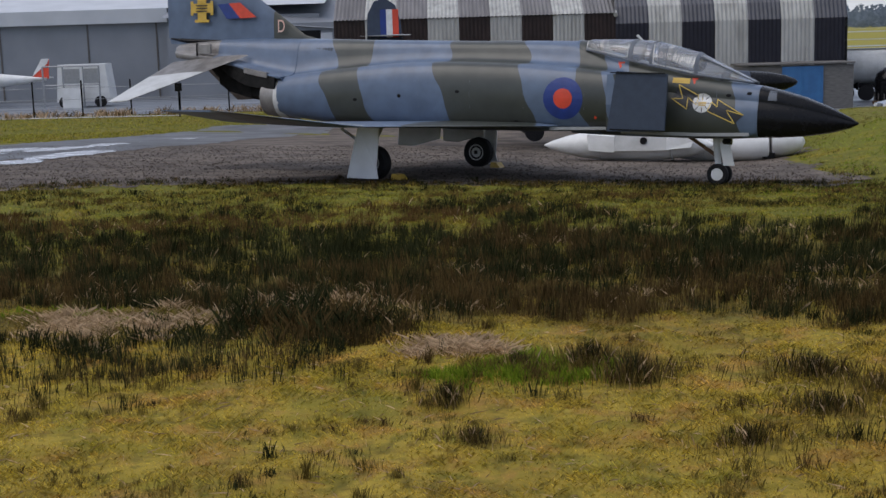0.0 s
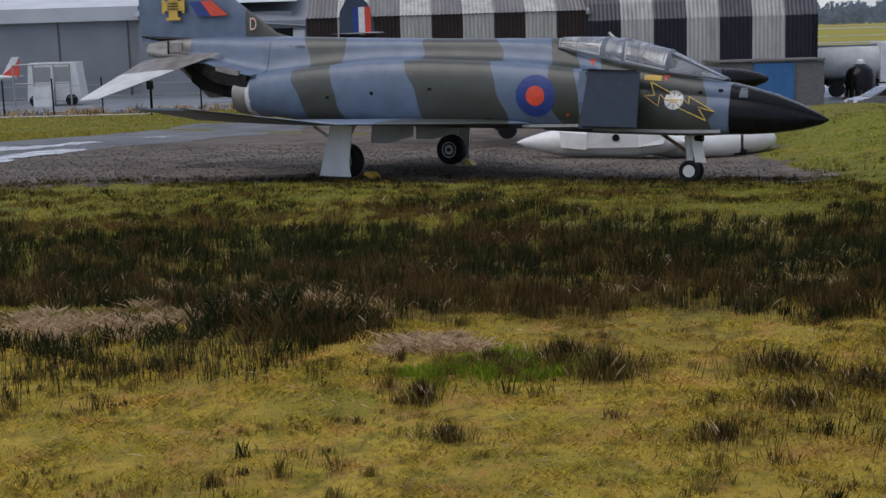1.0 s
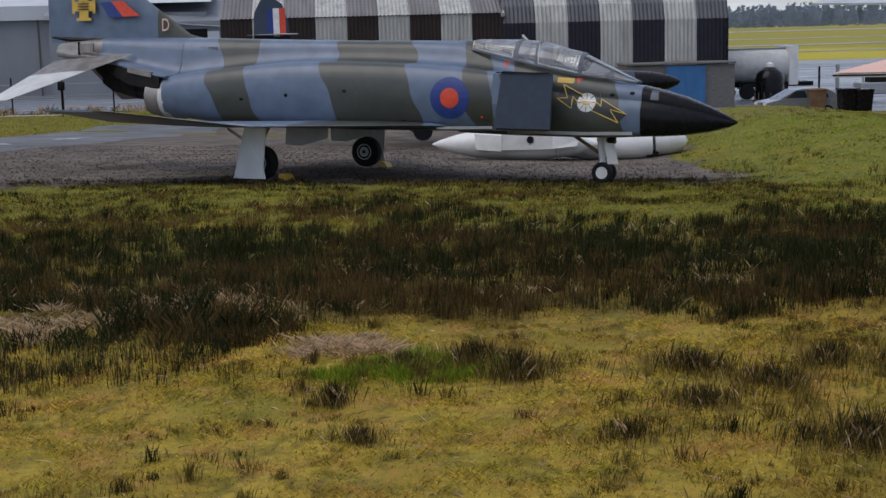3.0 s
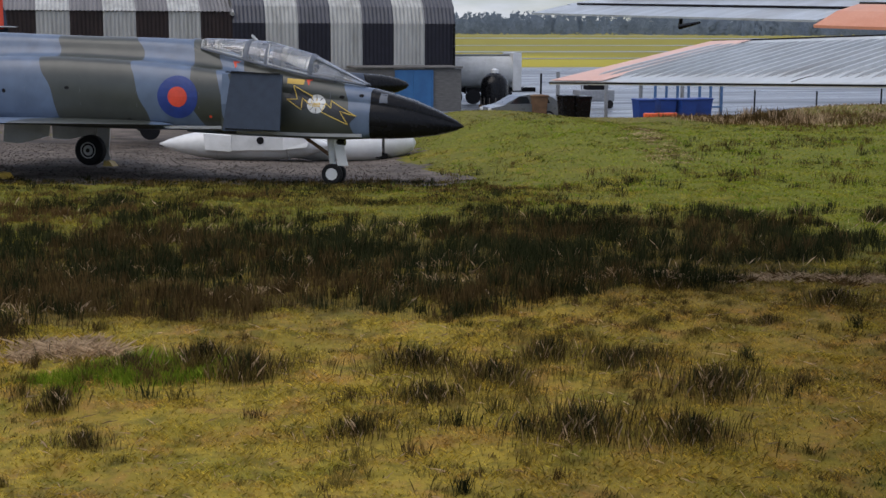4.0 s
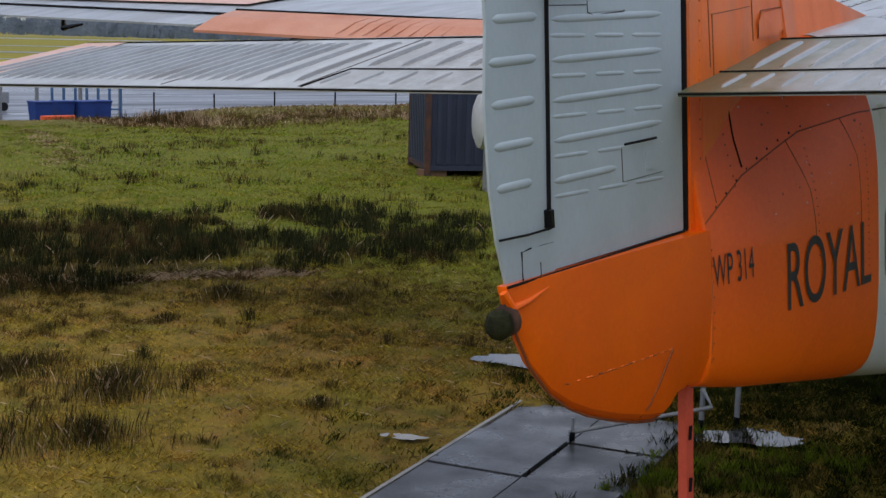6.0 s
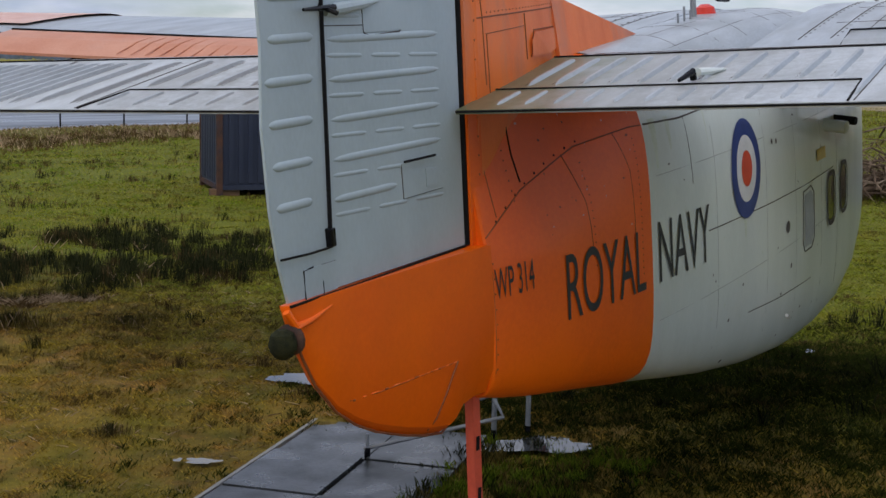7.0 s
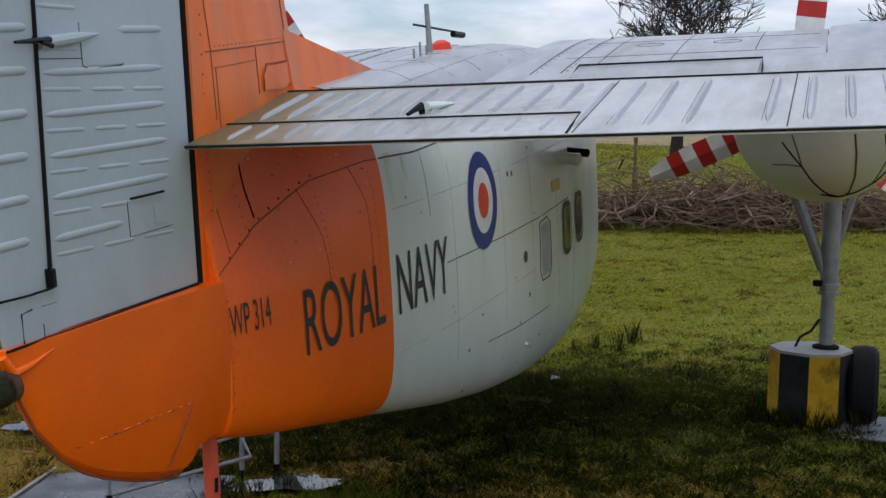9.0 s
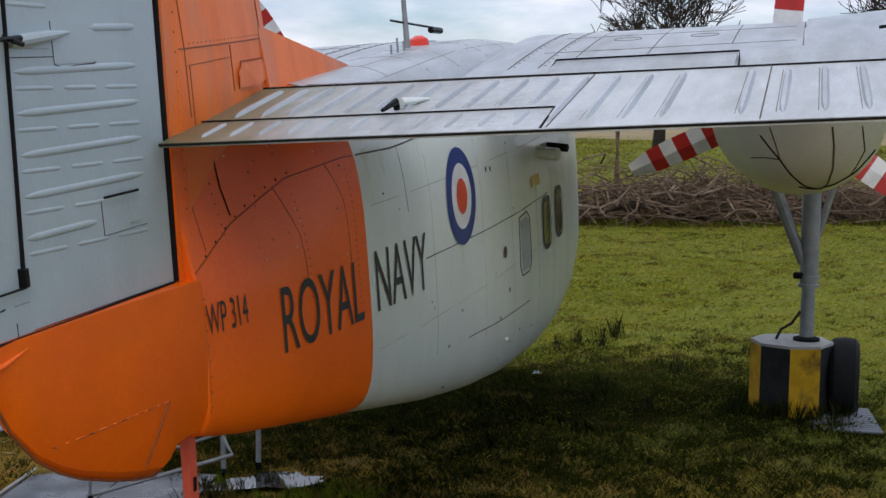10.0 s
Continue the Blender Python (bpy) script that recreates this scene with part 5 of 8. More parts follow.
    for k in range(11):
        z = 2.443 + .158 * k
        if 2 < k < 10 and 3.12 < z < 3.3:
            part("rudder_rib", rib(1.10 + .03 * k - .1, 1.50 + .012 * k, z + .0, z - .015, .017), "rudder", rudder, smooth=True)
        elif k == 0:
            part("rudder_rib", rib(.585, 1.09, z + .015, z - .005, .017), "rudder", rudder, smooth=True)
        else:
            part("rudder_rib", rib(.585 + .01 * k, 1.50 + .012 * k, z + .016, z - .022, .017), "rudder", rudder, smooth=True)
        for a, b in ((.585, .86), (.92, 1.17), (1.23, 1.50)):
            z2 = 2.368 + .158 * k
            if 3.1 < z2 < 3.4 and a > .7:
                continue
            part("rudder_rib", rib(a + .008 * k, b + .008 * k, z2 + .03 - .075 * (a - .585), z2 + .03 - .075 * (b - .585), .010), "rudder", rudder, smooth=True)
    part("rudder_patch", skin_panel(1.13, 1.48, 2.37, 2.52, .004), "rudder", rudder)
    skin_line([(1.13, 2.37), (1.13, 2.52)])
    skin_line([(1.13, 2.37), (1.48, 2.36)])
    skin_line([(1.48, 2.36), (1.48, 2.44)], .002)
    part("rudder_patch", skin_panel(1.33, 1.43, 2.39, 2.47, .008), "rudder", rudder)
    part("rudder_crack", tube([(1.12, -.062, 2.532), (1.25, -.064, 2.527), (1.40, -.067, 2.522)], .006, 5), "gap", rudder)
    part("rudder_plate", skin_panel(.91, 1.22, 3.10, 3.27, .004), "rudder", rudder)
    skin_line([(.91, 3.10), (.95, 3.085), (1.2, 3.085), (1.22, 3.095)])
    skin_line([(.91, 3.10), (.91, 3.27)], .002)
    skin_line([(.62, 3.145), (.91, 3.13)], .002)
    for k in range(7):
        for z in (3.125, 3.255):
            part("rivet", turned([(0, .001), (.004, .006), (.008, .006)], "y", (.93 + .045 * k, rud_y(.93 + .045 * k, z) - .003, z), 6), "seam", rudder)
    part("tab_horn_arm", tube([(.62, -.03, 3.20), (.70, -.034, 3.205), (.88, -.038, 3.213), (1.04, -.036, 3.22)], [.02, .026, .022, .004], 10), "rudder", rudder, smooth=True)
    part("tab_horn", tube([(.42, -.06, 3.215), (.66, -.05, 3.213)], [.006, .014], 8), "black", rudder)
    part("tab_horn", tube([(.60, -.10, 3.19), (.60, .05, 3.25)], .01, 6), "black", rudder)
    part("stern_bracket", skin_panel(.335, .56, 2.115, 2.23, .003), "rudder", rudder)
    skin_line([(.335, 2.10), (.335, 2.225), (.40, 2.228)], .004, "gap")
    skin_line([(.46, 2.225), (.56, 2.22), (.56, 2.19)], .002)
    skin_line([(.46, 2.16), (.46, 2.10)], .004, "gap")
    part("stern_lip", tube([(.19, -.012, 2.10), (.225, -.028, 2.03), (.33, -.034, 2.035), (.47, -.042, 2.06)], [.016, .020, .012, .003], 10), "orange", ac, smooth=True)
    part("stern_rim", tube([(x + .002, -.012, z - .004) for x, z in outline[1:11]], .006, 6), "orange_seam", ac)
    part("tail_lamp", turned([(1.92, .012), (1.932, .036), (1.955, .052), (1.985, .056), (2.02, .045), (2.037, .02)], "z", (.165, 0, 0), 14), "moss", ac, "moss-covered tail lamp", smooth=True)
    part("lamp_rim", turned([(.198, .05), (.205, .062), (.222, .062), (.23, .045)], "x", (0, -.004, 1.985), 16), "rust", ac, "tarnished lamp rim", smooth=True)
    # seams on the stern
    for p in ([(.55, 1.635), (.75, 1.61), (.95, 1.594), (1.2, 1.577), (1.39, 1.563)],):
        pts = on_skin(t_stern, [(x, 0, z) for x, z in p], proud=.0)
        part("stern_seam", tube(pts, .0016, 5), "orange_seam", ac)
    part("stern_gap", tube(on_skin(t_stern, [(1.39, 0, 1.565), (1.34, 0, 1.51), (1.28, 0, 1.435), (1.22, 0, 1.34), (1.19, 0, 1.29)]), .004, 5), "orange_seam", ac)
    for k in range(15):
        x = .57 + .055 * k + .01 * ((k * 7) % 3)
        z = 1.633 - .085 * (x - .55)
        part("chipped_rivet", tube(on_skin(t_stern, [(x, 0, z), (x + .012 + .008 * (k % 3), 0, z - .002)], proud=.001), .004, 5), "orange_faded" if k % 4 else "orange_seam", ac)
    for k in range(9):
        z = 2.02 - .075 * k
        part("post_rivet", tube(on_skin(t_rear, [(1.752, 0, z), (1.756, 0, z)], proud=.0), .005, 5), "orange_seam", ac)

    def seam(tree, pts, r=.006, mat="seam", name="panel_seam"):
        full = []
        for a, b in zip(pts, pts[1:]):
            for k in range(6):
                full.append((a[0] + (b[0] - a[0]) * k / 6, 0, a[1] + (b[1] - a[1]) * k / 6))
        full.append((pts[-1][0], 0, pts[-1][1]))
        part(name, tube(on_skin(tree, full, proud=-.001), r, 5), mat, ac)
    seam(t_rear, [(1.74, 2.07), (2.096, 2.242), (2.618, 2.386), (3.105, 2.423), (3.2, 2.42)], .004, "orange_seam")
    seam(t_rear, [(2.118, 2.60), (2.108, 2.42), (2.115, 2.28)], .006, "gap")
    seam(t_rear, [(2.50, 2.36), (2.58, 2.1), (2.60, 1.8)], .003, "orange_seam")
    seam(t_rear, [(2.95, 2.41), (3.02, 2.2), (3.03, 1.6)], .003, "orange_seam")
    seam(t_rear, [(1.745, 2.0), (1.745, 1.40)], .0025, "orange_seam")
    seam(t_rear, [(1.84, 2.66), (1.86, 2.15)], .003, "orange_seam")
    for x, z0, z1, nn in ((3.10, 1.6, 2.36, 22), (2.62, 1.75, 2.30, 14), (2.03, 2.2, 2.55, 8)):
        for k in range(nn):
            p = on_skin(t_rear, [(x, 0, z0 + (z1 - z0) * k / (nn - 1))], proud=.0015)[0]
            part("rivet", turned([(-.002, .001), (.0, .0045), (.003, .0045)], "y", tuple(p), 5), "orange_seam", ac)
    seam(t_body, [(3.23, 2.42), (3.67, 2.40), (4.5, 2.42), (5.4, 2.46)], .006)
    seam(t_body, [(3.984, 1.671), (5.0, 1.64), (6.08, 1.613), (7.0, 1.60)], .004)
    seam(t_body, [(4.687, .98), (5.4, .92), (6.2, .875)], .004)
    seam(t_body, [(3.75, 2.4), (3.77, 2.0)], .003)
    for x, z0, z1 in ((4.12, .75, 2.4), (5.05, .6, 2.42), (5.75, .5, 2.4), (6.55, .45, 2.3), (7.15, .5, 2.2)):
        seam(t_body, [(x, z0), (x + .01, (z0 + z1) / 2), (x, z1)], .0028, "faint")
    for z in (1.28, 2.12):
        seam(t_body, [(3.3, z), (5.0, z - .02), (7.2, z - .05)], .0028, "faint")
    rs = random.Random(3)
    for k in range(46):
        x, z = rs.uniform(3.3, 7.2), rs.uniform(.6, 2.4)
        decal("scuff", disc(x, z, 0, rs.uniform(.004, .012), 7, 1, rs.uniform(.5, 2.2)), t_body, "seam" if k % 3 else "algae", ac, proud=.003)
    for k in range(26):
        x, z = rs.uniform(2.2, 3.15), rs.uniform(1.9, 2.6)
        decal("scuff", disc(x, z, 0, rs.uniform(.003, .007), 7, 1, rs.uniform(.5, 2.0)), t_rear, "orange_seam" if k % 2 else "pink", ac, proud=.003)
    for k in range(9):
        x = 1.85 + k * .10
        pts = on_skin(t_rear, [(x, 0, 2.13 + .052 * k - .0022 * k * k)], proud=.002)
        part("rivet", turned([(0, .002), (.004, .009), (.01, .009)], "y", tuple(pts[0]), 6), "gap", ac)
    # lettering and roundel
    decal("serial_lettering", lettering("WP 314", .152, .31, 1.75, 1.765, -.01), t_rear, "letter", ac, "small black serial lettering")
    decal("royal_lettering", lettering("ROYAL", .35, .78, 2.335, 1.518, -.015), t_rear, "letter", ac, "black ROYAL lettering")
    decal("navy_lettering", lettering("NAVY", .355, .70, 3.285, 1.505, -.02), t_body, "letter", ac, "black NAVY lettering")
    decal("roundel_blue", disc(4.66, 1.95, .215, .325, sx=.85), t_body, "blue", ac, "blue roundel ring")
    decal("roundel_white", disc(4.66, 1.95, .115, .218, sx=.85), t_body, "rnd_white", ac, "white roundel ring", proud=.007)
    decal("roundel_red", disc(4.66, 1.95, 0, .118, sx=.85), t_body, "red", ac, "red roundel centre", proud=.009)
    decal("orange_marking", ([(6.40, 0, 1.73), (6.70, 0, 1.72), (6.70, 0, 1.81), (6.40, 0, 1.82)], [(0, 1, 2, 3)]), t_body, "yellow", ac)

    def window(x, z, w, h):
        n = 20
        v, f = [], []
        for r in (1.0, .82, 0.02):
            for i in range(n):
                a = math.tau * i / n
                c, s = math.cos(a), math.sin(a)
                v.append((x + r * w * math.copysign(abs(c) ** .6, c), 0, z + r * h * math.copysign(abs(s) ** .6, s)))
        rim = [(i, (i + 1) % n, n + (i + 1) % n, n + i) for i in range(n)]
        pane = [(n + i, n + (i + 1) % n, 2 * n + (i + 1) % n, 2 * n + i) for i in range(n)]
        w_ob = decal("cabin_window", (v, rim), t_body, "seam", ac, "oval cabin window", proud=.01)
        part("pane", (on_skin(t_body, v, proud=.004), pane), "dark_glass", w_ob)
    for x in (6.89, 7.42):
        window(x, 1.37, .17, .22)
    seam(t_body, [(5.95, 1.57), (6.2, 1.58), (6.29, 1.52), (6.29, 1.17), (6.2, 1.11), (5.98, 1.12), (5.93, 1.2), (5.95, 1.57)], .006)
    decal("window_cover", patchwork([(5.98, 1.15), (6.2, 1.14), (6.26, 1.2), (6.26, 1.5), (6.18, 1.55), (5.98, 1.54)], 3), t_body, "faint", ac, "painted-over window panel", proud=.003)
    for x, z, r in ((5.53, 1.395, .045), (5.2, 2.05, .02), (5.3, 2.04, .02), (5.6, 1.1, .02)):
        decal("vent", disc(x, z, 0, r, 14, 1), t_body, "seam", ac)
    part("drain_pipe", tube(on_skin(t_body, [(5.40, 0, .78), (5.47, 0, .75)], proud=.05), .014, 6), "chalk", ac)
    for x in (6.75, 7.15):
        part("vent_pipe", tube([(x, -.68, 1.97), (x - .06, -.90, 1.95)], .05 if x < 7 else .034, 10), "white" if x < 7 else "gap", ac)
    t_roof = tree_of(next(o for o in ac.children if o.name.startswith("roof_skin")))
    for x in (4.3, 5.0, 5.6, 6.5, 7.3):
        part("roof_seam", tube(on_skin(t_roof, [(x, -.42 + .06 * k, 2.0) for k in range(15)], (0, 0, -1), -.001), .0028, 5), "seam", ac)
    for y, x0, x1 in ((-.3, 3.6, 7.6), (-.12, 4.3, 7.3), (.2, 3.6, 7.6), (.34, 4.3, 7.3)):
        part("roof_seam", tube(on_skin(t_roof, [(x0 + (x1 - x0) * k / 12, y, 2.0) for k in range(13)], (0, 0, -1), -.001), .0022, 5), "seam", ac)
    # roof fittings
    part("beacon_base", turned([(2.83, .10), (2.86, .10), (2.865, .06)], "z", (6.05, 0, 0), 16), "rnd_white", ac)
    part("beacon", turned([(2.85, .085), (2.88, .085), (2.94, .07), (2.965, .03)], "z", (6.05, 0, 0), 16), "beacon", ac, "red beacon lamp", smooth=True)
    part("mast", tube([(5.75, 0, 2.86), (5.73, 0, 3.24)], [.025, .018], 8), "steel", ac, "whip aerial mast")
    part("aerial_arm", tube([(5.55, .05, 3.10), (6.3, -.1, 3.0)], .009, 6), "black", ac)
    part("aerial_insulator", tube([(6.15, -.07, 3.0), (6.32, -.1, 2.985)], .025, 8), "black", ac)
    for x, z in ((5.35, 2.98), (5.5, 2.95), (5.2, 2.94)):
        part("aerial_stub", tube([(x, -.05, 2.84), (x, -.05, z)], .008, 6), "steel", ac)
    # tailplane: fixed plane, drooped elevator and tab
    for s, te0, te1, he0, he1, zt0, zt1, zh0, zh1, y1 in ((-1, 1.60, .72, 2.82, 2.02, 2.69, 2.79, 2.815, 2.862, 4.35), (1, 1.78, .72, 2.86, 2.02, 2.67, 2.89, 2.85, 2.99, 4.35)):
        y0 = .13 if s > 0 else .085
        plane = part("tailplane", loft([aerofoil((he0 + .95, s * y0, zh0 - .05), (he0 + .03, s * y0, zh0), .045, 8), aerofoil((he1 + .7, s * y1, zh1 - .04), (he1 + .03, s * y1, zh1), .03, 8)]), "silver", ac, "weathered silver tailplane", smooth=True)
        t_plane = tree_of(plane)
        for f in (.10, .22, .5):
            row = [(he0 + (he1 - he0) * k / 20 + (.95 - .25 * k / 20) * f, s * (y0 + .04 + (y1 - y0 - .08) * k / 20), 2.9) for k in range(21)]
            part("plane_seam", tube(on_skin(t_plane, row, (0, 0, -1), -.002), .005, 4), "seam", ac)
        for k in range(2, 20, 3):
            row = [(he0 + (he1 - he0) * k / 20 + (.95 - .25 * k / 20) * f, s * (y0 + (y1 - y0) * k / 20), 2.9) for f in (.06, .2, .4, .6)]
            part("plane_seam", tube(on_skin(t_plane, row, (0, 0, -1), -.001), .0024, 4), "seam", ac)
        def elev_ring(k):
            mx = lambda a, b: a + (b - a) * k
            y, te, he, zt, zh = s * mx(y0, y1), mx(te0, te1), mx(he0, he1), mx(zt0, zt1), mx(zh0, zh1)
            return [(he, y, zh + .02), (te, y, zt + .008), (te, y, zt - .012), (he, y, zh - mx(.06, .04))]
        elev = part("elevator", loft([elev_ring(k / 30) for k in range(31)]), "stained_silver", ac, "ribbed silver elevator with algae at its root")
        part("hinge_gap", tube([(he0 + .01, s * y0, zh0 + .022), (he1 + .01, s * y1, zh1 + .022)], .007, 5), "gap", elev)

        def at(u, v):
            """A point on the elevator's top: u along the span, v from hinge to trailing edge."""
            a = Vector((he0, s * y0, zh0 + .02)).lerp(Vector((te0, s * y0, zt0 + .008)), v)
            b = Vector((he1, s * y1, zh1 + .02)).lerp(Vector((te1, s * y1, zt1 + .008)), v)
            return a.lerp(b, u)
        def ridge(u, v0, v1, w, h):
            """A pressed stiffener across the chord: a low flat-topped ridge with tapered ends."""
            side = (at(min(u + .01, 1), .5) - at(u - .01, .5)).normalized()
            rows = []
            for q, k in ((0, .1), (.08, .8), (.2, 1), (.8, 1), (.92, .8), (1, .1)):
                c = at(u, v0 + (v1 - v0) * q)
                rows.append([c + side * w * a * k + Vector((0, 0, h * b * k - .001)) for a, b in ((-1, 0), (-.55, 1), (.35, 1), (1, 0))])
            return loft(rows)
        span = y1 - y0
        if s < 0:
            rib_u = [(.17 + .15 * k) / span for k in range(28) if k != 15]
        else:
            rib_u = [(.2 + .19 * k) / span for k in range(11)] + [(2.25 + .088 * k) / span for k in range(21)]
        for u in rib_u:
            v_end = .60 if u < .42 else .90
            part("elevator_rib", ridge(u, .07, v_end, .017, .019), "silver", elev)
            # dark line down one side of each rib draws its shaded flank
            part("rib_shade_line", tube([at(u - .0055, .10), at(u - .0055, v_end - .02)], .0014, 4), "seam", elev)
            if u < .42:
                part("tab_rib", ridge(u + .004, .70, .93, .015, .012), "silver", elev)
        part("tab_gap", tube([at(.0, .655) + Vector((0, 0, .003)), at(.2, .655) + Vector((0, 0, .003)), at(.42, .655) + Vector((0, 0, .003)), at(.425, .99) + Vector((0, 0, .003))], .0052, 5), "gap", elev)
        for u in (.43, .62):
            part("panel_joint", tube([at(u, .02) + Vector((0, 0, .001)), at(u, .98) + Vector((0, 0, .001))], .003, 5), "seam", elev)
        part("trailing_edge", tube([at(0, 1.0) - Vector((0, 0, .008)), at(1, 1.0) - Vector((0, 0, .008))], .0055, 6), "gap", elev)
        if s < 0:
            part("tab_horn", tube([at(.243, .60) + Vector((0, 0, .01)), at(.243, .61) + Vector((0, 0, .045)), at(.236, .70) + Vector((0, 0, .03))], [.016, .018, .009], 8), "black", elev)
            part("horn_fairing", tube([at(.262, .40) + Vector((0, 0, .005)), at(.252, .50) + Vector((0, 0, .02)), at(.246, .58) + Vector((0, 0, .035))], [.006, .018, .02], 8), "white", elev)
        else:
            part("elevator_tip", (([tuple(at(u, v) + Vector((0, 0, .006))) for u, v in ((.925, .0), (1, 0), (1, 1), (.905, 1))]), [(0, 1, 2, 3)]), "pink", elev, "sun-bleached orange tip")
    # wing: flat centre part, upturned outer panels
    def wz(y):
        return 2.73 + .075 * max(0, abs(y) - 2.8)
    for s in (-1, 1):
        cs = [(0.5, 5.2, 8.6, .20), (2.8, 5.2, 8.4, .19)]
        part("centre_wing", loft([aerofoil((le, s * y, wz(y) + .03), (te, s * y, wz(y) - (.07 if s < 0 else 0)), th, 14) for y, te, le, th in cs]), "silver", ac, "weathered silver inner wing", smooth=True)
        os_ = [(2.82, 5.2, 8.4, .19), (6.5, 5.2, 7.9, .15), (11.0, 5.25, 7.2, .09), (11.4, 5.45, 6.9, .03)]
        outer = part("outer_wing", loft([aerofoil((le, s * y, wz(y) + .03), (te + .45, s * y, wz(y) + .02), th, 14) for y, te, le, th in os_]), "silver", ac, "weathered silver outer wing", smooth=True)
        skin = [aerofoil((le - .1, s * y, wz(y) + .036), (te + .5, s * y, wz(y) + .026), th, 14)[:10] for y, te, le, th in ((6.9, 5.2, 7.9, .15), (11.0, 5.25, 7.2, .09))]
        n = len(skin[0])
        part("wing_band", ([p + Vector((0, 0, .018)) for r in skin for p in r], [(i, i + 1, n + i + 1, n + i) for i in range(n - 1)]), "pink", outer, "sun-bleached orange wing band", smooth=True)
        def flap_ring(y, te, droop):
            z = wz(y) - (.07 if s < 0 else 0)
            return [(5.68, s * y, z + .085), (5.4, s * y, z + .045), (te, s * y, z - droop), (te, s * y, z - droop - .025), (5.68, s * y, z - .06)]
        part("flap", loft([flap_ring(y, *((5.10, .055) if s > 0 else (4.95, .08))) for y in (2.43, 4.4, 6.5)]), "flap_orange" if s > 0 else "silver", ac, "faded orange drooped flap" if s > 0 else "silver flap")
        part("inner_flap", loft([flap_ring(y, 4.93, .085) for y in (1.12, 1.7, 2.38)]), "silver", ac, "silver inner flap")
        part("flap_cut", tube([(x, s * y, wz(y) + h - (.07 if s < 0 else 0)) for x, y, h in ((5.0, 1.11, -.06), (5.67, 1.12, .092), (5.67, 2.39, .092), (5.4, 2.405, .05), (5.0, 2.41, -.06))], .007, 5), "gap", ac)
        for k in range(16):
            y = 2.56 + .15 * k
            part("flap_rib", tube([(x, s * y, wz(y) + h - (.07 if s < 0 else 0)) for x, h in ((5.62, .078), (5.4, .046), (5.12, -.03))], [.004, .010, .004], 6), "silver" if s < 0 else "flap_orange", ac)
        part("aileron", loft([[(5.68, s * y, wz(y) + .03), (5.2, s * y, wz(y) - .02), (5.2, s * y, wz(y) - .04), (5.68, s * y, wz(y) - .05)] for y in (6.55, 11.15)]), "silver", ac, "silver aileron")
        part("flap_gap", tube([(5.70, s * 3.3, wz(3.3) + .09), (5.70, s * 6.5, wz(6.5) + .09)], .012, 5), "gap", ac)
        part("aileron_gap", tube([(5.70, s * 6.5, wz(6.5) + .045), (5.70, s * 10.9, wz(10.9) + .045)], .014, 5), "gap", ac)
        part("aileron_horn", tube([(5.34, s * 8.6, wz(8.6) - .03), (5.2, s * 8.45, wz(8.4) - .12), (5.2, s * 8.15, wz(8.1) - .07)], [.018, .03, .012], 6), "black", ac)
        part("flap_fairing", tube([(5.3, s * 5.3, wz(5.3) - .08), (5.05, s * 5.3, wz(5.3) - .15)], .05, 8), "black", ac)
        t_wing = tree_of(next(o for o in ac.children if o.name.startswith("centre_wing") and o.data.vertices[0].co.y * s > 0))
        for pts in ([(6.35, .9), (6.35, 2.75)], [(7.3, .9), (7.3, 2.75)], [(5.75, 1.2), (7.9, 1.2)], [(5.75, 1.72), (7.9, 1.72)], [(6.35, 2.3), (7.9, 2.3)]):
            row = [(pts[0][0] + (pts[1][0] - pts[0][0]) * k / 8, s * (pts[0][1] + (pts[1][1] - pts[0][1]) * k / 8), 2.7) for k in range(9)]
            part("wing_seam", tube(on_skin(t_wing, row, (0, 0, -1), -.003), .006, 5), "seam", ac)
        for y in (.78, 1.0):
            part("root_strip", tube(on_skin(t_wing, [(5.6 + 2.6 * k / 8, s * y, 2.7) for k in range(9)], (0, 0, -1), -.001), .006, 5), "seam", ac)
            for k in range(14):
                p = on_skin(t_wing, [(5.7 + .16 * k, s * (y + .03), 2.7)], (0, 0, -1), .001)[0]
                part("wing_rivet", turned([(-.002, .001), (.0, .009), (.003, .009)], "z", tuple(p), 5), "seam", ac)
        for y in (1.45, 2.05):
            ring = [(7.0 + .11 * math.cos(q), s * y + .11 * math.sin(q), 2.7) for q in np.linspace(0, math.tau, 17)]
            part("access_ring", tube(on_skin(t_wing, ring, (0, 0, -1), -.002), .005, 4), "seam", ac)
        # engine nacelle, spinner and propeller

        def axis_at(x):
            return Vector((x, s * (2.83 - .09 * (x - 6.5)), 2.21 - .075 * (x - 6.5)))
        prof = [(5.9, .03), (5.93, .12), (6.0, .22), (6.12, .33), (6.25, .42), (6.45, .51), (6.7, .58), (7.3, .67), (8.2, .70), (9.6, .66), (10.2, .52), (10.25, .3)]
        rings = [[axis_at(x) + Vector((0, r * math.cos(math.tau * i / 36), r * math.sin(math.tau * i / 36))) for i in range(36)] for x, r in prof]
        nac = part("nacelle", loft(rings), "nacelle_white", ac, "pale grey engine nacelle", smooth=True)
        t_nac = tree_of(nac)
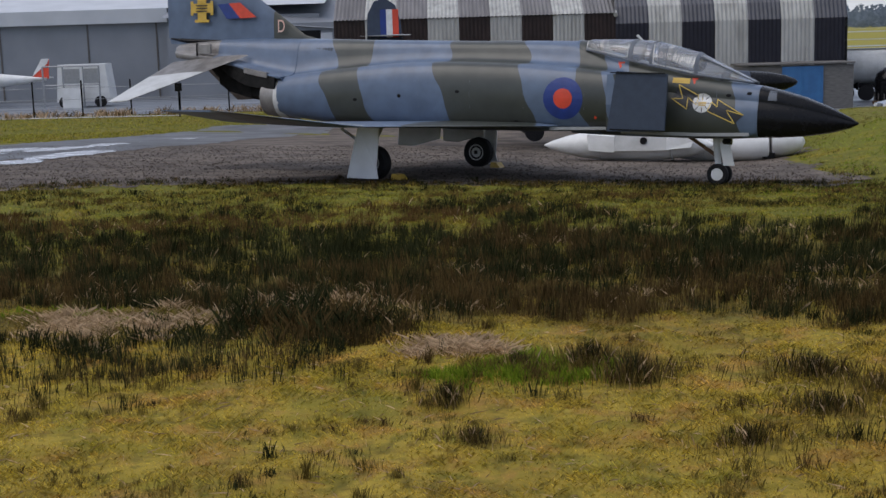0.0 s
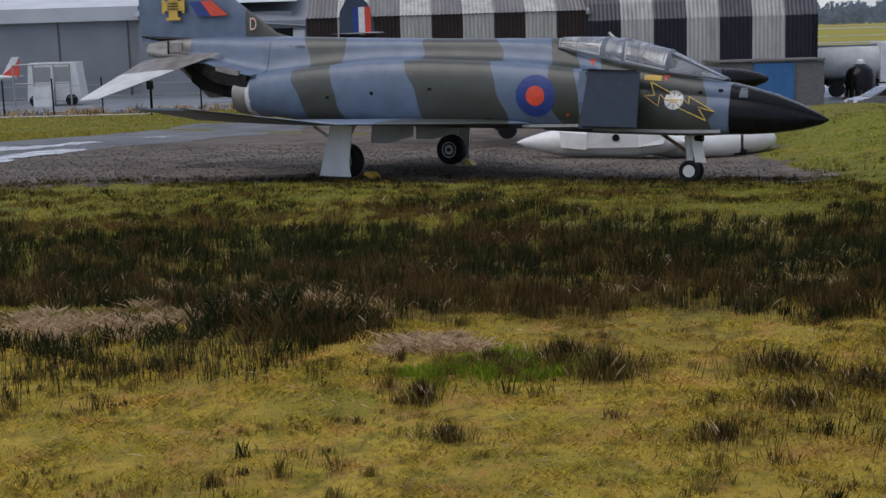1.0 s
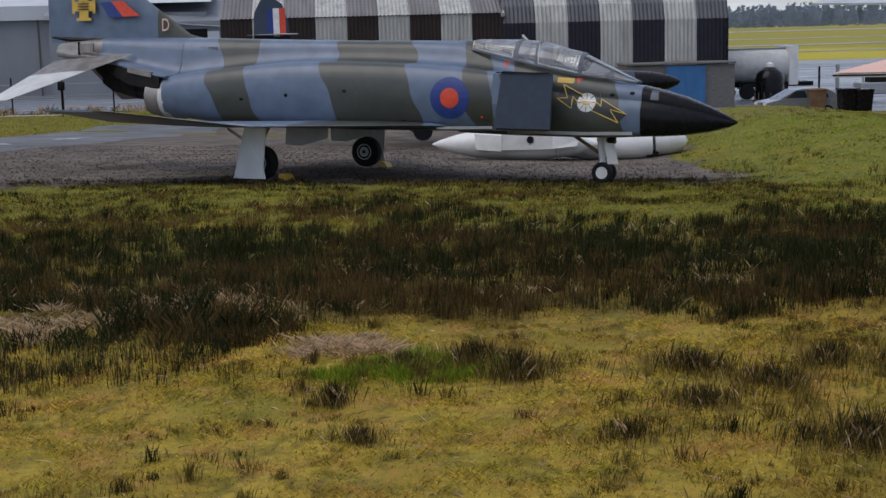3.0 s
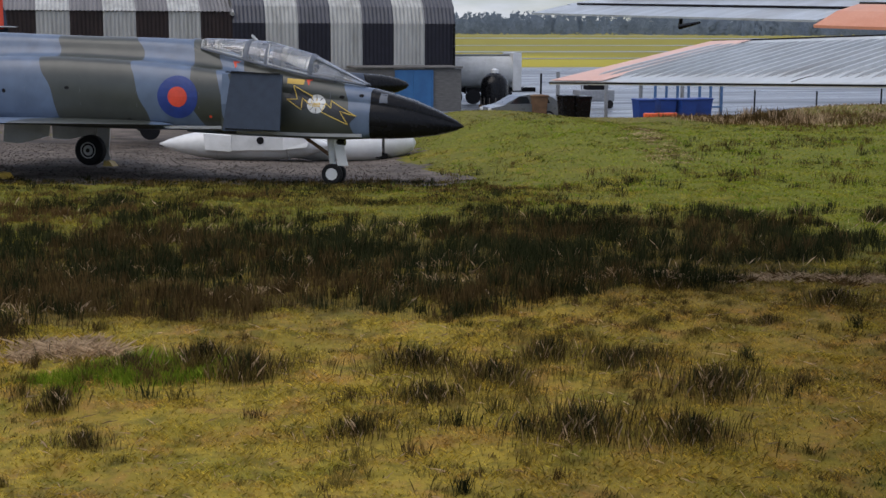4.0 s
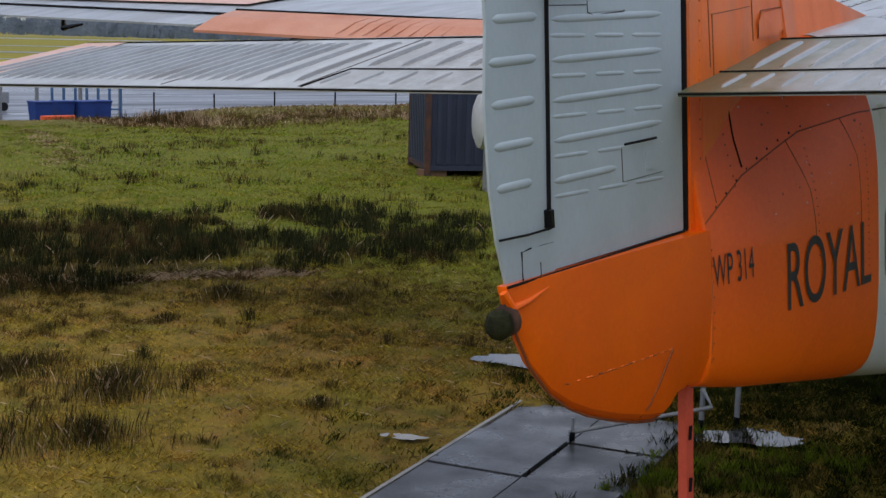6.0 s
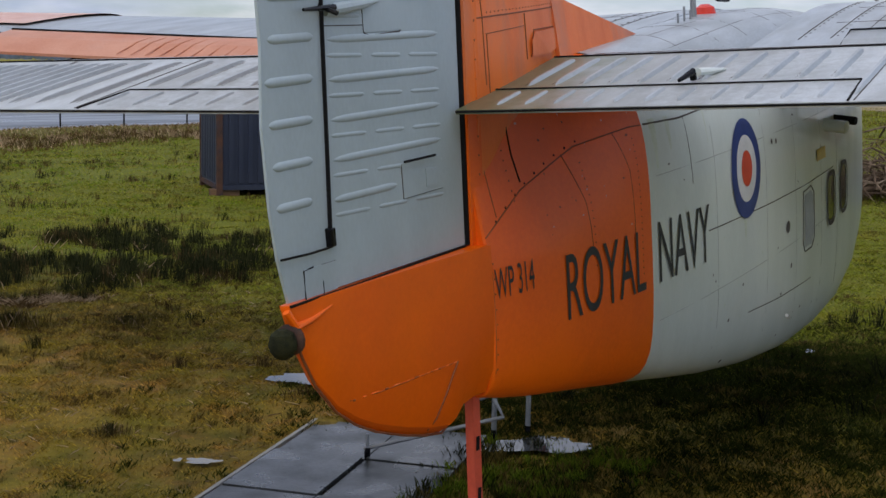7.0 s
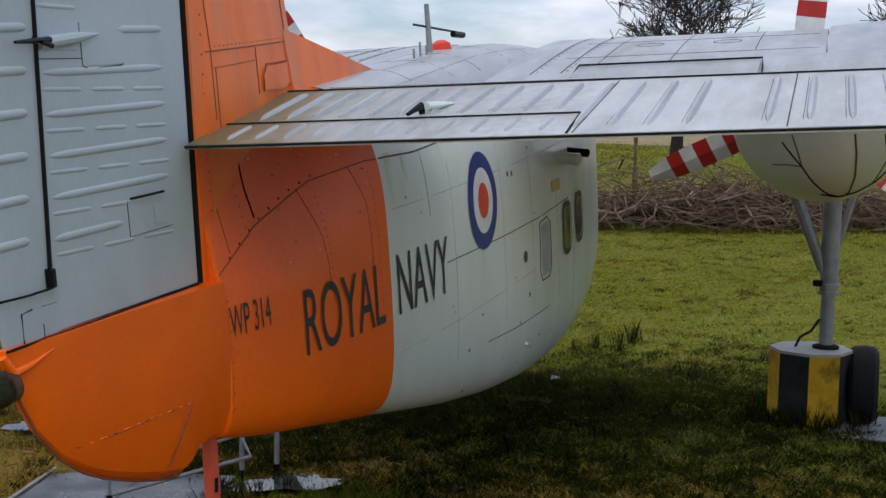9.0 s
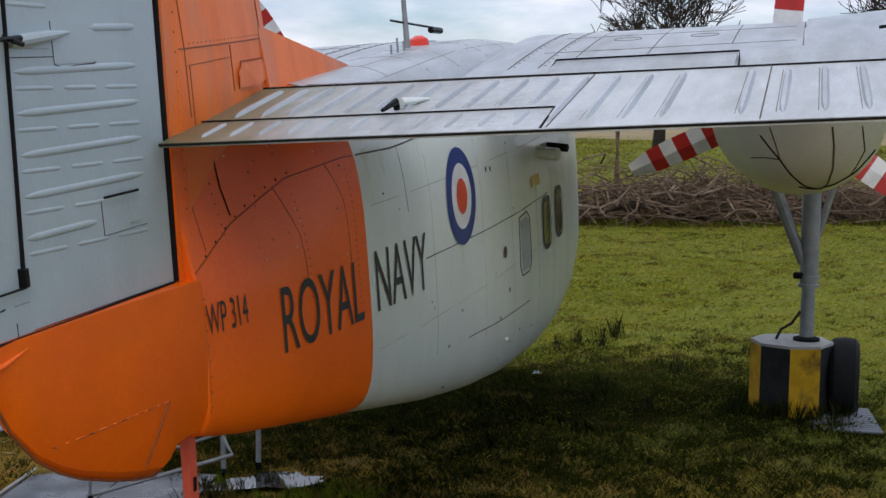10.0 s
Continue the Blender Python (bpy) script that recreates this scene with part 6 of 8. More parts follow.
        for pts, r, mt in (([(-2.49, 2.104), (-2.56, 2.01), (-2.626, 1.924), (-2.70, 1.79), (-2.795, 1.669), (-2.87, 1.63)], .007, "gap"), ([(-2.995, 2.177), (-3.005, 2.027), (-2.996, 1.836), (-2.955, 1.673), (-2.90, 1.62)], .007, "seam"),
                           ([(-2.563, 2.17), (-2.599, 2.05), (-2.626, 1.924)], .005, "seam"), ([(-2.408, 1.904), (-2.523, 1.927), (-2.626, 1.924)], .005, "seam"), ([(-2.75, 1.66), (-2.87, 1.625), (-3.0, 1.66), (-3.15, 1.75), (-3.3, 1.92)], .009, "gap"), ([(-3.2, 2.15), (-3.22, 1.95), (-3.12, 1.73)], .006, "seam")):
            part("nacelle_seam", tube(on_skin(t_nac, [(5.0, -s * (pa[0] + (pb[0] - pa[0]) * q / 6), pa[1] + (pb[1] - pa[1]) * q / 6) for pa, pb in zip(pts, pts[1:]) for q in range(7)], (1, 0, 0), .003, 0.0), r, 6), mt, nac)
        sp = [(10.2, .27), (10.45, .25), (10.65, .18), (10.8, .08), (10.85, .01)]
        part("spinner", loft([[axis_at(x) + Vector((0, r * math.cos(math.tau * i / 20), r * math.sin(math.tau * i / 20))) for i in range(20)] for x, r in sp]), "white", ac, smooth=True)
        for k in range(3):
            a = math.radians(97.5 + 120 * k if s < 0 else 62 + 120 * k)
            d = Vector((0, math.cos(a), math.sin(a)))
            q = Vector((.4, 0, 0)) + .9 * d.cross(Vector((1, 0, 0)))
            q.normalize()
            blade = None
            marks = [(.2, .62, "black"), (.62, .80, "prop_red"), (.80, .96, "rnd_white"), (.96, 1.12, "prop_red"), (1.12, 1.27, "rnd_white"), (1.27, 1.42, "prop_red"), (1.42, 1.65, "chalk")]
            base = axis_at(10.42)
            for a0, a1, mt in marks:
                rings = []
                for r in (a0, (a0 + a1) / 2, a1):
                    wdt = (.10 + .06 * math.sin(min(1, r / 1.4) * math.pi * .75)) * (1 if r < 1.4 else max(.35, 1 - (r - 1.4) * 1.9))
                    c = base + d * r
                    nrm = d.cross(q)
                    rings.append([c + q * wdt, c + nrm * .02, c - q * wdt, c - nrm * .02])
                ob = part("propeller_blade" if blade is None else "blade_band", loft(rings), mt, ac if blade is None else blade, "red and white banded propeller blade" if blade is None else "")
                blade = blade or ob
    return ac


build_transport()


def to_ground(lx, ly, lz):
    return PR_AT @ Vector((lx, ly, lz))

# ---- props and ground furniture round the transport ----
p_top = to_ground(1.74, 0, 1.30)
p_base = Vector((p_top.x + .065, p_top.y - .055, gz(p_top.x, p_top.y)))
post = thing("support_post", Matrix.Translation(p_base), "red painted steel post propping the tail", "post")
d = p_top - p_base
part("bar", loft([[(c[0] * .026 + d.x * k, c[1] * .026 + d.y * k, d.z * k) for c in ((-1, -1), (1, -1), (1, 1), (-1, 1))] for k in (-.01, 1.0)]), "red_oxide", post)
part("foot_plate", box(-.14, .14, -.14, .14, 0, .02), "rust", post)
for k in range(5):
    part("pin_hole", box(-.010 + d.x * (.14 + .18 * k), .010 + d.x * (.14 + .18 * k), -.034 + d.y * (.14 + .18 * k), -.029 + d.y * (.14 + .18 * k), .17 + .26 * k, .24 + .26 * k), "gap", post)

# main leg standing in its painted block
blk = Vector((13.42, 3.42, gz(13.42, 3.42)))
leg = thing("undercarriage_leg", Matrix.Translation(blk), "grey undercarriage leg set in a painted concrete block", "undercarriage")
top = to_ground(8.3, -2.72, 1.55) - blk
LX, LY = .07, -.125
part("strut", tube([(LX, LY, .72), (LX, LY, 1.1), (LX, LY, 1.36)], [.07, .07, .06], 14), "steel", leg, "grey oleo strut", smooth=True)
part("strut_upper", tube([(LX, LY, 1.3), (LX, LY, top.z + .15)], [.088, .098], 14), "steel", leg, smooth=True)
part("side_brace", tube([(LX - .03, LY + .06, 1.50), (LX - .06, LY + .12, 1.68), (LX - .19, LY + .40, 2.45)], [.045, .055, .06], 10), "steel", leg)
part("side_brace", tube([(LX + .05, LY - .06, 1.75), (LX + .12, LY - .20, 2.35)], [.03, .035], 10), "steel", leg)
part("lug", bevel_box(LX - .12, LX - .05, LY + .04, LY + .13, 1.35, 1.41, .012), "gap", leg)
for z in (1.28, 1.36):
    part("clamp", turned([(z - .02, .085), (z - .015, .105), (z + .015, .105), (z + .02, .085)], "z", (LX, LY, 0), 16), "steel", leg)
part("collar", turned([(.73, .13), (.755, .13), (.77, .085)], "z", (LX, LY, 0), 16), "gap", leg)
part("brake_hose", tube([(LX - .04, LY + .06, 1.02), (LX - .08, LY + .13, .90), (LX - .13, LY + .22, .84), (LX - .16, LY + .26, .74)], .014, 6), "rubber", leg)
block = thing("concrete_block", Matrix.Translation(blk) @ pose(0, 0, 0, 0, 0, -9), "worn yellow and black striped eight-sided concrete block", "block")
ring = [(.40 * math.cos(math.tau * (i + .5) / 8), .40 * math.sin(math.tau * (i + .5) / 8)) for i in range(8)]
for i in range(8):
    a, b = ring[i], ring[(i + 1) % 8]
    part("side_face", loft([[(a[0], a[1], z), (b[0], b[1], z), (b[0] * .5, b[1] * .5, z), (a[0] * .5, a[1] * .5, z)] for z in (-.02, .70)]), "block_black" if i % 2 else "block_yellow", block)
part("top_face", loft([[(x * 1.0, y * 1.0, z) for x, y in ring] for z in (.702, .73)]), "dry_concrete", block, "pale bare concrete top")
wh = thing("main_wheel", Matrix.Translation(blk + Vector((.26, -.46, 0))) @ pose(0, 0, 0, 0, 0, 14), "black flat tyre beside the block", "wheel")
part("tyre", turned([(-.13, .22), (-.14, .33), (-.1, .38), (0, .39), (.1, .38), (.14, .33), (.13, .22)], "y", (0, 0, .37), 28), "rubber", wh, smooth=True)
part("rim", turned([(-.12, .02), (-.12, .22), (.12, .22), (.12, .02)], "y", (0, 0, .37), 24), "steel", wh)
# ribbed metal track under the wheel
mat_ = thing("track_mat", Matrix.Translation(blk + Vector((-.15, -.55, .015))) @ pose(0, 0, 0, 0, 0, 20), "ribbed metal ground mat under the wheel", "mat")
for k in range(12):
    part("rib", bevel_box(-.5 + .085 * k, -.44 + .085 * k, -.32, .32, 0, .025, .008, 1), "grey_shed", mat_)

# wet slab path under the tail
path = tagged(new("slab_path"), "wet grey concrete slab path with mossy joints", "path", kind="structure")
A, U_, V_ = Vector((7.93, 8.04, 0)), Vector((-.910, -.414, 0)), Vector((.414, -.910, 0))
for i in range(7):
    for j in range(2):
        l0, l1 = i * .98 + .012, (i + 1) * .98 - .012
        w0, w1 = j * .74 + .01, (j + 1) * .74 - .01
        q = [A + U_ * l0 + V_ * w0, A + U_ * l1 + V_ * w0, A + U_ * l1 + V_ * w1, A + U_ * l0 + V_ * w1]
        z = .035 + .008 * ((i * 3 + j * 5) % 4)
        part("slab", loft([[(p.x, p.y, h) for p in q] for h in (-.1, z)]), "concrete", path)
part("edging", loft([[(p.x, p.y, h) for p in (A - V_ * .05, A + U_ * 6.9 - V_ * .05, A + U_ * 6.9 - V_ * .018, A - V_ * .018)] for h in (-.1, .045)]), "dry_concrete", path)


PUDDLES = []


def puddle(x, y, rx, ry, turn, seed, label="shallow puddle reflecting the sky", mat="water"):
    rnd = random.Random(seed)
    PUDDLES.append((x, y, rx, ry, turn))
    n = 56
    p1, p2 = rnd.uniform(0, 6), rnd.uniform(0, 6)
    pts = []
    for i in range(n):
        a = math.tau * i / n
        r = 1 + .17 * math.sin(3 * a + seed) + .10 * math.sin(5 * a + p1) + .07 * math.sin(9 * a + p2) + rnd.uniform(-.04, .04)
        u, w = rx * r * math.cos(a), ry * r * math.sin(a)
        px_, py_ = x + u * math.cos(turn) - w * math.sin(turn), y + u * math.sin(turn) + w * math.cos(turn)
        pts.append((px_, py_))
    zc = sum(gz(*p) for p in pts) / n + .034
    tagged(part("puddle", ([(px_, py_, zc) for px_, py_ in pts], [tuple(range(n))]), mat), label, "puddle", kind="structure")


def wet_patch(x, y, rx, ry, turn, seed):
    """A film of standing water with a ragged, broken outline on the tarmac."""
    nu, nw = int(2.4 * rx / .12), int(2.4 * ry / .12)
    v = []
    for i in range(nu + 1):
        for j in range(nw + 1):
            a, b = (2 * i / nu - 1) * 1.2, (2 * j / nw - 1) * 1.2
            px_, py_ = x + a * rx * math.cos(turn) - b * ry * math.sin(turn), y + a * rx * math.sin(turn) + b * ry * math.cos(turn)
            v.append((px_, py_, gz(px_, py_) + .03))
    f = []
    for i in range(nu):
        for j in range(nw):
            a, b = (2 * (i + .5) / nu - 1) * 1.2, (2 * (j + .5) / nw - 1) * 1.2
            px_, py_, _ = v[i * (nw + 1) + j]
            if 1 - a * a - b * b + .9 * noise.noise((px_ * .9, py_ * .45, seed)) + .5 * noise.noise((px_ * 2.6, py_ * 1.0, seed + 3)) > .45:
                f.append((i * (nw + 1) + j, (i + 1) * (nw + 1) + j, (i + 1) * (nw + 1) + j + 1, i * (nw + 1) + j + 1))
    used = sorted({i for q in f for i in q})
    at = {i: j for j, i in enumerate(used)}
    tagged(part("puddle", ([v[i] for i in used], [tuple(at[i] for i in q) for q in f]), "pale_water"), "puddle on the tarmac, coloured pale as if mirroring bright sky", "puddle", kind="structure")


puddle(6.48, 7.84, .13, .075, -.92, 1)
puddle(6.37, 7.99, .05, .03, .4, 2)
puddle(8.90, 9.16, .40, .24, -1.2, 3)
puddle(8.62, 6.27, .46, .22, -.74, 4)
puddle(13.75, 2.95, .22, .12, .3, 5)
puddle(13.6, 6.3, .12, .05, .3, 6)
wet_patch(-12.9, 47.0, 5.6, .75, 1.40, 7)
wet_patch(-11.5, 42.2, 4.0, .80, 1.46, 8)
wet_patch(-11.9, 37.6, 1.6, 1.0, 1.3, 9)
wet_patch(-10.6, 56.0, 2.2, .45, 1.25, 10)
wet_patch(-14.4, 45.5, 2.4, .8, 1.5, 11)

# low pipe railing beside the slabs
rail = thing("pipe_railing", Matrix.Translation((7.41, 6.99, 0)), "low galvanised pipe railing on short posts", "railing")
rp = [(0, 0, 0), (1.10, -.37, .0), (1.40, -.49, .0)]
for k, (x, y, z) in enumerate(rp):
    part("railing_post", tube([(x, y, -.02), (x, y, .22 if k == 0 else .72)], .014 if k == 0 else .022, 8), "steel", rail)
    part("post_foot", tube([(x, y, -.02), (x, y, .11)], .024, 8), "black", rail)
part("top_rail", tube([(.75, -.2, .60), (1.10, -.37, .62), (1.40, -.49, .64)], .016, 8), "steel", rail)
part("slanted_rail", tube([(-.02, .02, .10), (.9, -.62, .30), (1.10, -.37, .36)], .017, 8), "steel", rail)
part("mid_rail", tube([(.2, -.1, .30), (1.10, -.37, .40)], .014, 8), "steel", rail)

# ---- shipping container and trailer tank beyond the tail ----
cc = Vector((19.7, 23.4, gz(19.7, 23.4)))
cont = thing("shipping_container", Matrix.Translation(cc) @ pose(0, 0, 0, 0, 0, 0), "dark blue shipping container with rusty corner posts", "container")
c_u, c_v = Vector((.863, -.504, 0)), Vector((.504, .863, 0))
HC = 2.5


def cbox(u0, u1, v0, v1, z0, z1):
    v, f = box(u0, u1, v0, v1, z0, z1)
    return [tuple(c_u * p[0] + c_v * p[1] + Vector((0, 0, p[2]))) for p in v], f


part("body", cbox(.03, 6.0, .03, 2.4, .14, HC), "container", cont, "dark blue ribbed steel side")
for k in range(26):
    part("side_rib", cbox(.25 + .22 * k, .36 + .22 * k, -.005, .03, .28, HC - .12), "container", cont)
for k in range(9):
    part("end_rib", cbox(-.01, .03, .2 + .24 * k, .32 + .24 * k, .28, HC - .12), "container", cont)
part("end_sheet", cbox(.015, .03, .06, 2.36, .2, HC - .05), "container", cont)
for u, v in ((0, 0), (0, 2.3), (5.9, 0)):
    part("corner_post", cbox(u - .02, u + .11, v - .02, v + .12, .0, HC + .02), "rust", cont)
for z in (.13, HC - .06):
    part("rail", cbox(-.015, 6.02, -.015, .06, z, z + .1), "container", cont)
    part("end_rail", cbox(-.015, .06, 0, 2.4, z, z + .1), "rust", cont)
part("foot_block", cbox(-.15, .5, .05, .3, -.02, .14), "wood", cont)
part("notice", cbox(1.35, 1.75, -.03, -.02, 1.25, 1.85), "rnd_white", cont, "blank white notice")
tk = Vector((18.6, 20.45, gz(18.6, 20.45) + .63))
bowser = thing("round_tank", Matrix.Translation(tk) @ pose(0, 0, 0, 0, 0, -30) @ Matrix.Scale(.7, 4), "white cylindrical tank raised on legs beside the container", "tank")
part("shell", turned([(-.12, .1), (-.1, .55), (0, .78), (.35, .86), (2.5, .86), (2.8, .6)], "x", (0, 0, 1.15), 28), "gear_white", bowser, smooth=True)
for x in (.4, 2.2):
    part("cradle", box(x - .1, x + .1, -.6, .6, -.92, .5), "steel", bowser)

# ---- brush pile, far fence and the bare tree ----
rnd = random.Random(5)
bv, bf = [], []
for k in range(2300):
    u = rnd.gauss(0, 1)
    along = rnd.uniform(-3.2, 9.5)
    c = Vector((33.0 + along * .55 + rnd.gauss(0, .7), 12.2 - along * .62 + rnd.gauss(0, .6), 0))
    h = .1 + abs(rnd.gauss(0, .55)) * (1 - .05 * abs(along - 2))
    L_ = rnd.uniform(.5, 2.6)
    yaw = rnd.uniform(0, math.tau)
    lift = rnd.gauss(0, .28)
    dv = Vector((math.cos(yaw) * math.cos(lift), math.sin(yaw) * math.cos(lift), math.sin(lift)))
    bend = Vector((rnd.gauss(0, .16), rnd.gauss(0, .16), rnd.gauss(.03, .13)))
    r0 = rnd.choice((.006, .008, .010, .014, .018, .03))
    p0 = c + Vector((0, 0, max(.05, h)))
    v, f = tube([p0 - dv * L_ / 2, p0 - dv * L_ * .22 + bend * L_ * .7, p0 + dv * L_ * .15 + bend * L_ * .8, p0 + dv * L_ / 2], [r0, r0 * .9, r0 * .7, r0 * .3], 5)
    n0 = len(bv)
    bv += v
    bf += [tuple(i + n0 for i in q) for q in f]
tagged(part("brush_pile", (bv, bf), "dead_wood"), "heap of cut dead branches on the grass", "brush pile", kind="stuff")
log = thing("cut_branch", Matrix.Translation((31.6, 12.6, .5)), "long pale cut branch lying on the heap", "branch")
part("stem", tube([(-.9, .7, -.25), (0, .1, .0), (.9, -.5, -.05), (1.7, -1.1, .45), (2.3, -1.5, .65)], [.07, .08, .075, .06, .03], 9), "dead_wood", log)
part("side_shoot", tube([(.9, -.5, 0), (1.3, -.6, .5), (1.5, -.9, .9)], [.05, .04, .02], 7), "dead_wood", log)


for k, (bx, by, bz, yaw, sc) in enumerate(((30.6, 13.4, .42, -40, 1.0), (32.6, 11.6, .72, -62, .8), (34.1, 10.9, .6, -25, .9), (35.6, 9.3, .66, -75, .8), (33.4, 12.0, .95, 20, .7), (36.4, 8.6, .5, -50, 1.0))):
    lg = thing("cut_branch", Matrix.Translation((bx, by, bz)) @ pose(0, 0, 0, 0, 0, yaw) @ Matrix.Scale(sc, 4), "crooked pale cut branch lying in the heap", "branch")
    part("stem", tube([(-1.5, .1, -.2), (-.8, -.12, .02), (-.1, .1, .12), (.6, -.05, .02), (1.3, .2, .18), (1.9, .12, .4)], [.05, .055, .05, .045, .035, .015], 8), "pale_branch", lg)
    part("side_shoot", tube([(.6, -.05, .02), (1.0, -.3, .25), (1.2, -.5, .6)], [.035, .03, .012], 6), "pale_branch", lg)
    part("side_shoot", tube([(-.1, .1, .12), (.2, .4, .3), (.6, .55, .38)], [.03, .025, .01], 6), "pale_branch", lg)


def branch_tree(name, base, height, seed, label, spread=.62, levels=5):
    r = random.Random(seed)
    tree = thing(name, Matrix.Translation(base), label, "tree")
    tv, tf, cv, cf = [], [], [], []

    def grow(p, way, length, rad, level):
        pts, rads = [p], [rad]
        q, w = p, way
        for k in range(4):
            w = (w + Vector((r.gauss(0, .13), r.gauss(0, .13), r.gauss(.03, .08)))).normalized()
            q = q + w * length / 4
            pts.append(q)
            rads.append(rad * (1 - .14 * (k + 1)))
        v, f = tube(pts, [max(q_, .017) for q_ in rads], 6 if level < 3 else 3)
        tgt = (tv, tf) if level < 2 else (cv, cf)
        n0 = len(tgt[0])
        tgt[0].extend(v)
        tgt[1].extend(tuple(i + n0 for i in x) for x in f)
        if level < levels:
            for k in range(4 if level else 6):
                j = r.choice((2, 3, 4)) if k else 4
                side = Vector((r.gauss(0, 1), r.gauss(0, 1), r.gauss(.15, .5))).normalized()
                grow(pts[j], (w + side * spread * 1.25).normalized(), length * r.uniform(.6, .82), rads[j] * r.uniform(.62, .82), level + 1)

    grow(Vector((0, 0, -.05)), Vector((0, 0, 1)), height * .26, height * .026, 0)
    part("trunk", (tv, tf), "bark", tree)
    part("crown", (cv, cf), "bark", tree, "leafless twigs", kind="stuff")
    return tree


branch_tree("bare_tree", (60.0, 22.3, 0), 15.0, 11, "leafless winter tree standing in the field")
branch_tree("bare_tree", (68.5, 11.6, 0), 15.0, 4, "leafless winter tree beside the field")
sap = thing("sapling", Matrix.Translation((33.5, 13.5, 0)), "thin leafless sapling rising from the brush", "sapling")
for a, b in ((.0, .25), (.25, -.2), (-.15, .5)):
    part("stem", tube([(a, 0, 0), (a + b * .3, .1, 1.2), (a + b, .15, 2.6)], [.05, .04, .02], 6), "dead_wood", sap)

ff = thing("paling_fence", Matrix.Translation((0, 0, 0)), "pale wooden paling fence across the field", "fence")
for k in range(120):
    x, y = 128 + k * .34, 62 - k * .66
    part("paling", box(x - .07, x + .07, y - .03, y + .03, 0, 1.5), "dry_concrete", ff)
sheet("dry_field", 70, 230, -30, 80, 2.0, .05, "dry_grass_field", "straw-coloured winter field", "field", lambda x, y: x + .3 * y > 108 + 2 * noise.noise((x * .1, y * .1, 0)))

# ---- airfield buildings ----
hang = thing("striped_hangar", Matrix.Translation((0, 72, -1.25)), "hangar clad in dark and white striped sheeting", "building")
EAVE_L, EAVE_R = 5.15, 4.6


def stripes(x0, x1, n, eave, dark, slope, first_dark=True, name="wall_sheet"):
    w = (x1 - x0) / n
    for k in range(n):
        a, b = x0 + k * w, x0 + (k + 1) * w
        is_dark = (k % 2 == 0) == first_dark
        nr = 8
        vs, fs = [], []
        for i in range(nr * 2 + 1):
            x = a + (b - a) * i / (nr * 2)
            dy = -.04 if i % 2 else 0
            vs += [(x, dy, 0), (x, dy, eave)]
        for i in range(nr * 2):
            fs.append((2 * i, 2 * i + 2, 2 * i + 3, 2 * i + 1))
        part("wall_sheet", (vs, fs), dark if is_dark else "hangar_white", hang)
        vs, fs = [], []
        for i in range(nr * 2 + 1):
            x = a + (b - a) * i / (nr * 2)
            up = .05 if i % 2 else 0
            for t in range(7):
                q = t / 6 * math.pi / 2
                if dark == "hangar_brown":
                    vs.append((x, t / 6 * 9 - .1, eave + t / 6 * slope + .35 * math.sin(2 * q) + up))
                else:
                    vs.append((x, 9 * (1 - math.cos(q)) - up, eave + slope * math.sin(q)))
        for i in range(nr * 2):
            for t in range(6):
                fs.append((7 * i + t, 7 * i + 7 + t, 7 * i + 8 + t, 7 * i + 1 + t))
        part("roof_sheet", (vs, fs), ("hangar_roof" if dark == "hangar_brown" else "hangar_navy_sky") if is_dark else "hangar_white", hang)


stripes(-5.5, 9.2, 9, EAVE_L, "hangar_brown", 3.6)
stripes(9.2, 21.3, 7, EAVE_R, "hangar_navy", 3.4, True)
part("verge", tube([(9.2, -.12, EAVE_L - .1), (9.2, 9, EAVE_L + 3.6)], .12, 6), "hangar_white", hang)
part("gable_wall", ([(21.3, 0, 0), (21.3, 18, 0), (21.3, 18, EAVE_R), (21.3, 9, EAVE_R + 3.4), (21.3, 0, EAVE_R)], [(0, 1, 2, 3, 4)]), "hangar_navy", hang)
part("gable_wall", ([(-5.5, 0, 0), (-5.5, 18, 0), (-5.5, 18, EAVE_L), (-5.5, 9, EAVE_L + 3.6), (-5.5, 0, EAVE_L)], [(0, 1, 2, 3, 4)]), "hangar_brown", hang)
part("back_wall", ([(-5.5, 18, 0), (21.3, 18, 0), (21.3, 18, EAVE_R), (-5.5, 18, EAVE_L)], [(0, 1, 2, 3)]), "hangar_brown", hang)
part("back_roof", ([(-5.5, 18, EAVE_L), (21.3, 18, EAVE_R), (21.3, 9, EAVE_R + 3.4), (-5.5, 9, EAVE_L + 3.6)], [(0, 1, 2, 3)]), "hangar_roof", hang)
part("downpipe", tube([(21.2, -.08, 0), (21.2, -.08, EAVE_R)], .06, 6), "black", hang)
lean = thing("lean_to", Matrix.Translation((0, 69.5, -1.25)), "low timber-topped store against the hangar", "shed")
part("front_wall", box(14.2, 20.9, 0, .12, 0, 2.25), "grey_board", lean)
part("roof_board", bevel_box(15.2, 20.95, -.15, 2.4, 2.28, 2.38, .02), "grey_board", lean)
part("blue_door", box(17.3, 19.3, -.06, -.005, .2, 2.2), "blue_panel", lean, "blue painted boarded door")
for x in (17.3, 18.3, 19.3):
    part("door_batten", box(x - .04, x + .04, -.09, -.062, .2, 2.2), "blue_panel", lean)

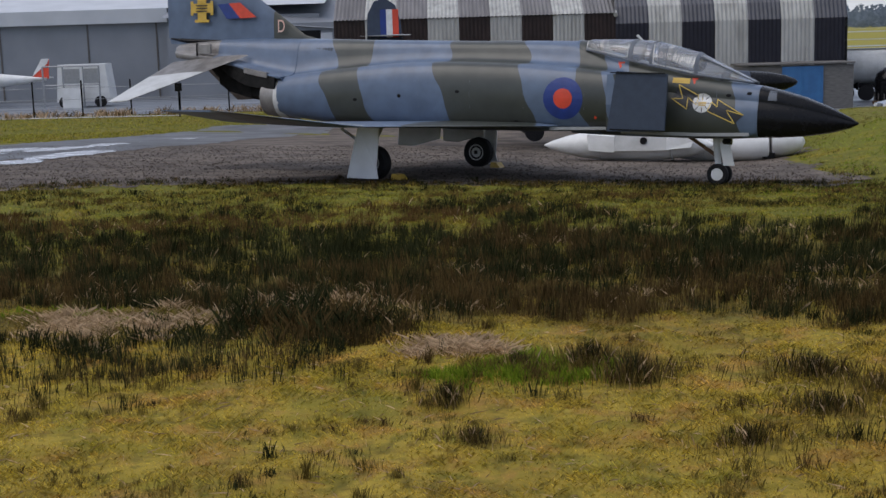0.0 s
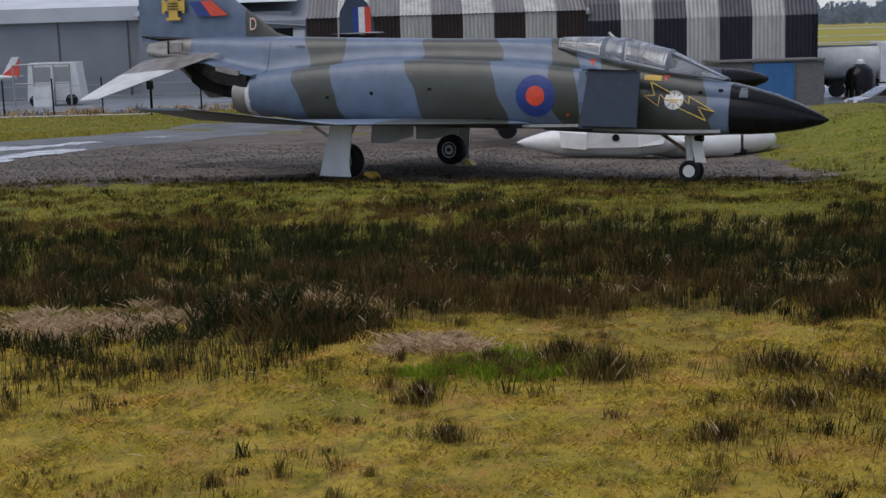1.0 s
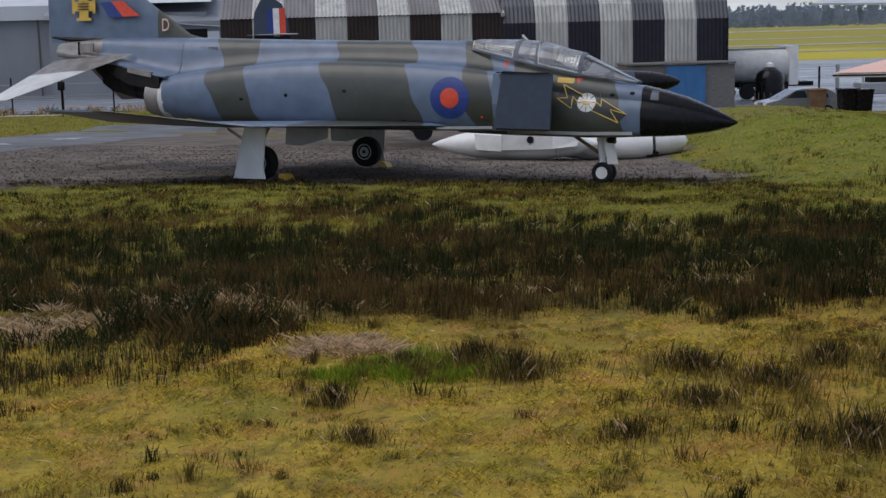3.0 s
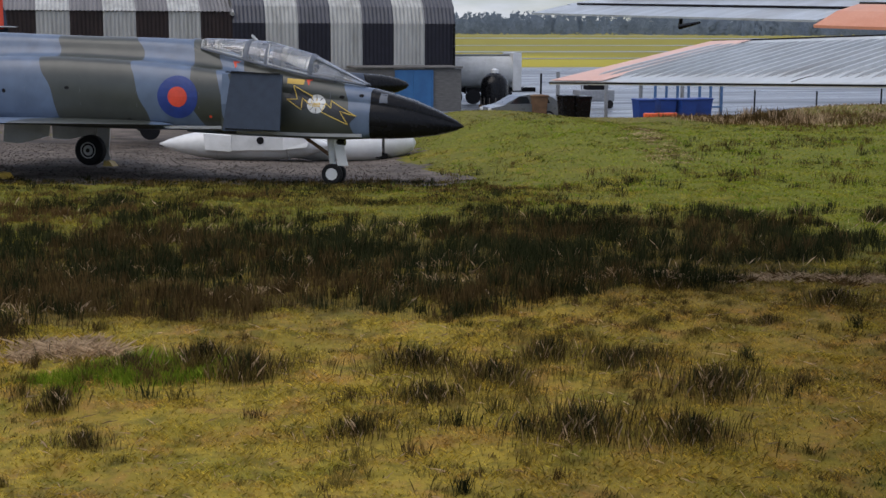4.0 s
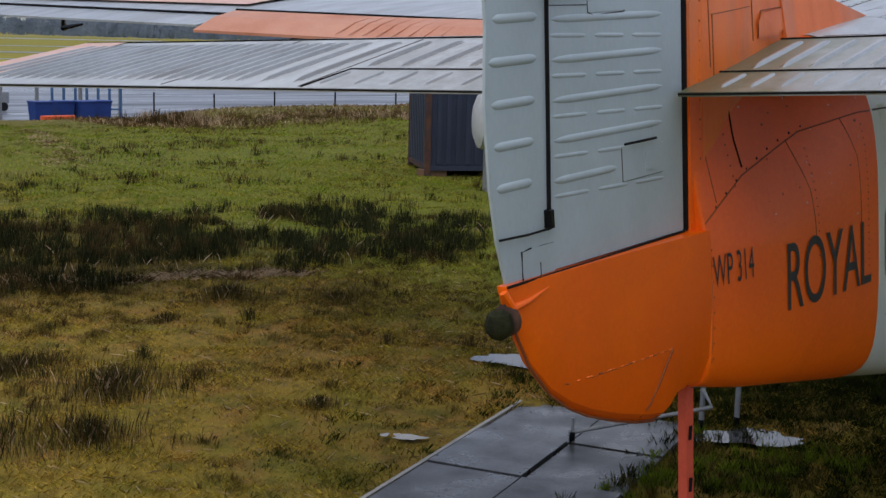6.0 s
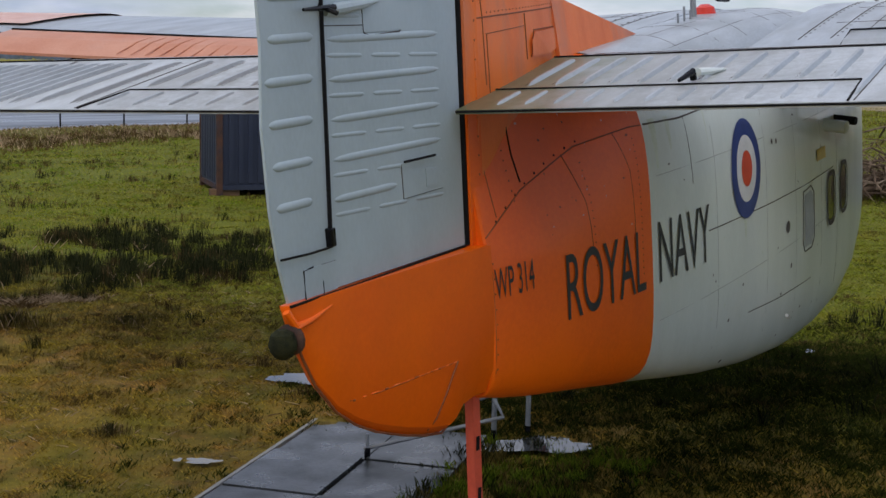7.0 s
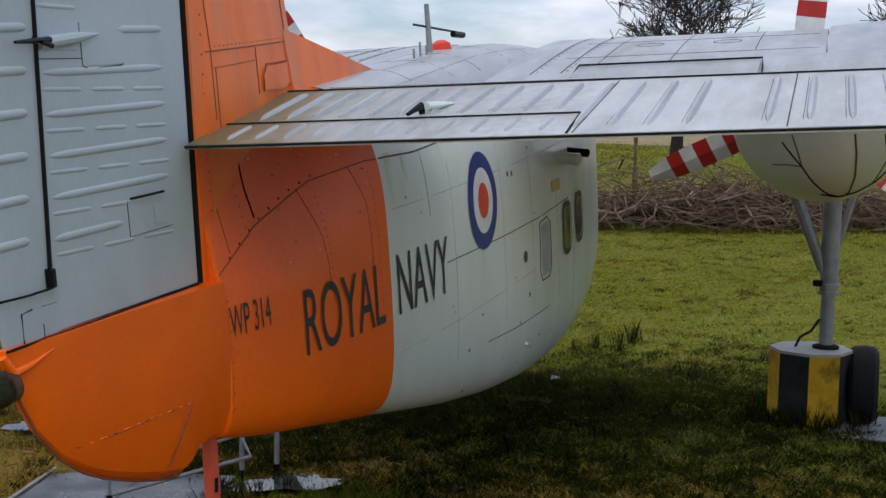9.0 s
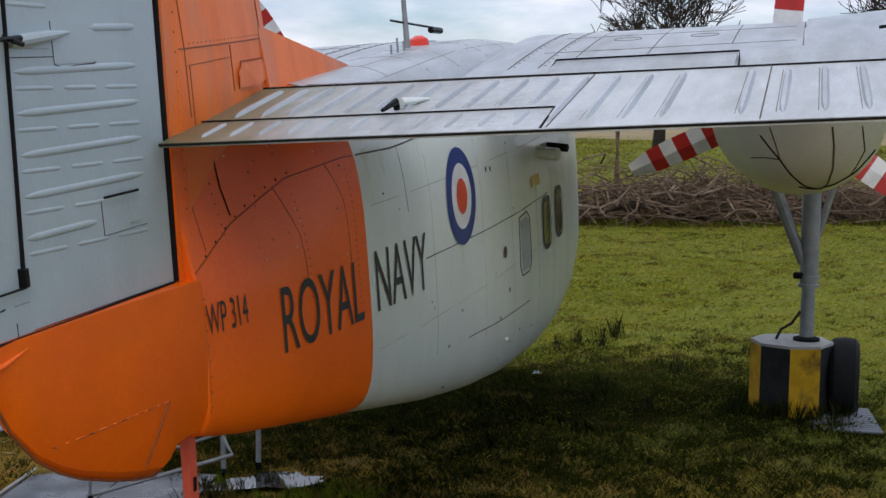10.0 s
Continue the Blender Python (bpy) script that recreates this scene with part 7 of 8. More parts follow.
shed = thing("grey_hangar", Matrix.Translation((0, 110, -1.3)), "long plain grey clad airfield hangar with pale roof", "building")
part("wall", box(-75, -9.5, 0, 30, 0, 6.35), "grey_shed", shed)
part("fascia", box(-75.5, -21.5, -.5, 0, 6.0, 7.1), "pale_roof", shed, "pale roof fascia")
part("roof", ([(-75.5, -.5, 7.1), (-9, -.5, 7.1), (-9, 15, 9.5), (-75.5, 15, 9.5), (-9, 31, 7.1), (-75.5, 31, 7.1)], [(0, 1, 2, 3), (3, 2, 4, 5)]), "pale_roof", shed)
part("annexe", box(-21.2, -8.2, -2.5, 0, 0, 5.6), "grey_shed", shed)
part("annexe_roof", ([(-21.5, -2.8, 6.3), (-8.0, -2.8, 5.1), (-8.0, 8, 8.0), (-21.5, 8, 8.4)], [(0, 1, 2, 3)]), "grey_shed", shed)
part("doorway", box(-11.2, -9.2, -2.56, -2.5, 0, 5.0), "gap", shed)
part("door_leaf", box(-9.2, -8.3, -2.6, -2.5, 0, 4.8), "pale_roof", shed)
for x in (-71, -62, -53, -44, -35, -28, -22.5):
    part("cladding_joint", box(x - .06, x + .06, -.06, 0, 0, 6.3), "seam", shed)
tagged(part("far_hangar", box(-28, 14, 150, 170, -1.3, 12), "grey_shed"), "large plain grey hangar in the distance", "building")

# ---- second jet behind the fighter ----
jet2 = thing("parked_jet", Matrix.Translation((0, 50, -.75)), "dark grey jet with a red white and blue fin flash", "aircraft")
fz = 1.72
part("fuselage", turned([(-3.2, .12), (-2.0, .4), (1.0, .6), (6, .66), (9.5, .58), (11.2, .45)], "x", (0, 0, fz), 24), "cover", jet2, smooth=True)
part("nose_cone", turned([(11.15, .455), (11.9, .39), (12.5, .26), (12.85, .12), (12.95, .01)], "x", (0, 0, fz), 24), "black", jet2, "black nose cone", smooth=True)
part("tail_fin", loft([[(x, -.05, z) for x, z in ((-2.75, 1.9), (-2.6, 4.6), (-2.35, 5.05), (-1.95, 5.15), (-1.6, 4.9), (-1.42, 4.3), (-1.2, 1.9))], [(x, .05, z) for x, z in ((-2.75, 1.9), (-2.6, 4.6), (-2.35, 5.05), (-1.95, 5.15), (-1.6, 4.9), (-1.42, 4.3), (-1.2, 1.9))]]), "cover", jet2, "rounded dark tail fin")
for k, m in enumerate(("blue", "rnd_white", "red")):
    part("flash_stripe", box(-2.15 + .22 * k, -1.93 + .22 * k, -.07, -.052, 3.75, 4.75), m, jet2)
for s in (-1, 1):
    part("tailplane", loft([aerofoil((-1.0, s * .05, 3.82), (-2.9, s * .05, 3.82), .06, 6), aerofoil((-1.6, s * 2.3, 3.82), (-2.7, s * 2.3, 3.82), .04, 6)]), "grey_under", jet2, smooth=True)
    part("wing", loft([aerofoil((7.0, s * .6, 2.2), (2.5, s * .6, 2.2), .18, 8), aerofoil((2.8, s * 5, 2.3), (0.8, s * 5, 2.3), .06, 8)]), "cover", jet2, smooth=True)
    part("main_wheel", turned([(-.1, .2), (-.1, .34), (.1, .34), (.1, .2)], "y", (3.2, s * 2.0, .34), 18), "rubber", jet2)
    part("leg", tube([(3.2, s * 2.0, .34), (3.2, s * 1.9, 2.2)], .07, 8), "steel", jet2)
part("nose_wheel", turned([(-.08, .1), (-.08, .25), (.08, .25), (.08, .1)], "y", (10, 0, .25), 18), "rubber", jet2)
part("nose_leg", tube([(10, 0, .25), (10, 0, 2.1)], .06, 8), "steel", jet2)

# ---- drop tanks lying on the pad ----


def drop_tank(m, label, length=4.9, panels=True, blunt=False):
    t = thing("drop_tank", m, label, "drop tank", "drop tanks on the pad")
    prof = [(0, .02), (.25, .13), (.7, .27), (1.2, .37), (1.7, .42)]
    prof += [(length - .5, .42), (length - .06, .39), (length, .36)] if blunt else [(length - 1.5, .42), (length - .7, .31), (length - .2, .12), (length, .03)]
    part("shell", turned(prof, "x", (0, 0, .46), 28), "tank_white", t, smooth=True)
    for x in (1.7, length - 1.2):
        part("band", turned([(x, .415), (x + .005, .426), (x + .035, .426), (x + .04, .415)], "x", (0, 0, .46), 28), "gear_white", t)
    if blunt:
        part("open_end", turned([(length - .01, .01), (length + .004, .33), (length + .004, .01)], "x", (0, 0, .46), 24), "gap", t, "dark open end")
    if panels:
        part("rear_pylon", plate([(1.35, -.36, .80), (2.15, -.40, .74), (2.15, -.46, .30), (1.42, -.44, .36)], (0, .06, .02)), "tank_white", t)
        part("pylon_panel", plate([(2.15, -.34, .92), (3.65, -.34, .92), (3.65, -.46, .36), (2.15, -.46, .34)], (0, .04, .01)), "gear_white", t, "grey pylon panel")
        part("front_pylon", plate([(3.62, -.36, .98), (3.78, -.36, 1.0), (4.35, -.36, .62), (4.3, -.42, .45), (3.62, -.46, .38)], (0, .06, .02)), "tank_white", t)
        part("filler_hole", turned([(-.05, .01), (-.05, .1), (.0, .1), (.0, .01)], "y", (2.98, -.42, .62), 16), "gap", t)
    return t


drop_tank(Matrix.Translation((2.9, 39.6, gz(5, 38.5) - .02)) @ pose(0, 0, 0, 0, 0, -20), "dull white drop tank with pylon lying on the gravel")
drop_tank(Matrix.Translation((5.7, 39.2, gz(8.3, 38.6) - .02)) @ pose(0, 0, 0, 0, 0, -13), "dull white drop tank with an open end lying on the gravel", 3.5, False, True)
tip = thing("tank_tail_cone", Matrix.Translation((9.16, 38.45, gz(9.5, 38.3) - .02)) @ pose(0, 0, 0, 0, 0, -8), "loose white tail cone of a drop tank on the gravel", "tank part", "drop tanks on the pad")
part("shell", turned([(0, .30), (.02, .40), (.3, .40), (.6, .35), (.85, .22), (.95, .03)], "x", (0, 0, .42), 26), "tank_white", tip, smooth=True)
part("chock", bevel_box(-.25, .1, -.3, .1, 0, .16, .02), "soot", tip, "dark timber chock")

# ---- apron clutter on the far left ----
cart = thing("white_cabin_truck", Matrix.Translation((-25.0, 96, -1.25)), "small white service truck with a roof frame", "truck")
part("cab", loft([[(x, 0, z) for x, z in ((-1.9, .4), (1.9, .4), (1.6, 3.0), (-1.7, 3.0))], [(x, 2, z) for x, z in ((-1.9, .4), (1.9, .4), (1.6, 3.0), (-1.7, 3.0))]]), "tank_white", cart)
part("window", box(-1.4, -.2, -.03, -.005, 1.7, 2.7), "grey_under", cart)
part("window", box(.0, 1.1, -.03, -.005, 1.7, 2.7), "grey_under", cart)
for x in (-2.6, -1.2, .2, 1.3):
    part("frame_post", tube([(x, -.6, 0), (x, -.6, 2.9)], .06, 6), "steel", cart)
part("frame_rail", tube([(-2.6, -.6, 2.9), (1.3, -.6, 2.9)], .06, 6), "steel", cart)
part("frame_rail", tube([(-2.6, -.6, 1.6), (1.3, -.6, 1.6)], .05, 6), "steel", cart)
part("box", box(-1.2, .1, -1.1, -.65, 0, 1.4), "tank_white", cart)
for x in (-1.3, 1.2):
    part("wheel", turned([(-.15, .1), (-.15, .4), (.15, .4), (.15, .1)], "y", (x, -.1, .4), 16), "rubber", cart)
lp = thing("light_aircraft", Matrix.Translation((-33.0, 100, -.6)), "small white light aircraft with a red tail", "aircraft")
part("fuselage", turned([(-6, .1), (-4, .6), (-1, .7), (1.2, .45), (4.3, .12)], "x", (0, 0, 1.3), 16), "tank_white", lp, smooth=True)
part("canopy", turned([(-2.6, .05), (-2, .5), (-.6, .55), (.3, .1)], "x", (0, 0, 1.75), 14), "dark_glass", lp, smooth=True)
part("fin", plate([(3.2, 0, 1.35), (4.5, 0, 1.35), (4.6, 0, 2.75), (4.1, 0, 2.75)], (0, .12, 0)), "red", lp, "red tail fin")
part("fin_top", plate([(3.3, -.02, 1.5), (4.45, -.02, 2.4), (4.61, -.02, 2.78), (4.08, -.02, 2.78)], (0, .16, 0)), "tank_white", lp, "white upper part of the fin")
part("tailplane", box(3.4, 4.4, -1.6, 1.6, 1.35, 1.43), "tank_white", lp)
part("wing", loft([aerofoil((-.2, -5, 1.0), (-1.7, -5, 1.0), .1, 6), aerofoil((-.2, 5, 1.0), (-1.7, 5, 1.0), .1, 6)]), "tank_white", lp, smooth=True)
for s in (-1, 1):
    part("wheel", turned([(-.07, .05), (-.07, .22), (.07, .22), (.07, .05)], "y", (-1, s * 1.3, .22), 12), "rubber", lp)
    part("leg", tube([(-1, s * 1.3, .22), (-1, s * 1.2, 1.0)], .05, 6), "steel", lp)
part("nose_wheel", turned([(-.06, .05), (-.06, .2), (.06, .2), (.06, .05)], "y", (-4.2, 0, .2), 12), "rubber", lp)
part("nose_leg", tube([(-4.2, 0, .2), (-4.2, 0, .9)], .05, 6), "steel", lp)
pole = thing("marker_pole", Matrix.Translation((-15.3, 80, gz(-15.3, 80))), "dark pole with a small box on top", "pole")
part("pole", tube([(0, 0, 0), (0, 0, 1.6)], .05, 8), "black", pole)
part("head_box", bevel_box(-.2, .2, -.12, .12, 1.5, 2.0, .05), "black", pole)
fence = thing("wire_fence", Matrix.Translation((0, 0, 0)), "chain-link fence on dark posts along the apron", "fence")
for k in range(24):
    x = -46 + 3.0 * k
    if -6 < x < 22:
        continue
    y = 84 if x < 0 else 63
    part("fence_post", tube([(x, y, -1.3), (x, y, .95)], .05, 6), "black", fence)
for z in (-.9, -.2, .5):
    part("fence_wire", tube([(-46, 84, z), (-6, 84, z)], .012, 4), "steel", fence)
    part("fence_wire", tube([(23, 63, z), (26, 63, z)], .012, 4), "steel", fence)

# ---- apron clutter beyond the crest ----
tanker = thing("fuel_tanker", Matrix.Translation((24.4, 77, -1.25)) @ Matrix.Scale(.86, 4), "white fuel tanker lorry parked on the wet apron", "lorry")
part("tank", turned([(-3.2, .2), (-3.1, .95), (-2.8, 1.15), (2.0, 1.15), (2.2, .95), (2.25, .2)], "x", (0, 0, 2.15), 24), "gear_white", tanker, smooth=True)
part("walkway", box(-3, 2, -.4, .4, 3.28, 3.34), "steel", tanker)
part("chassis", box(-3.2, 3.6, -1, 1, .8, 1.1), "black", tanker)
part("rear_box", box(1.9, 2.5, -1.15, 1.15, .9, 3.45), "tank_white", tanker)
for x in (-2.2, -.9, 1.4):
    part("wheel", turned([(-.15, .15), (-.15, .5), (.15, .5), (.15, .15)], "y", (x, -1.0, .5), 18), "rubber", tanker)
for x in (-1.5, 0, .6):
    part("pipe", tube([(x, -1.1, .7), (x, -1.1, 1.2)], .08, 6), "black", tanker)
drum = thing("black_tank", Matrix.Translation((23.74, 72.5, -1.25)) @ Matrix.Scale(.76, 4), "black round-shouldered plastic oil tank with a white lid", "tank")
part("shell", turned([(.2, .9), (.35, 1.02), (1.7, 1.02), (2.1, .9), (2.5, .45), (2.55, .2)], "z", (0, 0, 0), 24), "black", drum, smooth=True)
part("lid", turned([(2.5, .28), (2.75, .28), (2.85, .1)], "z", (0, 0, 0), 16), "rnd_white", drum)
part("bund", turned([(0, 1.15), (.2, 1.15), (.22, .9)], "z", (0, 0, 0), 20), "wood", drum)
for k in range(14):
    a = math.tau * k / 14
    part("stave", box(1.03 * math.cos(a) - .03, 1.03 * math.cos(a) + .03, 1.03 * math.sin(a) - .03, 1.03 * math.sin(a) + .03, .2, .75), "seam", drum)

car = thing("silver_car", Matrix.Translation((21.2, 60.9, -1.25)) @ pose(0, 0, 0, 0, 0, 4) @ Matrix.Scale(.88, 4), "silver hatchback car parked beyond the grassy rise", "car")
part("body", loft([[(x, y, z) for x, z in [(-2.05, .3), (2.05, .3), (2.08, .75), (1.98, .97), (.0, 1.0), (-1.1, .98), (-1.95, .82)]] for y in (-.85, .85)]), "car_silver", car)
part("roof", loft([[(x, y, z) for x, z in ((-1.2, .98), (1.95, .97), (1.7, 1.25), (1.3, 1.44), (.1, 1.48), (-.35, 1.42))] for y in (-.72, .72)]), "car_silver", car)
for x0, x1 in ((-.9, .25), (.33, 1.4)):
    part("side_window", plate([(x0, -.735, 1.02), (x1, -.735, 1.02), (x1 - .15, -.735, 1.38), (x0 + (.5 if x0 < 0 else 0), -.735, 1.38)], (0, .02, 0)), "dark_glass", car)
for x in (-1.3, 1.3):
    for y in (-.8, .8):
        tyre = part("wheel", turned([(-.1, .15), (-.1, .31), (.1, .31), (.1, .15)], "y", (x, y, .31), 20), "rubber", car)
        part("rim", turned([(-.11, .02), (-.11, .2), (.11, .2), (.11, .02)], "y", (x, y, .31), 16), "steel", tyre)
for y in (-.6, .6):
    part("headlamp", bevel_box(-2.03, -1.9, y - .15, y + .15, .66, .8, .02), "rnd_white", car)


def wheelie(x, y, mat, label, w=.6, h=1.05):
    b = thing("wheelie_bin", Matrix.Translation((x, y, -1.25)), label, "bin", "bins on the apron")
    part("bin_body", loft([[(sx * w / 2 * k, sy * w / 2 * k, z) for sx, sy in ((-1, -1), (1, -1), (1, 1), (-1, 1))] for k, z in ((.8, .08), (1, h))]), mat, b)
    part("bin_lid", bevel_box(-w / 2 - .03, w / 2 + .03, -w / 2 - .04, w / 2 + .04, h, h + .09, .03), mat, b)
    for s in (-1, 1):
        part("bin_wheel", turned([(-.03, .02), (-.03, .1), (.03, .1), (.03, .02)], "y", (s * w / 3, w / 2 - .05, .1), 10), "black", b)


wheelie(22.5, 58.1, "black", "black wheeled bin on the apron edge", .75, 1.3)
wheelie(23.1, 58.0, "black", "black wheeled bin on the apron edge", .75, 1.25)
for k, x in enumerate((25.7, 26.9, 27.8, 28.7)):
    wheelie(x, 56.9 + .3 * (k % 2), "bin_blue", "blue wheeled bin beside the fence", .8, 1.15)
wheelie(21.9, 60.5, "wood", "brown wheeled bin beside the car", .8, 1.2)
bar = thing("orange_barrier", Matrix.Translation((24.9, 53.4, gz(24.9, 53.4))), "orange and white plastic barrier in front of the bins", "barrier")
part("panel", bevel_box(-.75, .75, -.12, .12, .0, .6, .05), "barrier", bar)
part("foot", bevel_box(-.6, .2, -.25, .25, 0, .12, .03), "dry_concrete", bar)
for x0, x1, y, h, lab in ((27.7, 31.2, 60, 1.9, "blue steel storage frame"),):
    fr = thing("storage_rack", Matrix.Translation((x0, y, -1.25)), lab + " on the apron", "frame")
    n = 7
    for k in range(n):
        part("upright", box((x1 - x0) * k / (n - 1) - .05, (x1 - x0) * k / (n - 1) + .05, -.05, .05, 0, h), "blue_steel", fr)
    for z in (.6, h - .05):
        part("cross_bar", box(0, x1 - x0, -.06, .06, z, z + .08), "blue_steel", fr)
gear = thing("ground_generator", Matrix.Translation((28.9, 70.6, -1.25)) @ Matrix.Scale(.8, 4), "grey wheeled ground equipment trolley", "trolley")
part("body", bevel_box(-1.3, 1.3, -.7, .7, .5, 1.3, .08), "steel", gear)
part("engine_box", bevel_box(-.6, .9, -.5, .5, 1.3, 1.7, .06), "gap", gear)
part("stack", tube([(-.9, 0, 1.3), (-.9, 0, 2.2)], .06, 6), "steel", gear)
part("tow_bar", tube([(-1.3, 0, .5), (-2.5, 0, .3)], .05, 6), "rust", gear)
for x in (-.9, .9):
    part("wheel", turned([(-.1, .1), (-.1, .3), (.1, .3), (.1, .1)], "y", (x, -.6, .3), 14), "rubber", gear)
for x, y in ((25.6, 61), (27.4, 61), (29.7, 61.2), (31.7, 61), (23.5, 62)):
    ps = thing("steel_post", Matrix.Translation((x, y, -1.25)), "plain grey steel post at the apron edge", "post", "posts at the apron edge")
    part("shaft", box(-.07, .07, -.07, .07, 0, 2.3), "steel", ps)
for k in range(12):
    x, y = 33 + 2.2 * k, 60 - 2.0 * k
    z0 = gz(x, y)
    ps = thing("fence_post", Matrix.Translation((x, y, z0)), "thin dark fence post in rough grass", "post", "posts of the field fence")
    part("shaft", tube([(0, 0, 0), (0, 0, 1.45)], .04, 6), "black", ps)

# ---- far woods and hills ----
r0 = random.Random(2)
tv, tf = [], []
for k in range(2700):
    a = r0.uniform(-.55, 1.5)
    dist = r0.uniform(1250, 1650)
    x, y = dist * math.sin(a), dist * math.cos(a)
    h = r0.uniform(11, 21) * (1 + .35 * noise.noise((a * 9, 0, 0))) + (dist - 1250) * .012
    w = r0.uniform(4, 9)
    for i in range(46):
        q, up = r0.uniform(0, math.tau), r0.uniform(0, 1)
        rr_ = w * math.sqrt(r0.uniform(0, 1)) * (1.05 - up * up)
        c = Vector((x + rr_ * math.cos(q), y + rr_ * math.sin(q), h * (.06 + .94 * up) - 1.5))
        n0 = len(tv)
        for j in range(3):
            g, u_ = r0.gauss(0, 1), r0.gauss(0, 1.1)
            d = Vector((g * math.cos(a), -g * math.sin(a), u_)).normalized() * r0.uniform(1.2, 3.4)
            tv.append(tuple(c + d))
        tf.append((n0, n0 + 1, n0 + 2))
tagged(part("far_woods", (tv, tf), "far_twigs"), "belt of bare winter woods beyond the airfield, haze in their colour", "woods", kind="stuff")
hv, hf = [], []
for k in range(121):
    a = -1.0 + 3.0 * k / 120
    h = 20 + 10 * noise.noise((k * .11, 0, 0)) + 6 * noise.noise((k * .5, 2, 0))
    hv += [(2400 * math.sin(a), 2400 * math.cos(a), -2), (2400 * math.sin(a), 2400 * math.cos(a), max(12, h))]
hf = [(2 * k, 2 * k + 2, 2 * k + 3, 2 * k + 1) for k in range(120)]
tagged(part("backdrop", (hv, hf), "hill"), "far hills on the horizon, blue haze mixed into their colour", "hills", kind="structure")

# ---- grasses ----
rng = np.random.default_rng(7)


def blades(x, y, h, w, lean, droop=0.0):
    """One thin blade for each root: a bent sliver of two triangles."""
    n = len(x)
    z = ground_z(x, y)
    a = rng.uniform(0, math.tau, n)
    b = rng.uniform(0, math.tau, n)
    l_ = lean * h * rng.uniform(.2, 1.0, n)
    ux, uy = np.cos(a) * w / 2, np.sin(a) * w / 2
    dx, dy = np.cos(b) * l_, np.sin(b) * l_
    v = np.empty((n, 4, 3))
    v[:, 0] = np.stack([x - ux, y - uy, z - .01], 1)
    v[:, 1] = np.stack([x + ux, y + uy, z - .01], 1)
    v[:, 2] = np.stack([x + dx * .45 + ux * .7, y + dy * .45 + uy * .7, z + h * .6], 1)
    v[:, 3] = np.stack([x + dx * (1 + droop), y + dy * (1 + droop), z + h * (1 - droop * .4)], 1)
    # every blade shows its upper face
    nrm = np.cross(v[:, 1] - v[:, 0], v[:, 2] - v[:, 0])
    back = nrm[:, 2] < 0
    v[back, 0], v[back, 1] = v[back, 1].copy(), v[back, 0].copy()
    v[back, 2, 0] -= 1.4 * ux[back]
    v[back, 2, 1] -= 1.4 * uy[back]
    i = np.arange(n)[:, None] * 4
    f = np.concatenate([i + [0, 1, 2], i + [0, 2, 3]], 0)
    return v.reshape(-1, 3), f


def grass(name, mat, label, sets):
    vs, fs, k = [], [], 0
    for v, f in sets:
        vs.append(v)
        fs.append(f + k)
        k += len(v)
    vs, fs = np.concatenate(vs), np.concatenate(fs)
    me = bpy.data.meshes.new(name)
    me.vertices.add(len(vs))
    me.vertices.foreach_set("co", vs.ravel())
    me.loops.add(fs.size)
    me.loops.foreach_set("vertex_index", fs.ravel().astype(np.int32))
    me.polygons.add(len(fs))
    me.polygons.foreach_set("loop_start", np.arange(0, fs.size, 3, dtype=np.int32))
    me.update(calc_edges=True)
    me.validate()
    # soft shading: blades take the light as the sward does
    nb = len(vs) // 4
    nrm = rng.normal(0, 1, (nb, 3)) * (.38, .38, 0) + (0, 0, 1)
    nrm /= np.linalg.norm(nrm, axis=1)[:, None]
    me.normals_split_custom_set_from_vertices(np.repeat(nrm, 4, axis=0))
    me.materials.append(M[mat])
    return tagged(new(name, me), label, "grass", kind="stuff")


M["sward_blade"] = sward_blade()
M["lush_blade"] = leafy("lush_grass", (0.095, 0.165, 0.012), (0.27, 0.345, 0.032))
M["rush_blade"] = leafy("dark_rush", (0.011, 0.015, 0.007), (0.060, 0.064, 0.026))
M["brown_blade"] = leafy("brown_rush", (0.046, 0.031, 0.012), (0.155, 0.105, 0.042))
# rank green taken darker to help the shade under the aircraft
M["rank_blade"] = leafy("shade_darkened_rank_grass", (0.020, 0.030, 0.006), (0.078, 0.092, 0.018))
M["sedge_blade"] = leafy("olive_sedge", (0.080, 0.066, 0.018), (0.27, 0.205, 0.055))
M["rust_blade"] = leafy("rust_brown_grass", (0.070, 0.042, 0.016), (0.190, 0.118, 0.045))
M["straw_blade"] = leafy("straw", (0.30, 0.205, 0.115), (0.72, 0.54, 0.35))


def clear(x, y):
    """Keeps grass off the slabs, the pad and the block."""
    rx, ry = x - A.x, y - A.y
    lu, lv = rx * U_.x + ry * U_.y, rx * V_.x + ry * V_.y
    on_slab = (lu > -.03) & (lu < 7) & (lv > -.06) & (lv < 1.5)
    on_pad = (y > 29.3) & (x < 8.3 + .14 * (y - 28)) & (y < np.where(x > -11.6, 70, np.where(x < -13.8, 51.5 + 2 * (x + 16.7), 57.3 + 5.6 * (x + 13.8))))
    near_block = (np.hypot(x - blk.x, y - blk.y) < .42)
    wet = np.zeros(len(x), bool)
    for px_, py_, rx_, ry_, turn in PUDDLES:
        u, w = (x - px_) * math.cos(turn) + (y - py_) * math.sin(turn), -(x - px_) * math.sin(turn) + (y - py_) * math.cos(turn)
        wet |= (u / rx_) ** 2 + (w / ry_) ** 2 < .92
    return ~(on_slab | on_pad | near_block | wet)


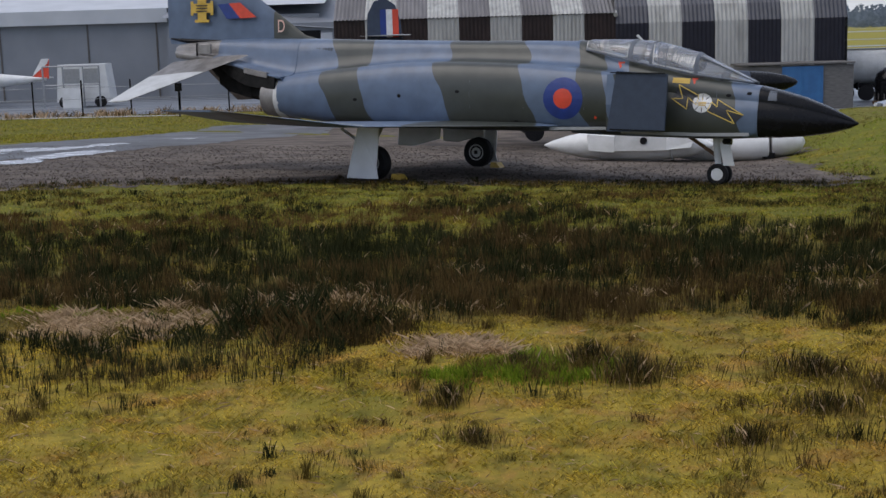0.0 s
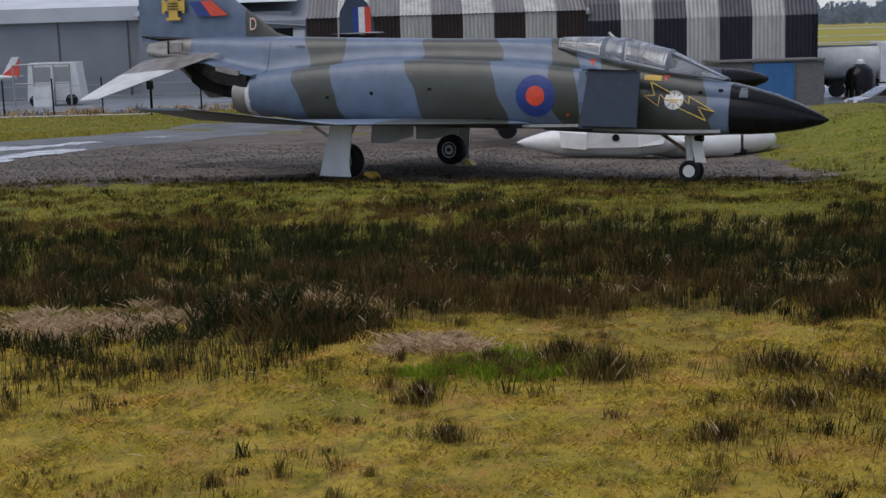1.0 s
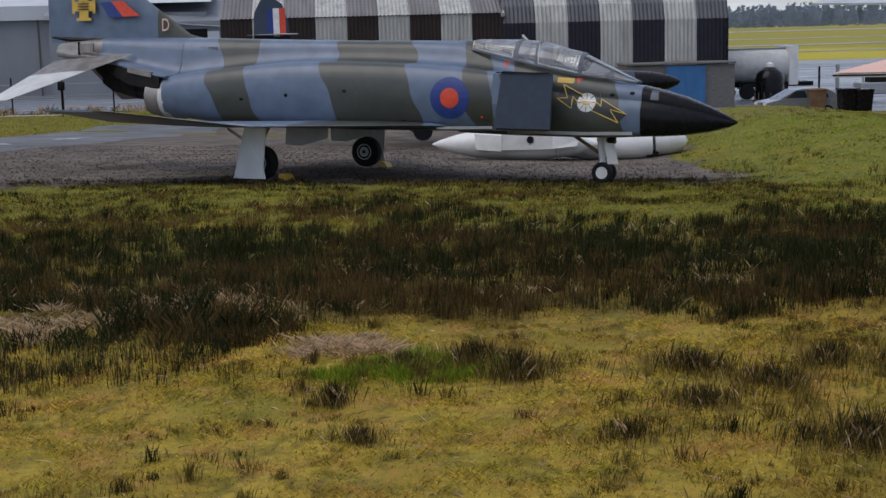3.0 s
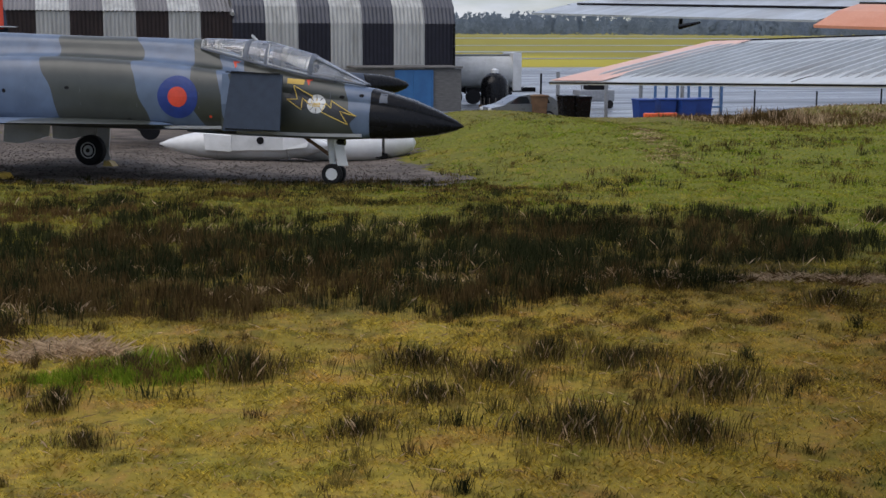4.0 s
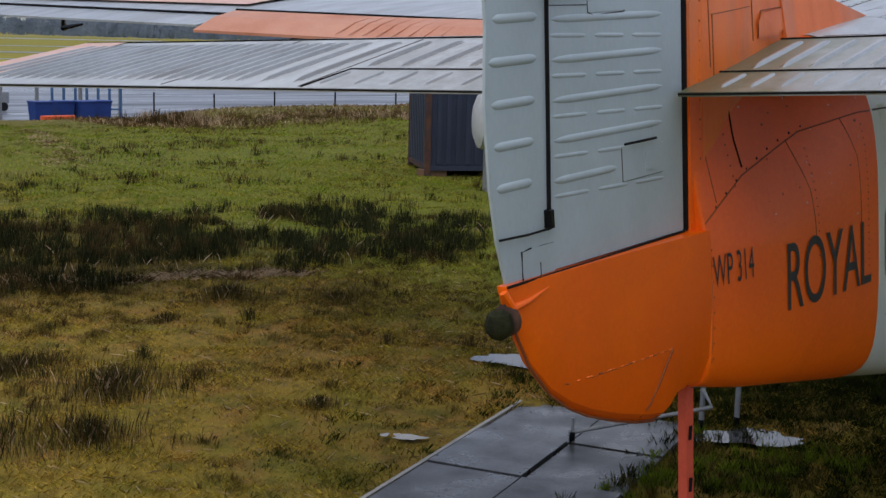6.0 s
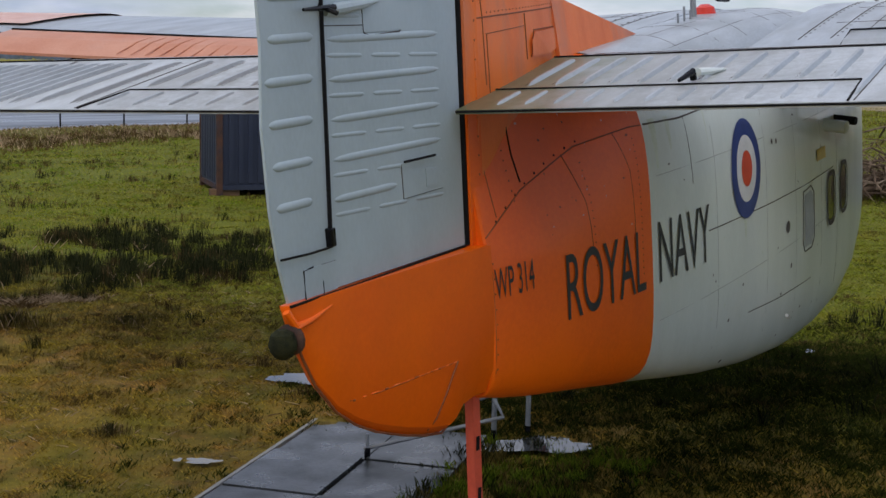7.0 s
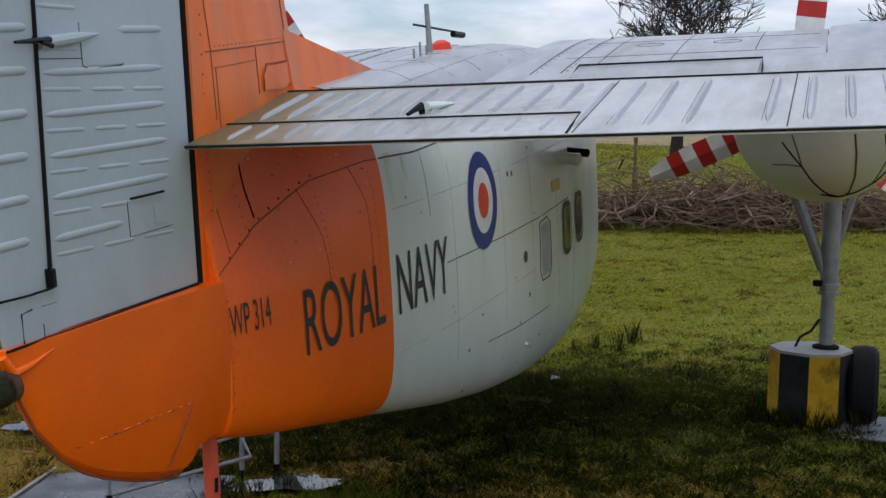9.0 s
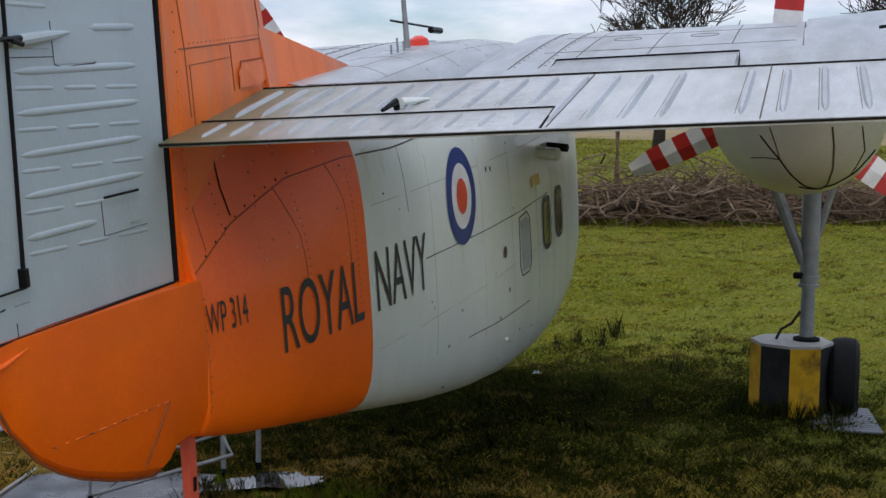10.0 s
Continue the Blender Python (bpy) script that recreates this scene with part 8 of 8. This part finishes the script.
def field(n, x0, x1, y0, y1):
    x, y = rng.uniform(x0, x1, n), rng.uniform(y0, y1, n)
    # only the wedge that the walk ever looks over
    ang = np.arctan2(x, y)
    ok = (ang > -.42) & (ang < 1.45) & (np.hypot(x, y) > 6.5) & clear(x, y)
    return x[ok], y[ok]


def band_at(x, y):
    """How deep in the belt of rushes a spot lies, 0 to 1."""
    lo = 13.9 + .35 * np.sin(x * .9) + .3 * np.sin(x * 2.3 + 1) + .05 * np.clip(x - 4, 0, 9)
    hi = 24.5 - .5 * np.clip(x - 1, 0, 12) * (x < 6) - (x >= 6) * (2.5 + .15 * np.clip(x - 6, 0, 9)) + .5 * np.sin(x * .7 + 2)
    return smoothstep(0, 1.0, y - lo) * (1 - smoothstep(-1.2, .4, y - hi)) * (1 - smoothstep(13, 17, x))


sets_short, sets_brown, sets_rush, sets_straw, sets_lush, sets_dark, sets_sedge, sets_rust = [], [], [], [], [], [], [], []
# short turf over the foreground
x, y = field(1150000, -7, 26, 6.5, 27)
keep = rng.uniform(0, 1, len(x)) < np.clip(13.0 / np.hypot(x, y), .15, 1) ** 1.7
x, y = x[keep], y[keep]
m_ = len(x)
clump = .7 + .5 * np.sin(4.1 * x + 2 * np.sin(2.3 * y)) * np.sin(3.7 * y + 1.6 * np.sin(2.9 * x))
sets_short.append(blades(x, y, rng.uniform(.010, .040, m_) * clump, rng.uniform(.0035, .0075, m_) * np.clip(np.hypot(x, y) / 11, 1, 2.2), 2.6))
# far grass
x, y = field(210000, -16, 46, 21, 56)
m_ = len(x)
sets_short.append(blades(x, y, rng.uniform(.014, .04, m_), rng.uniform(.014, .03, m_), 3.4))
x, y = field(22000, 22, 60, 38, 60)
m_ = len(x)
sets_rust.append(blades(x, y, rng.uniform(.04, .13, m_), rng.uniform(.02, .035, m_), 1.6))
x, y = field(9000, 26, 60, 40, 60)
m_ = len(x)
sets_straw.append(blades(x, y, rng.uniform(.04, .13, m_), rng.uniform(.02, .035, m_), 1.4))


def tuft(cx, cy, r, h, n, target, lean=.35, width=.009):
    a, q = rng.uniform(0, math.tau, n), np.abs(rng.normal(0, .5, n))
    tx, ty = cx + r * q * np.cos(a), cy + r * q * np.sin(a) * .8
    target.append(blades(tx, ty, h * rng.uniform(.45, 1.05, n) * (1 - .25 * np.minimum(q, 1)), np.full(n, width) * rng.uniform(.7, 1.2, n), lean))


# the belt of rushes
x, y = field(11500, -9, 17, 13, 26)
d_ = band_at(x, y)
keep = rng.uniform(0, 1, len(x)) < d_ * np.where(y > 20, .38, .62)
for cx, cy, dd in zip(x[keep], y[keep], d_[keep]):
    if noise.noise((cx * .45, cy * .8, 3.0)) < -.26 - (.4 if cx < 4.5 else 0):
        continue
    if ((cx + 4.0) / 1.6) ** 2 + ((cy - 14.9) / .9) ** 2 < 1 or ((cx + .1) / .7) ** 2 + ((cy - 13.6) / .5) ** 2 < 1:
        continue
    nz = noise.noise((cx * .35, cy * .55, 5.0))
    # rust-brown grass on the far side of the wet ground, dark rushes through its middle, mixed dead growth in front
    if cy > 21.3 and cx < 5:
        kind = sets_rust if rng.uniform() < .72 + nz else sets_rush
    elif cy > 18 or cx > 3.8:
        kind = sets_rush if rng.uniform() < .86 + nz else sets_brown
    else:
        kind = sets_brown if rng.uniform() < .52 + nz else sets_rush
    low = .62 if kind is sets_rust else 1.0
    tuft(cx, cy, rng.uniform(.2, .42), rng.uniform(.13, .31) * (.75 + .25 * dd) * low, 62, kind, .3, .0068)
for cx, cy in zip(x[keep][::3], y[keep][::3]):
    if noise.noise((cx * .6, cy * .9, 8.0)) > -.05:
        tuft(cx, cy, .35, rng.uniform(.10, .2), 2, sets_straw, 1.2, .004)
# flattened dead growth inside the belt
for k in range(16):
    cx, cy = rng.uniform(-5, 5), rng.uniform(15.5, 21)
    for j in range(5):
        tuft(cx + rng.normal(0, .5), cy + rng.normal(0, .12), .25, .12, 14, sets_straw, 1.6, .0055)
# low mottled growth between the belt and the gravel
x, y = field(2600, -10, 9, 22.5, 29.6)
for cx, cy in zip(x, y):
    nz = noise.noise((cx * .4, cy * .9, 14.0))
    if nz > -.12:
        tuft(cx, cy, rng.uniform(.2, .45), rng.uniform(.05, .13), 26, sets_rust if nz > .25 and cy < 26.5 else (sets_sedge if rng.uniform() < .6 else sets_rush), .8, .011)
# rushes thinning out on the far side
x, y = field(1100, -8, 30, 19, 33)
for cx, cy in zip(x, y):
    if noise.noise((cx * .3, cy * .3, 9.0)) > .0:
        tuft(cx, cy, rng.uniform(.2, .5), rng.uniform(.1, .24), 24, sets_rush if rng.uniform() < .5 else sets_brown, .5, .011)
# scattered tufts in the foreground
for cx, cy, r, h in ((-.11, 11.4, .2, .24), (1.55, 12.0, .38, .32), (1.2, 12.5, .40, .28), (.55, 12.4, .3, .2), (6.84, 14.7, .34, .22), (4.3, 11.8, .34, .24), (3.6, 11.2, .5, .22), (2.9, 10.8, .5, .18), (3.1, 11.9, .6, .22), (4.9, 11.5, .6, .2),
                     (5.3, 10.4, .6, .28), (3.75, 9.6, .7, .26), (4.5, 9.2, .5, .22), (6.45, 8.98, .22, .14), (7.2, 12.9, .25, .14), (8.3, 13.4, .5, .22), (9.3, 12.6, .3, .16), (2.1, 10.0, .4, .16), (.1, 10.3, .22, .18)):
    tuft(cx, cy, r * .8, h, int(130 * r / .3), sets_rush, .3, .0048)
    tuft(cx, cy, r * 1.35, h * .85, int(240 * r / .3), sets_brown, .4, .0046)
    tuft(cx, cy, r * 1.7, h * .7, int(300 * r / .3), sets_sedge, .5, .0046)
    tuft(cx, cy, r * 1.2, h * .8, int(30 * r / .3), sets_straw, .8, .005)
x, y = field(420, -6, 14, 8.5, 14.2)
for cx, cy in zip(x, y):
    if noise.noise((cx * .5, cy * .5, 2.0)) > -.05:
        tuft(cx, cy, rng.uniform(.1, .34), rng.uniform(.06, .18), 70, (sets_sedge, sets_sedge, sets_brown, sets_rush)[int(rng.integers(4))], .45, .0046)
# thin standing stems in front of the belt, and low sedge all over the yellow turf
for k in range(150):
    tuft(-2.7 + rng.normal(0, 1.1), 12.75 + rng.normal(0, .32), .2, rng.uniform(.12, .26), 16, sets_rush if k % 3 else sets_brown, .25, .007)
x, y = field(2600, -6, 15, 7.5, 15.5)
for cx, cy in zip(x, y):
    if noise.noise((cx * .8, cy * .8, 21.0)) + .25 * noise.noise((cx * 2.2, cy * 2.2, 5.0)) > .02 + (.12 if cx < 1.5 else -.04):
        tuft(cx, cy, rng.uniform(.08, .22), rng.uniform(.03, .09), 36, sets_sedge if rng.uniform() < .8 else sets_brown, .7, .0045)
x, y = field(2600, -5, 12, 7, 14)
m_ = len(x)
sets_straw.append(blades(x, y, rng.uniform(.008, .04, m_), np.full(m_, .004), 6.0))
# left-hand bramble patch and pale dead grass
for k in range(64):
    tuft(-1.7 + rng.normal(0, .5), 14.35 + rng.normal(0, .5), .3, rng.uniform(.14, .38), 34, sets_brown if k % 3 == 0 else sets_rush, .8, .0065)
for k in range(50):
    tuft(-1.5 + rng.normal(0, .7), 15.6 + rng.normal(0, .5), .4, rng.uniform(.08, .16), 22, sets_straw, 1.8, .006)
for k in range(46):
    tuft(-3.2 + rng.normal(0, .8), 13.6 + rng.normal(0, .3), .3, rng.uniform(.12, .3), 30, sets_rush, .4, .0075)
for k in range(48):
    tuft(-3.7 + rng.normal(0, .6), 14.7 + rng.normal(0, .35), .35, rng.uniform(.06, .14), 70 if k % 4 else 40, sets_straw if k % 4 else sets_sedge, 2.6, .006)
for k in range(22):
    tuft(.0 + rng.normal(0, .3), 13.15 + rng.normal(0, .14), .25, rng.uniform(.06, .13), 90, sets_straw, 2.6, .006)
for k in range(110):
    q_ = rng.uniform(0, 3.9)
    tuft(6.2 + q_, 15.72 - .345 * q_ + rng.normal(0, .13), .3, rng.uniform(.05, .11), 50, sets_straw if k % 3 else sets_rust, 2.8, .007)
for k in range(70):
    tuft(.65 + rng.normal(0, .5), 12.3 + rng.normal(0, .26), .25, rng.uniform(.06, .14), 90, sets_lush if k % 6 else sets_sedge, .7, .009)
for k in range(30):
    tuft(-4.2 + rng.normal(0, .8), 15.3 + rng.normal(0, .25), .25, rng.uniform(.05, .09), 60, sets_lush if k % 2 else sets_sedge, .8, .009)
# growth round the slabs and under the aircraft
for k in range(190):
    s_ = rng.uniform(0, 6.5)
    p_ = A + U_ * s_ + V_ * (1.28 + .12 * math.sin(s_ * 2.1) + abs(rng.normal(0, .4)))
    tuft(p_.x, p_.y, .16, rng.uniform(.05, .17), 46, (sets_lush, sets_sedge, sets_dark, sets_rush)[int(rng.integers(4))], .6, .007)
for cx, cy, h in ((13.1, 3.9, .25), (12.9, 3.2, .3), (13.2, 2.9, .28), (12.6, 4.6, .28), (12.9, 5.2, .35), (14.4, 5.0, .3), (16.6, 6.6, .45), (11.6, 4.9, .3), (10.6, 5.3, .3)):
    tuft(cx, cy, .25, h * .85, 46, sets_rush, .4, .006)
    tuft(cx, cy, .35, h * .4, 60, sets_dark, .6, .006)
x, y = field(70000, 34, 105, -8, 44)
m_ = len(x)
sets_short.append(blades(x, y, rng.uniform(.04, .10, m_), rng.uniform(.05, .10, m_), 2.2))
x, y = field(900, 34, 100, -8, 40)
for cx, cy in zip(x, y):
    if noise.noise((cx * .09, cy * .15, 6.0)) > .05:
        tuft(cx, cy, .9, rng.uniform(.12, .35), 26, sets_sedge if rng.uniform() < .6 else sets_brown, .7, .03)
x, y = field(200000, 8, 34, -3, 16)
m_ = len(x)
sets_short.append(blades(x, y, rng.uniform(.010, .036, m_), rng.uniform(.009, .018, m_), 3.6))
for k in range(46):
    a = rng.uniform(0, math.tau)
    tuft(blk.x + .5 * math.cos(a) + rng.normal(0, .05), blk.y + .5 * math.sin(a) + rng.normal(0, .05), .1, rng.uniform(.08, .3), 26, sets_dark, .5, .007)
# ranker grass left uncut below the aircraft, dark to deepen the shade there
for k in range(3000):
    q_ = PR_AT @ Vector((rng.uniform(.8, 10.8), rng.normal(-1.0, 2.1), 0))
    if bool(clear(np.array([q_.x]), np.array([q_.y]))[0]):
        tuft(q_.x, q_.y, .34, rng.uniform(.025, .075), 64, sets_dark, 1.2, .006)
# brown and wet mottling of the turf beside the aircraft
x, y = field(5200, 9.5, 34, -2, 16)
for cx, cy in zip(x, y):
    nz = noise.noise((cx * .55, cy * .55, 41.0)) + .4 * noise.noise((cx * 1.7, cy * 1.7, 12.0))
    if nz > .10:
        tuft(cx, cy, rng.uniform(.12, .4), rng.uniform(.02, .07), 30, sets_sedge if rng.uniform() < .62 else sets_brown, 1.3, .007)
    elif nz < -.30:
        tuft(cx, cy, rng.uniform(.15, .4), rng.uniform(.02, .06), 30, sets_dark, 1.3, .007)
# dark tufts massed where the wing shades the turf, deepening that shadow
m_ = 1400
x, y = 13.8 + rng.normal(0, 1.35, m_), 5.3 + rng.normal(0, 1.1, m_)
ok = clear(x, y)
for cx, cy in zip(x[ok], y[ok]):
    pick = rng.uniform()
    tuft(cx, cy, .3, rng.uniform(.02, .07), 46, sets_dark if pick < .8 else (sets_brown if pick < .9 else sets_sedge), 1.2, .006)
for cx, cy, h in ((15.7, 6.75, .34), (15.9, 6.5, .36), (15.5, 6.9, .2), (15.2, 6.75, .14), (13.3, 6.3, .12), (13.0, 6.2, .12), (16.3, 4.55, .3), (16.1, 4.7, .25), (14.6, 5.9, .1), (14.9, 5.4, .1)):
    tuft(cx, cy, .14, h, 26, sets_rush, .3, .007)
    tuft(cx, cy, .3, h * .4, 50, sets_rush, .8, .006)
# rank wet grass and sedge between slabs and tail, darkened for the belly's shade
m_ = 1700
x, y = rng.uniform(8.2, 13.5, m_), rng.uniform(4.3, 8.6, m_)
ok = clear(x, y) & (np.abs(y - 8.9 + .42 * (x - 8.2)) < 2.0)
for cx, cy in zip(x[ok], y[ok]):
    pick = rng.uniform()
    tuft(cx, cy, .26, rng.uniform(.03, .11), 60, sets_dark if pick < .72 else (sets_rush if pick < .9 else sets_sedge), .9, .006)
for k in range(120):
    p_ = Vector((7.5, 5.75, 0)).lerp(Vector((8.9, 5.5, 0)), rng.uniform(0, 1))
    tuft(p_.x + rng.normal(0, .15), p_.y + rng.normal(0, .25), .16, rng.uniform(.05, .13), 46, (sets_lush, sets_lush, sets_sedge, sets_dark)[k % 4], .6, .006)
# dry orange-brown patches in the turf before the rushes
x, y = field(1700, 4.5, 15, 10, 17)
for cx, cy in zip(x, y):
    if noise.noise((cx * .6, cy * .8, 51.0)) > .0:
        tuft(cx, cy, rng.uniform(.12, .35), rng.uniform(.02, .06), 44, sets_rust if rng.uniform() < .5 else sets_sedge, 1.2, .005)

# dead grass and bramble stems through and behind the brush heap
for k in range(420):
    al = rng.uniform(-3.6, 9.8)
    tuft(33.6 + al * .55 + rng.normal(.4, .8), 12.7 - al * .62 + rng.normal(.4, .7), .4, rng.uniform(.2, .75), 22, sets_brown if k % 3 else sets_sedge, .5, .012)
for k in range(260):
    al = rng.uniform(-3.2, 9.5)
    tuft(32.3 + al * .55 + rng.normal(0, .3), 11.5 - al * .62 + rng.normal(0, .3), .3, rng.uniform(.1, .25), 30, sets_lush if k % 2 else sets_sedge, .6, .010)
x, y = field(5200, 6, 34, 20, 45)
for cx, cy in zip(x, y):
    nz = noise.noise((cx * .5, cy * .5, 31.0))
    if nz > -.1:
        tuft(cx, cy, rng.uniform(.15, .4), rng.uniform(.03, .10), 16, sets_lush if nz < .08 else (sets_sedge if rng.uniform() < .6 else sets_dark), 1.0, .012)
for k in range(150):
    q_ = rng.uniform(0, 1) ** .8
    tuft(13.0 + 5.2 * q_ + rng.normal(0, .3), 27.2 + 14 * q_ + rng.normal(0, .4), .35, .05, 26, sets_straw if k % 3 else sets_rust, 2.6, .011)
for k in range(700):
    cx = rng.uniform(22, 46)
    tuft(cx, 45.5 - .42 * max(0, cx - 20) + rng.normal(0, 1.3), .5, rng.uniform(.1, .32), 20, (sets_rust, sets_straw, sets_rust, sets_brown)[k % 4], .6, .016)
# brown reeds and dry stalks along the crest
for k in range(70):
    tuft(24.6 + rng.normal(0, .9), 43.8 + rng.normal(0, .7), .4, rng.uniform(.25, .65), 26, sets_brown if k % 4 else sets_straw, .35, .02)
for k in range(330):
    cx = 40 - 18 * rng.uniform(0, 1) ** 1.4
    tuft(cx, 45 - .35 * max(0, cx - 18) + rng.normal(0, 1.2), .5, rng.uniform(.1, .3), 22, sets_straw if k % 2 else sets_brown, .8, .016)
for i in range(1, 7):
    for k in range(40):
        p_ = A + U_ * (i * .98 + rng.normal(0, .012)) + V_ * rng.uniform(0, 1.46)
        tuft(p_.x, p_.y, .012, .05, 3, sets_rush, 1.2, .006)
# grass strip and fence foot on the far left, weeds along the front of the pad
x, y = field(26000, -34, -8, 54, 82)
m_ = len(x)
sets_short.append(blades(x, y, rng.uniform(.03, .08, m_), rng.uniform(.03, .06, m_), 1.9))
for k in range(420):
    tuft(rng.uniform(-46, -8), 84 + rng.normal(0, 1.1), .5, rng.uniform(.2, .6), 16, sets_straw if k % 3 else sets_brown, .7, .03)
for k in range(420):
    cx = rng.uniform(-9, 8)
    cy = 29.0 + abs(rng.normal(0, .7))
    tuft(cx, cy, .22, rng.uniform(.04, .14), 22, sets_rush if k % 2 else sets_brown, .8, .012)

# loose stones on the pad
n_ = 15000
sx, sy = rng.uniform(-16, 10, n_), 29.2 + 20 * rng.uniform(0, 1, n_) ** 1.6
ok = (sx < 8.2 + .12 * (sy - 28)) & (sy < 56)
sx, sy = sx[ok], sy[ok]
n_ = len(sx)
sr = rng.uniform(.012, .035, n_)
base = np.array([(1, 0, 0), (-1, 0, 0), (0, 1, 0), (0, -1, 0), (0, 0, .6), (0, 0, -.4)])
sv = base[None] * sr[:, None, None] * rng.uniform(.6, 1.3, (n_, 6, 1)) + np.stack([sx, sy, ground_z(sx, sy) + .018], 1)[:, None]
tri = np.array([(0, 2, 4), (2, 1, 4), (1, 3, 4), (3, 0, 4), (2, 0, 5), (1, 2, 5), (3, 1, 5), (0, 3, 5)])
M["stone_bits"] = leafy("loose_gravel_stones", (0.07, 0.06, 0.052), (0.24, 0.21, 0.185))
me = bpy.data.meshes.new("gravel_stones")
me.from_pydata(sv.reshape(-1, 3).tolist(), [], (tri[None] + 6 * np.arange(n_)[:, None, None]).reshape(-1, 3).tolist())
me.materials.append(M["stone_bits"])
tagged(new("gravel_stones", me), "loose brown-grey stones on the gravel", "gravel", kind="stuff")

grass("short_grass", "sward_blade", "short mossy yellow and green winter grass", sets_short)
grass("brown_rushes", "brown_blade", "brown dead rushes and grass tufts", sets_brown)
grass("dark_rushes", "rush_blade", "dark green rush tufts in boggy ground", sets_rush)
grass("rank_grass", "rank_blade", "rank uncut grass below the aircraft, green darkened to add to its shade", sets_dark)
grass("straw_grass", "straw_blade", "flattened pale straw-coloured dead grass", sets_straw)
grass("olive_sedge", "sedge_blade", "olive-brown sedge tufts in the turf", sets_sedge)
grass("rust_grass", "rust_blade", "rust-brown dead grass beyond the rushes", sets_rust)
grass("lush_grass", "lush_blade", "patch of bright green wet grass", sets_lush)
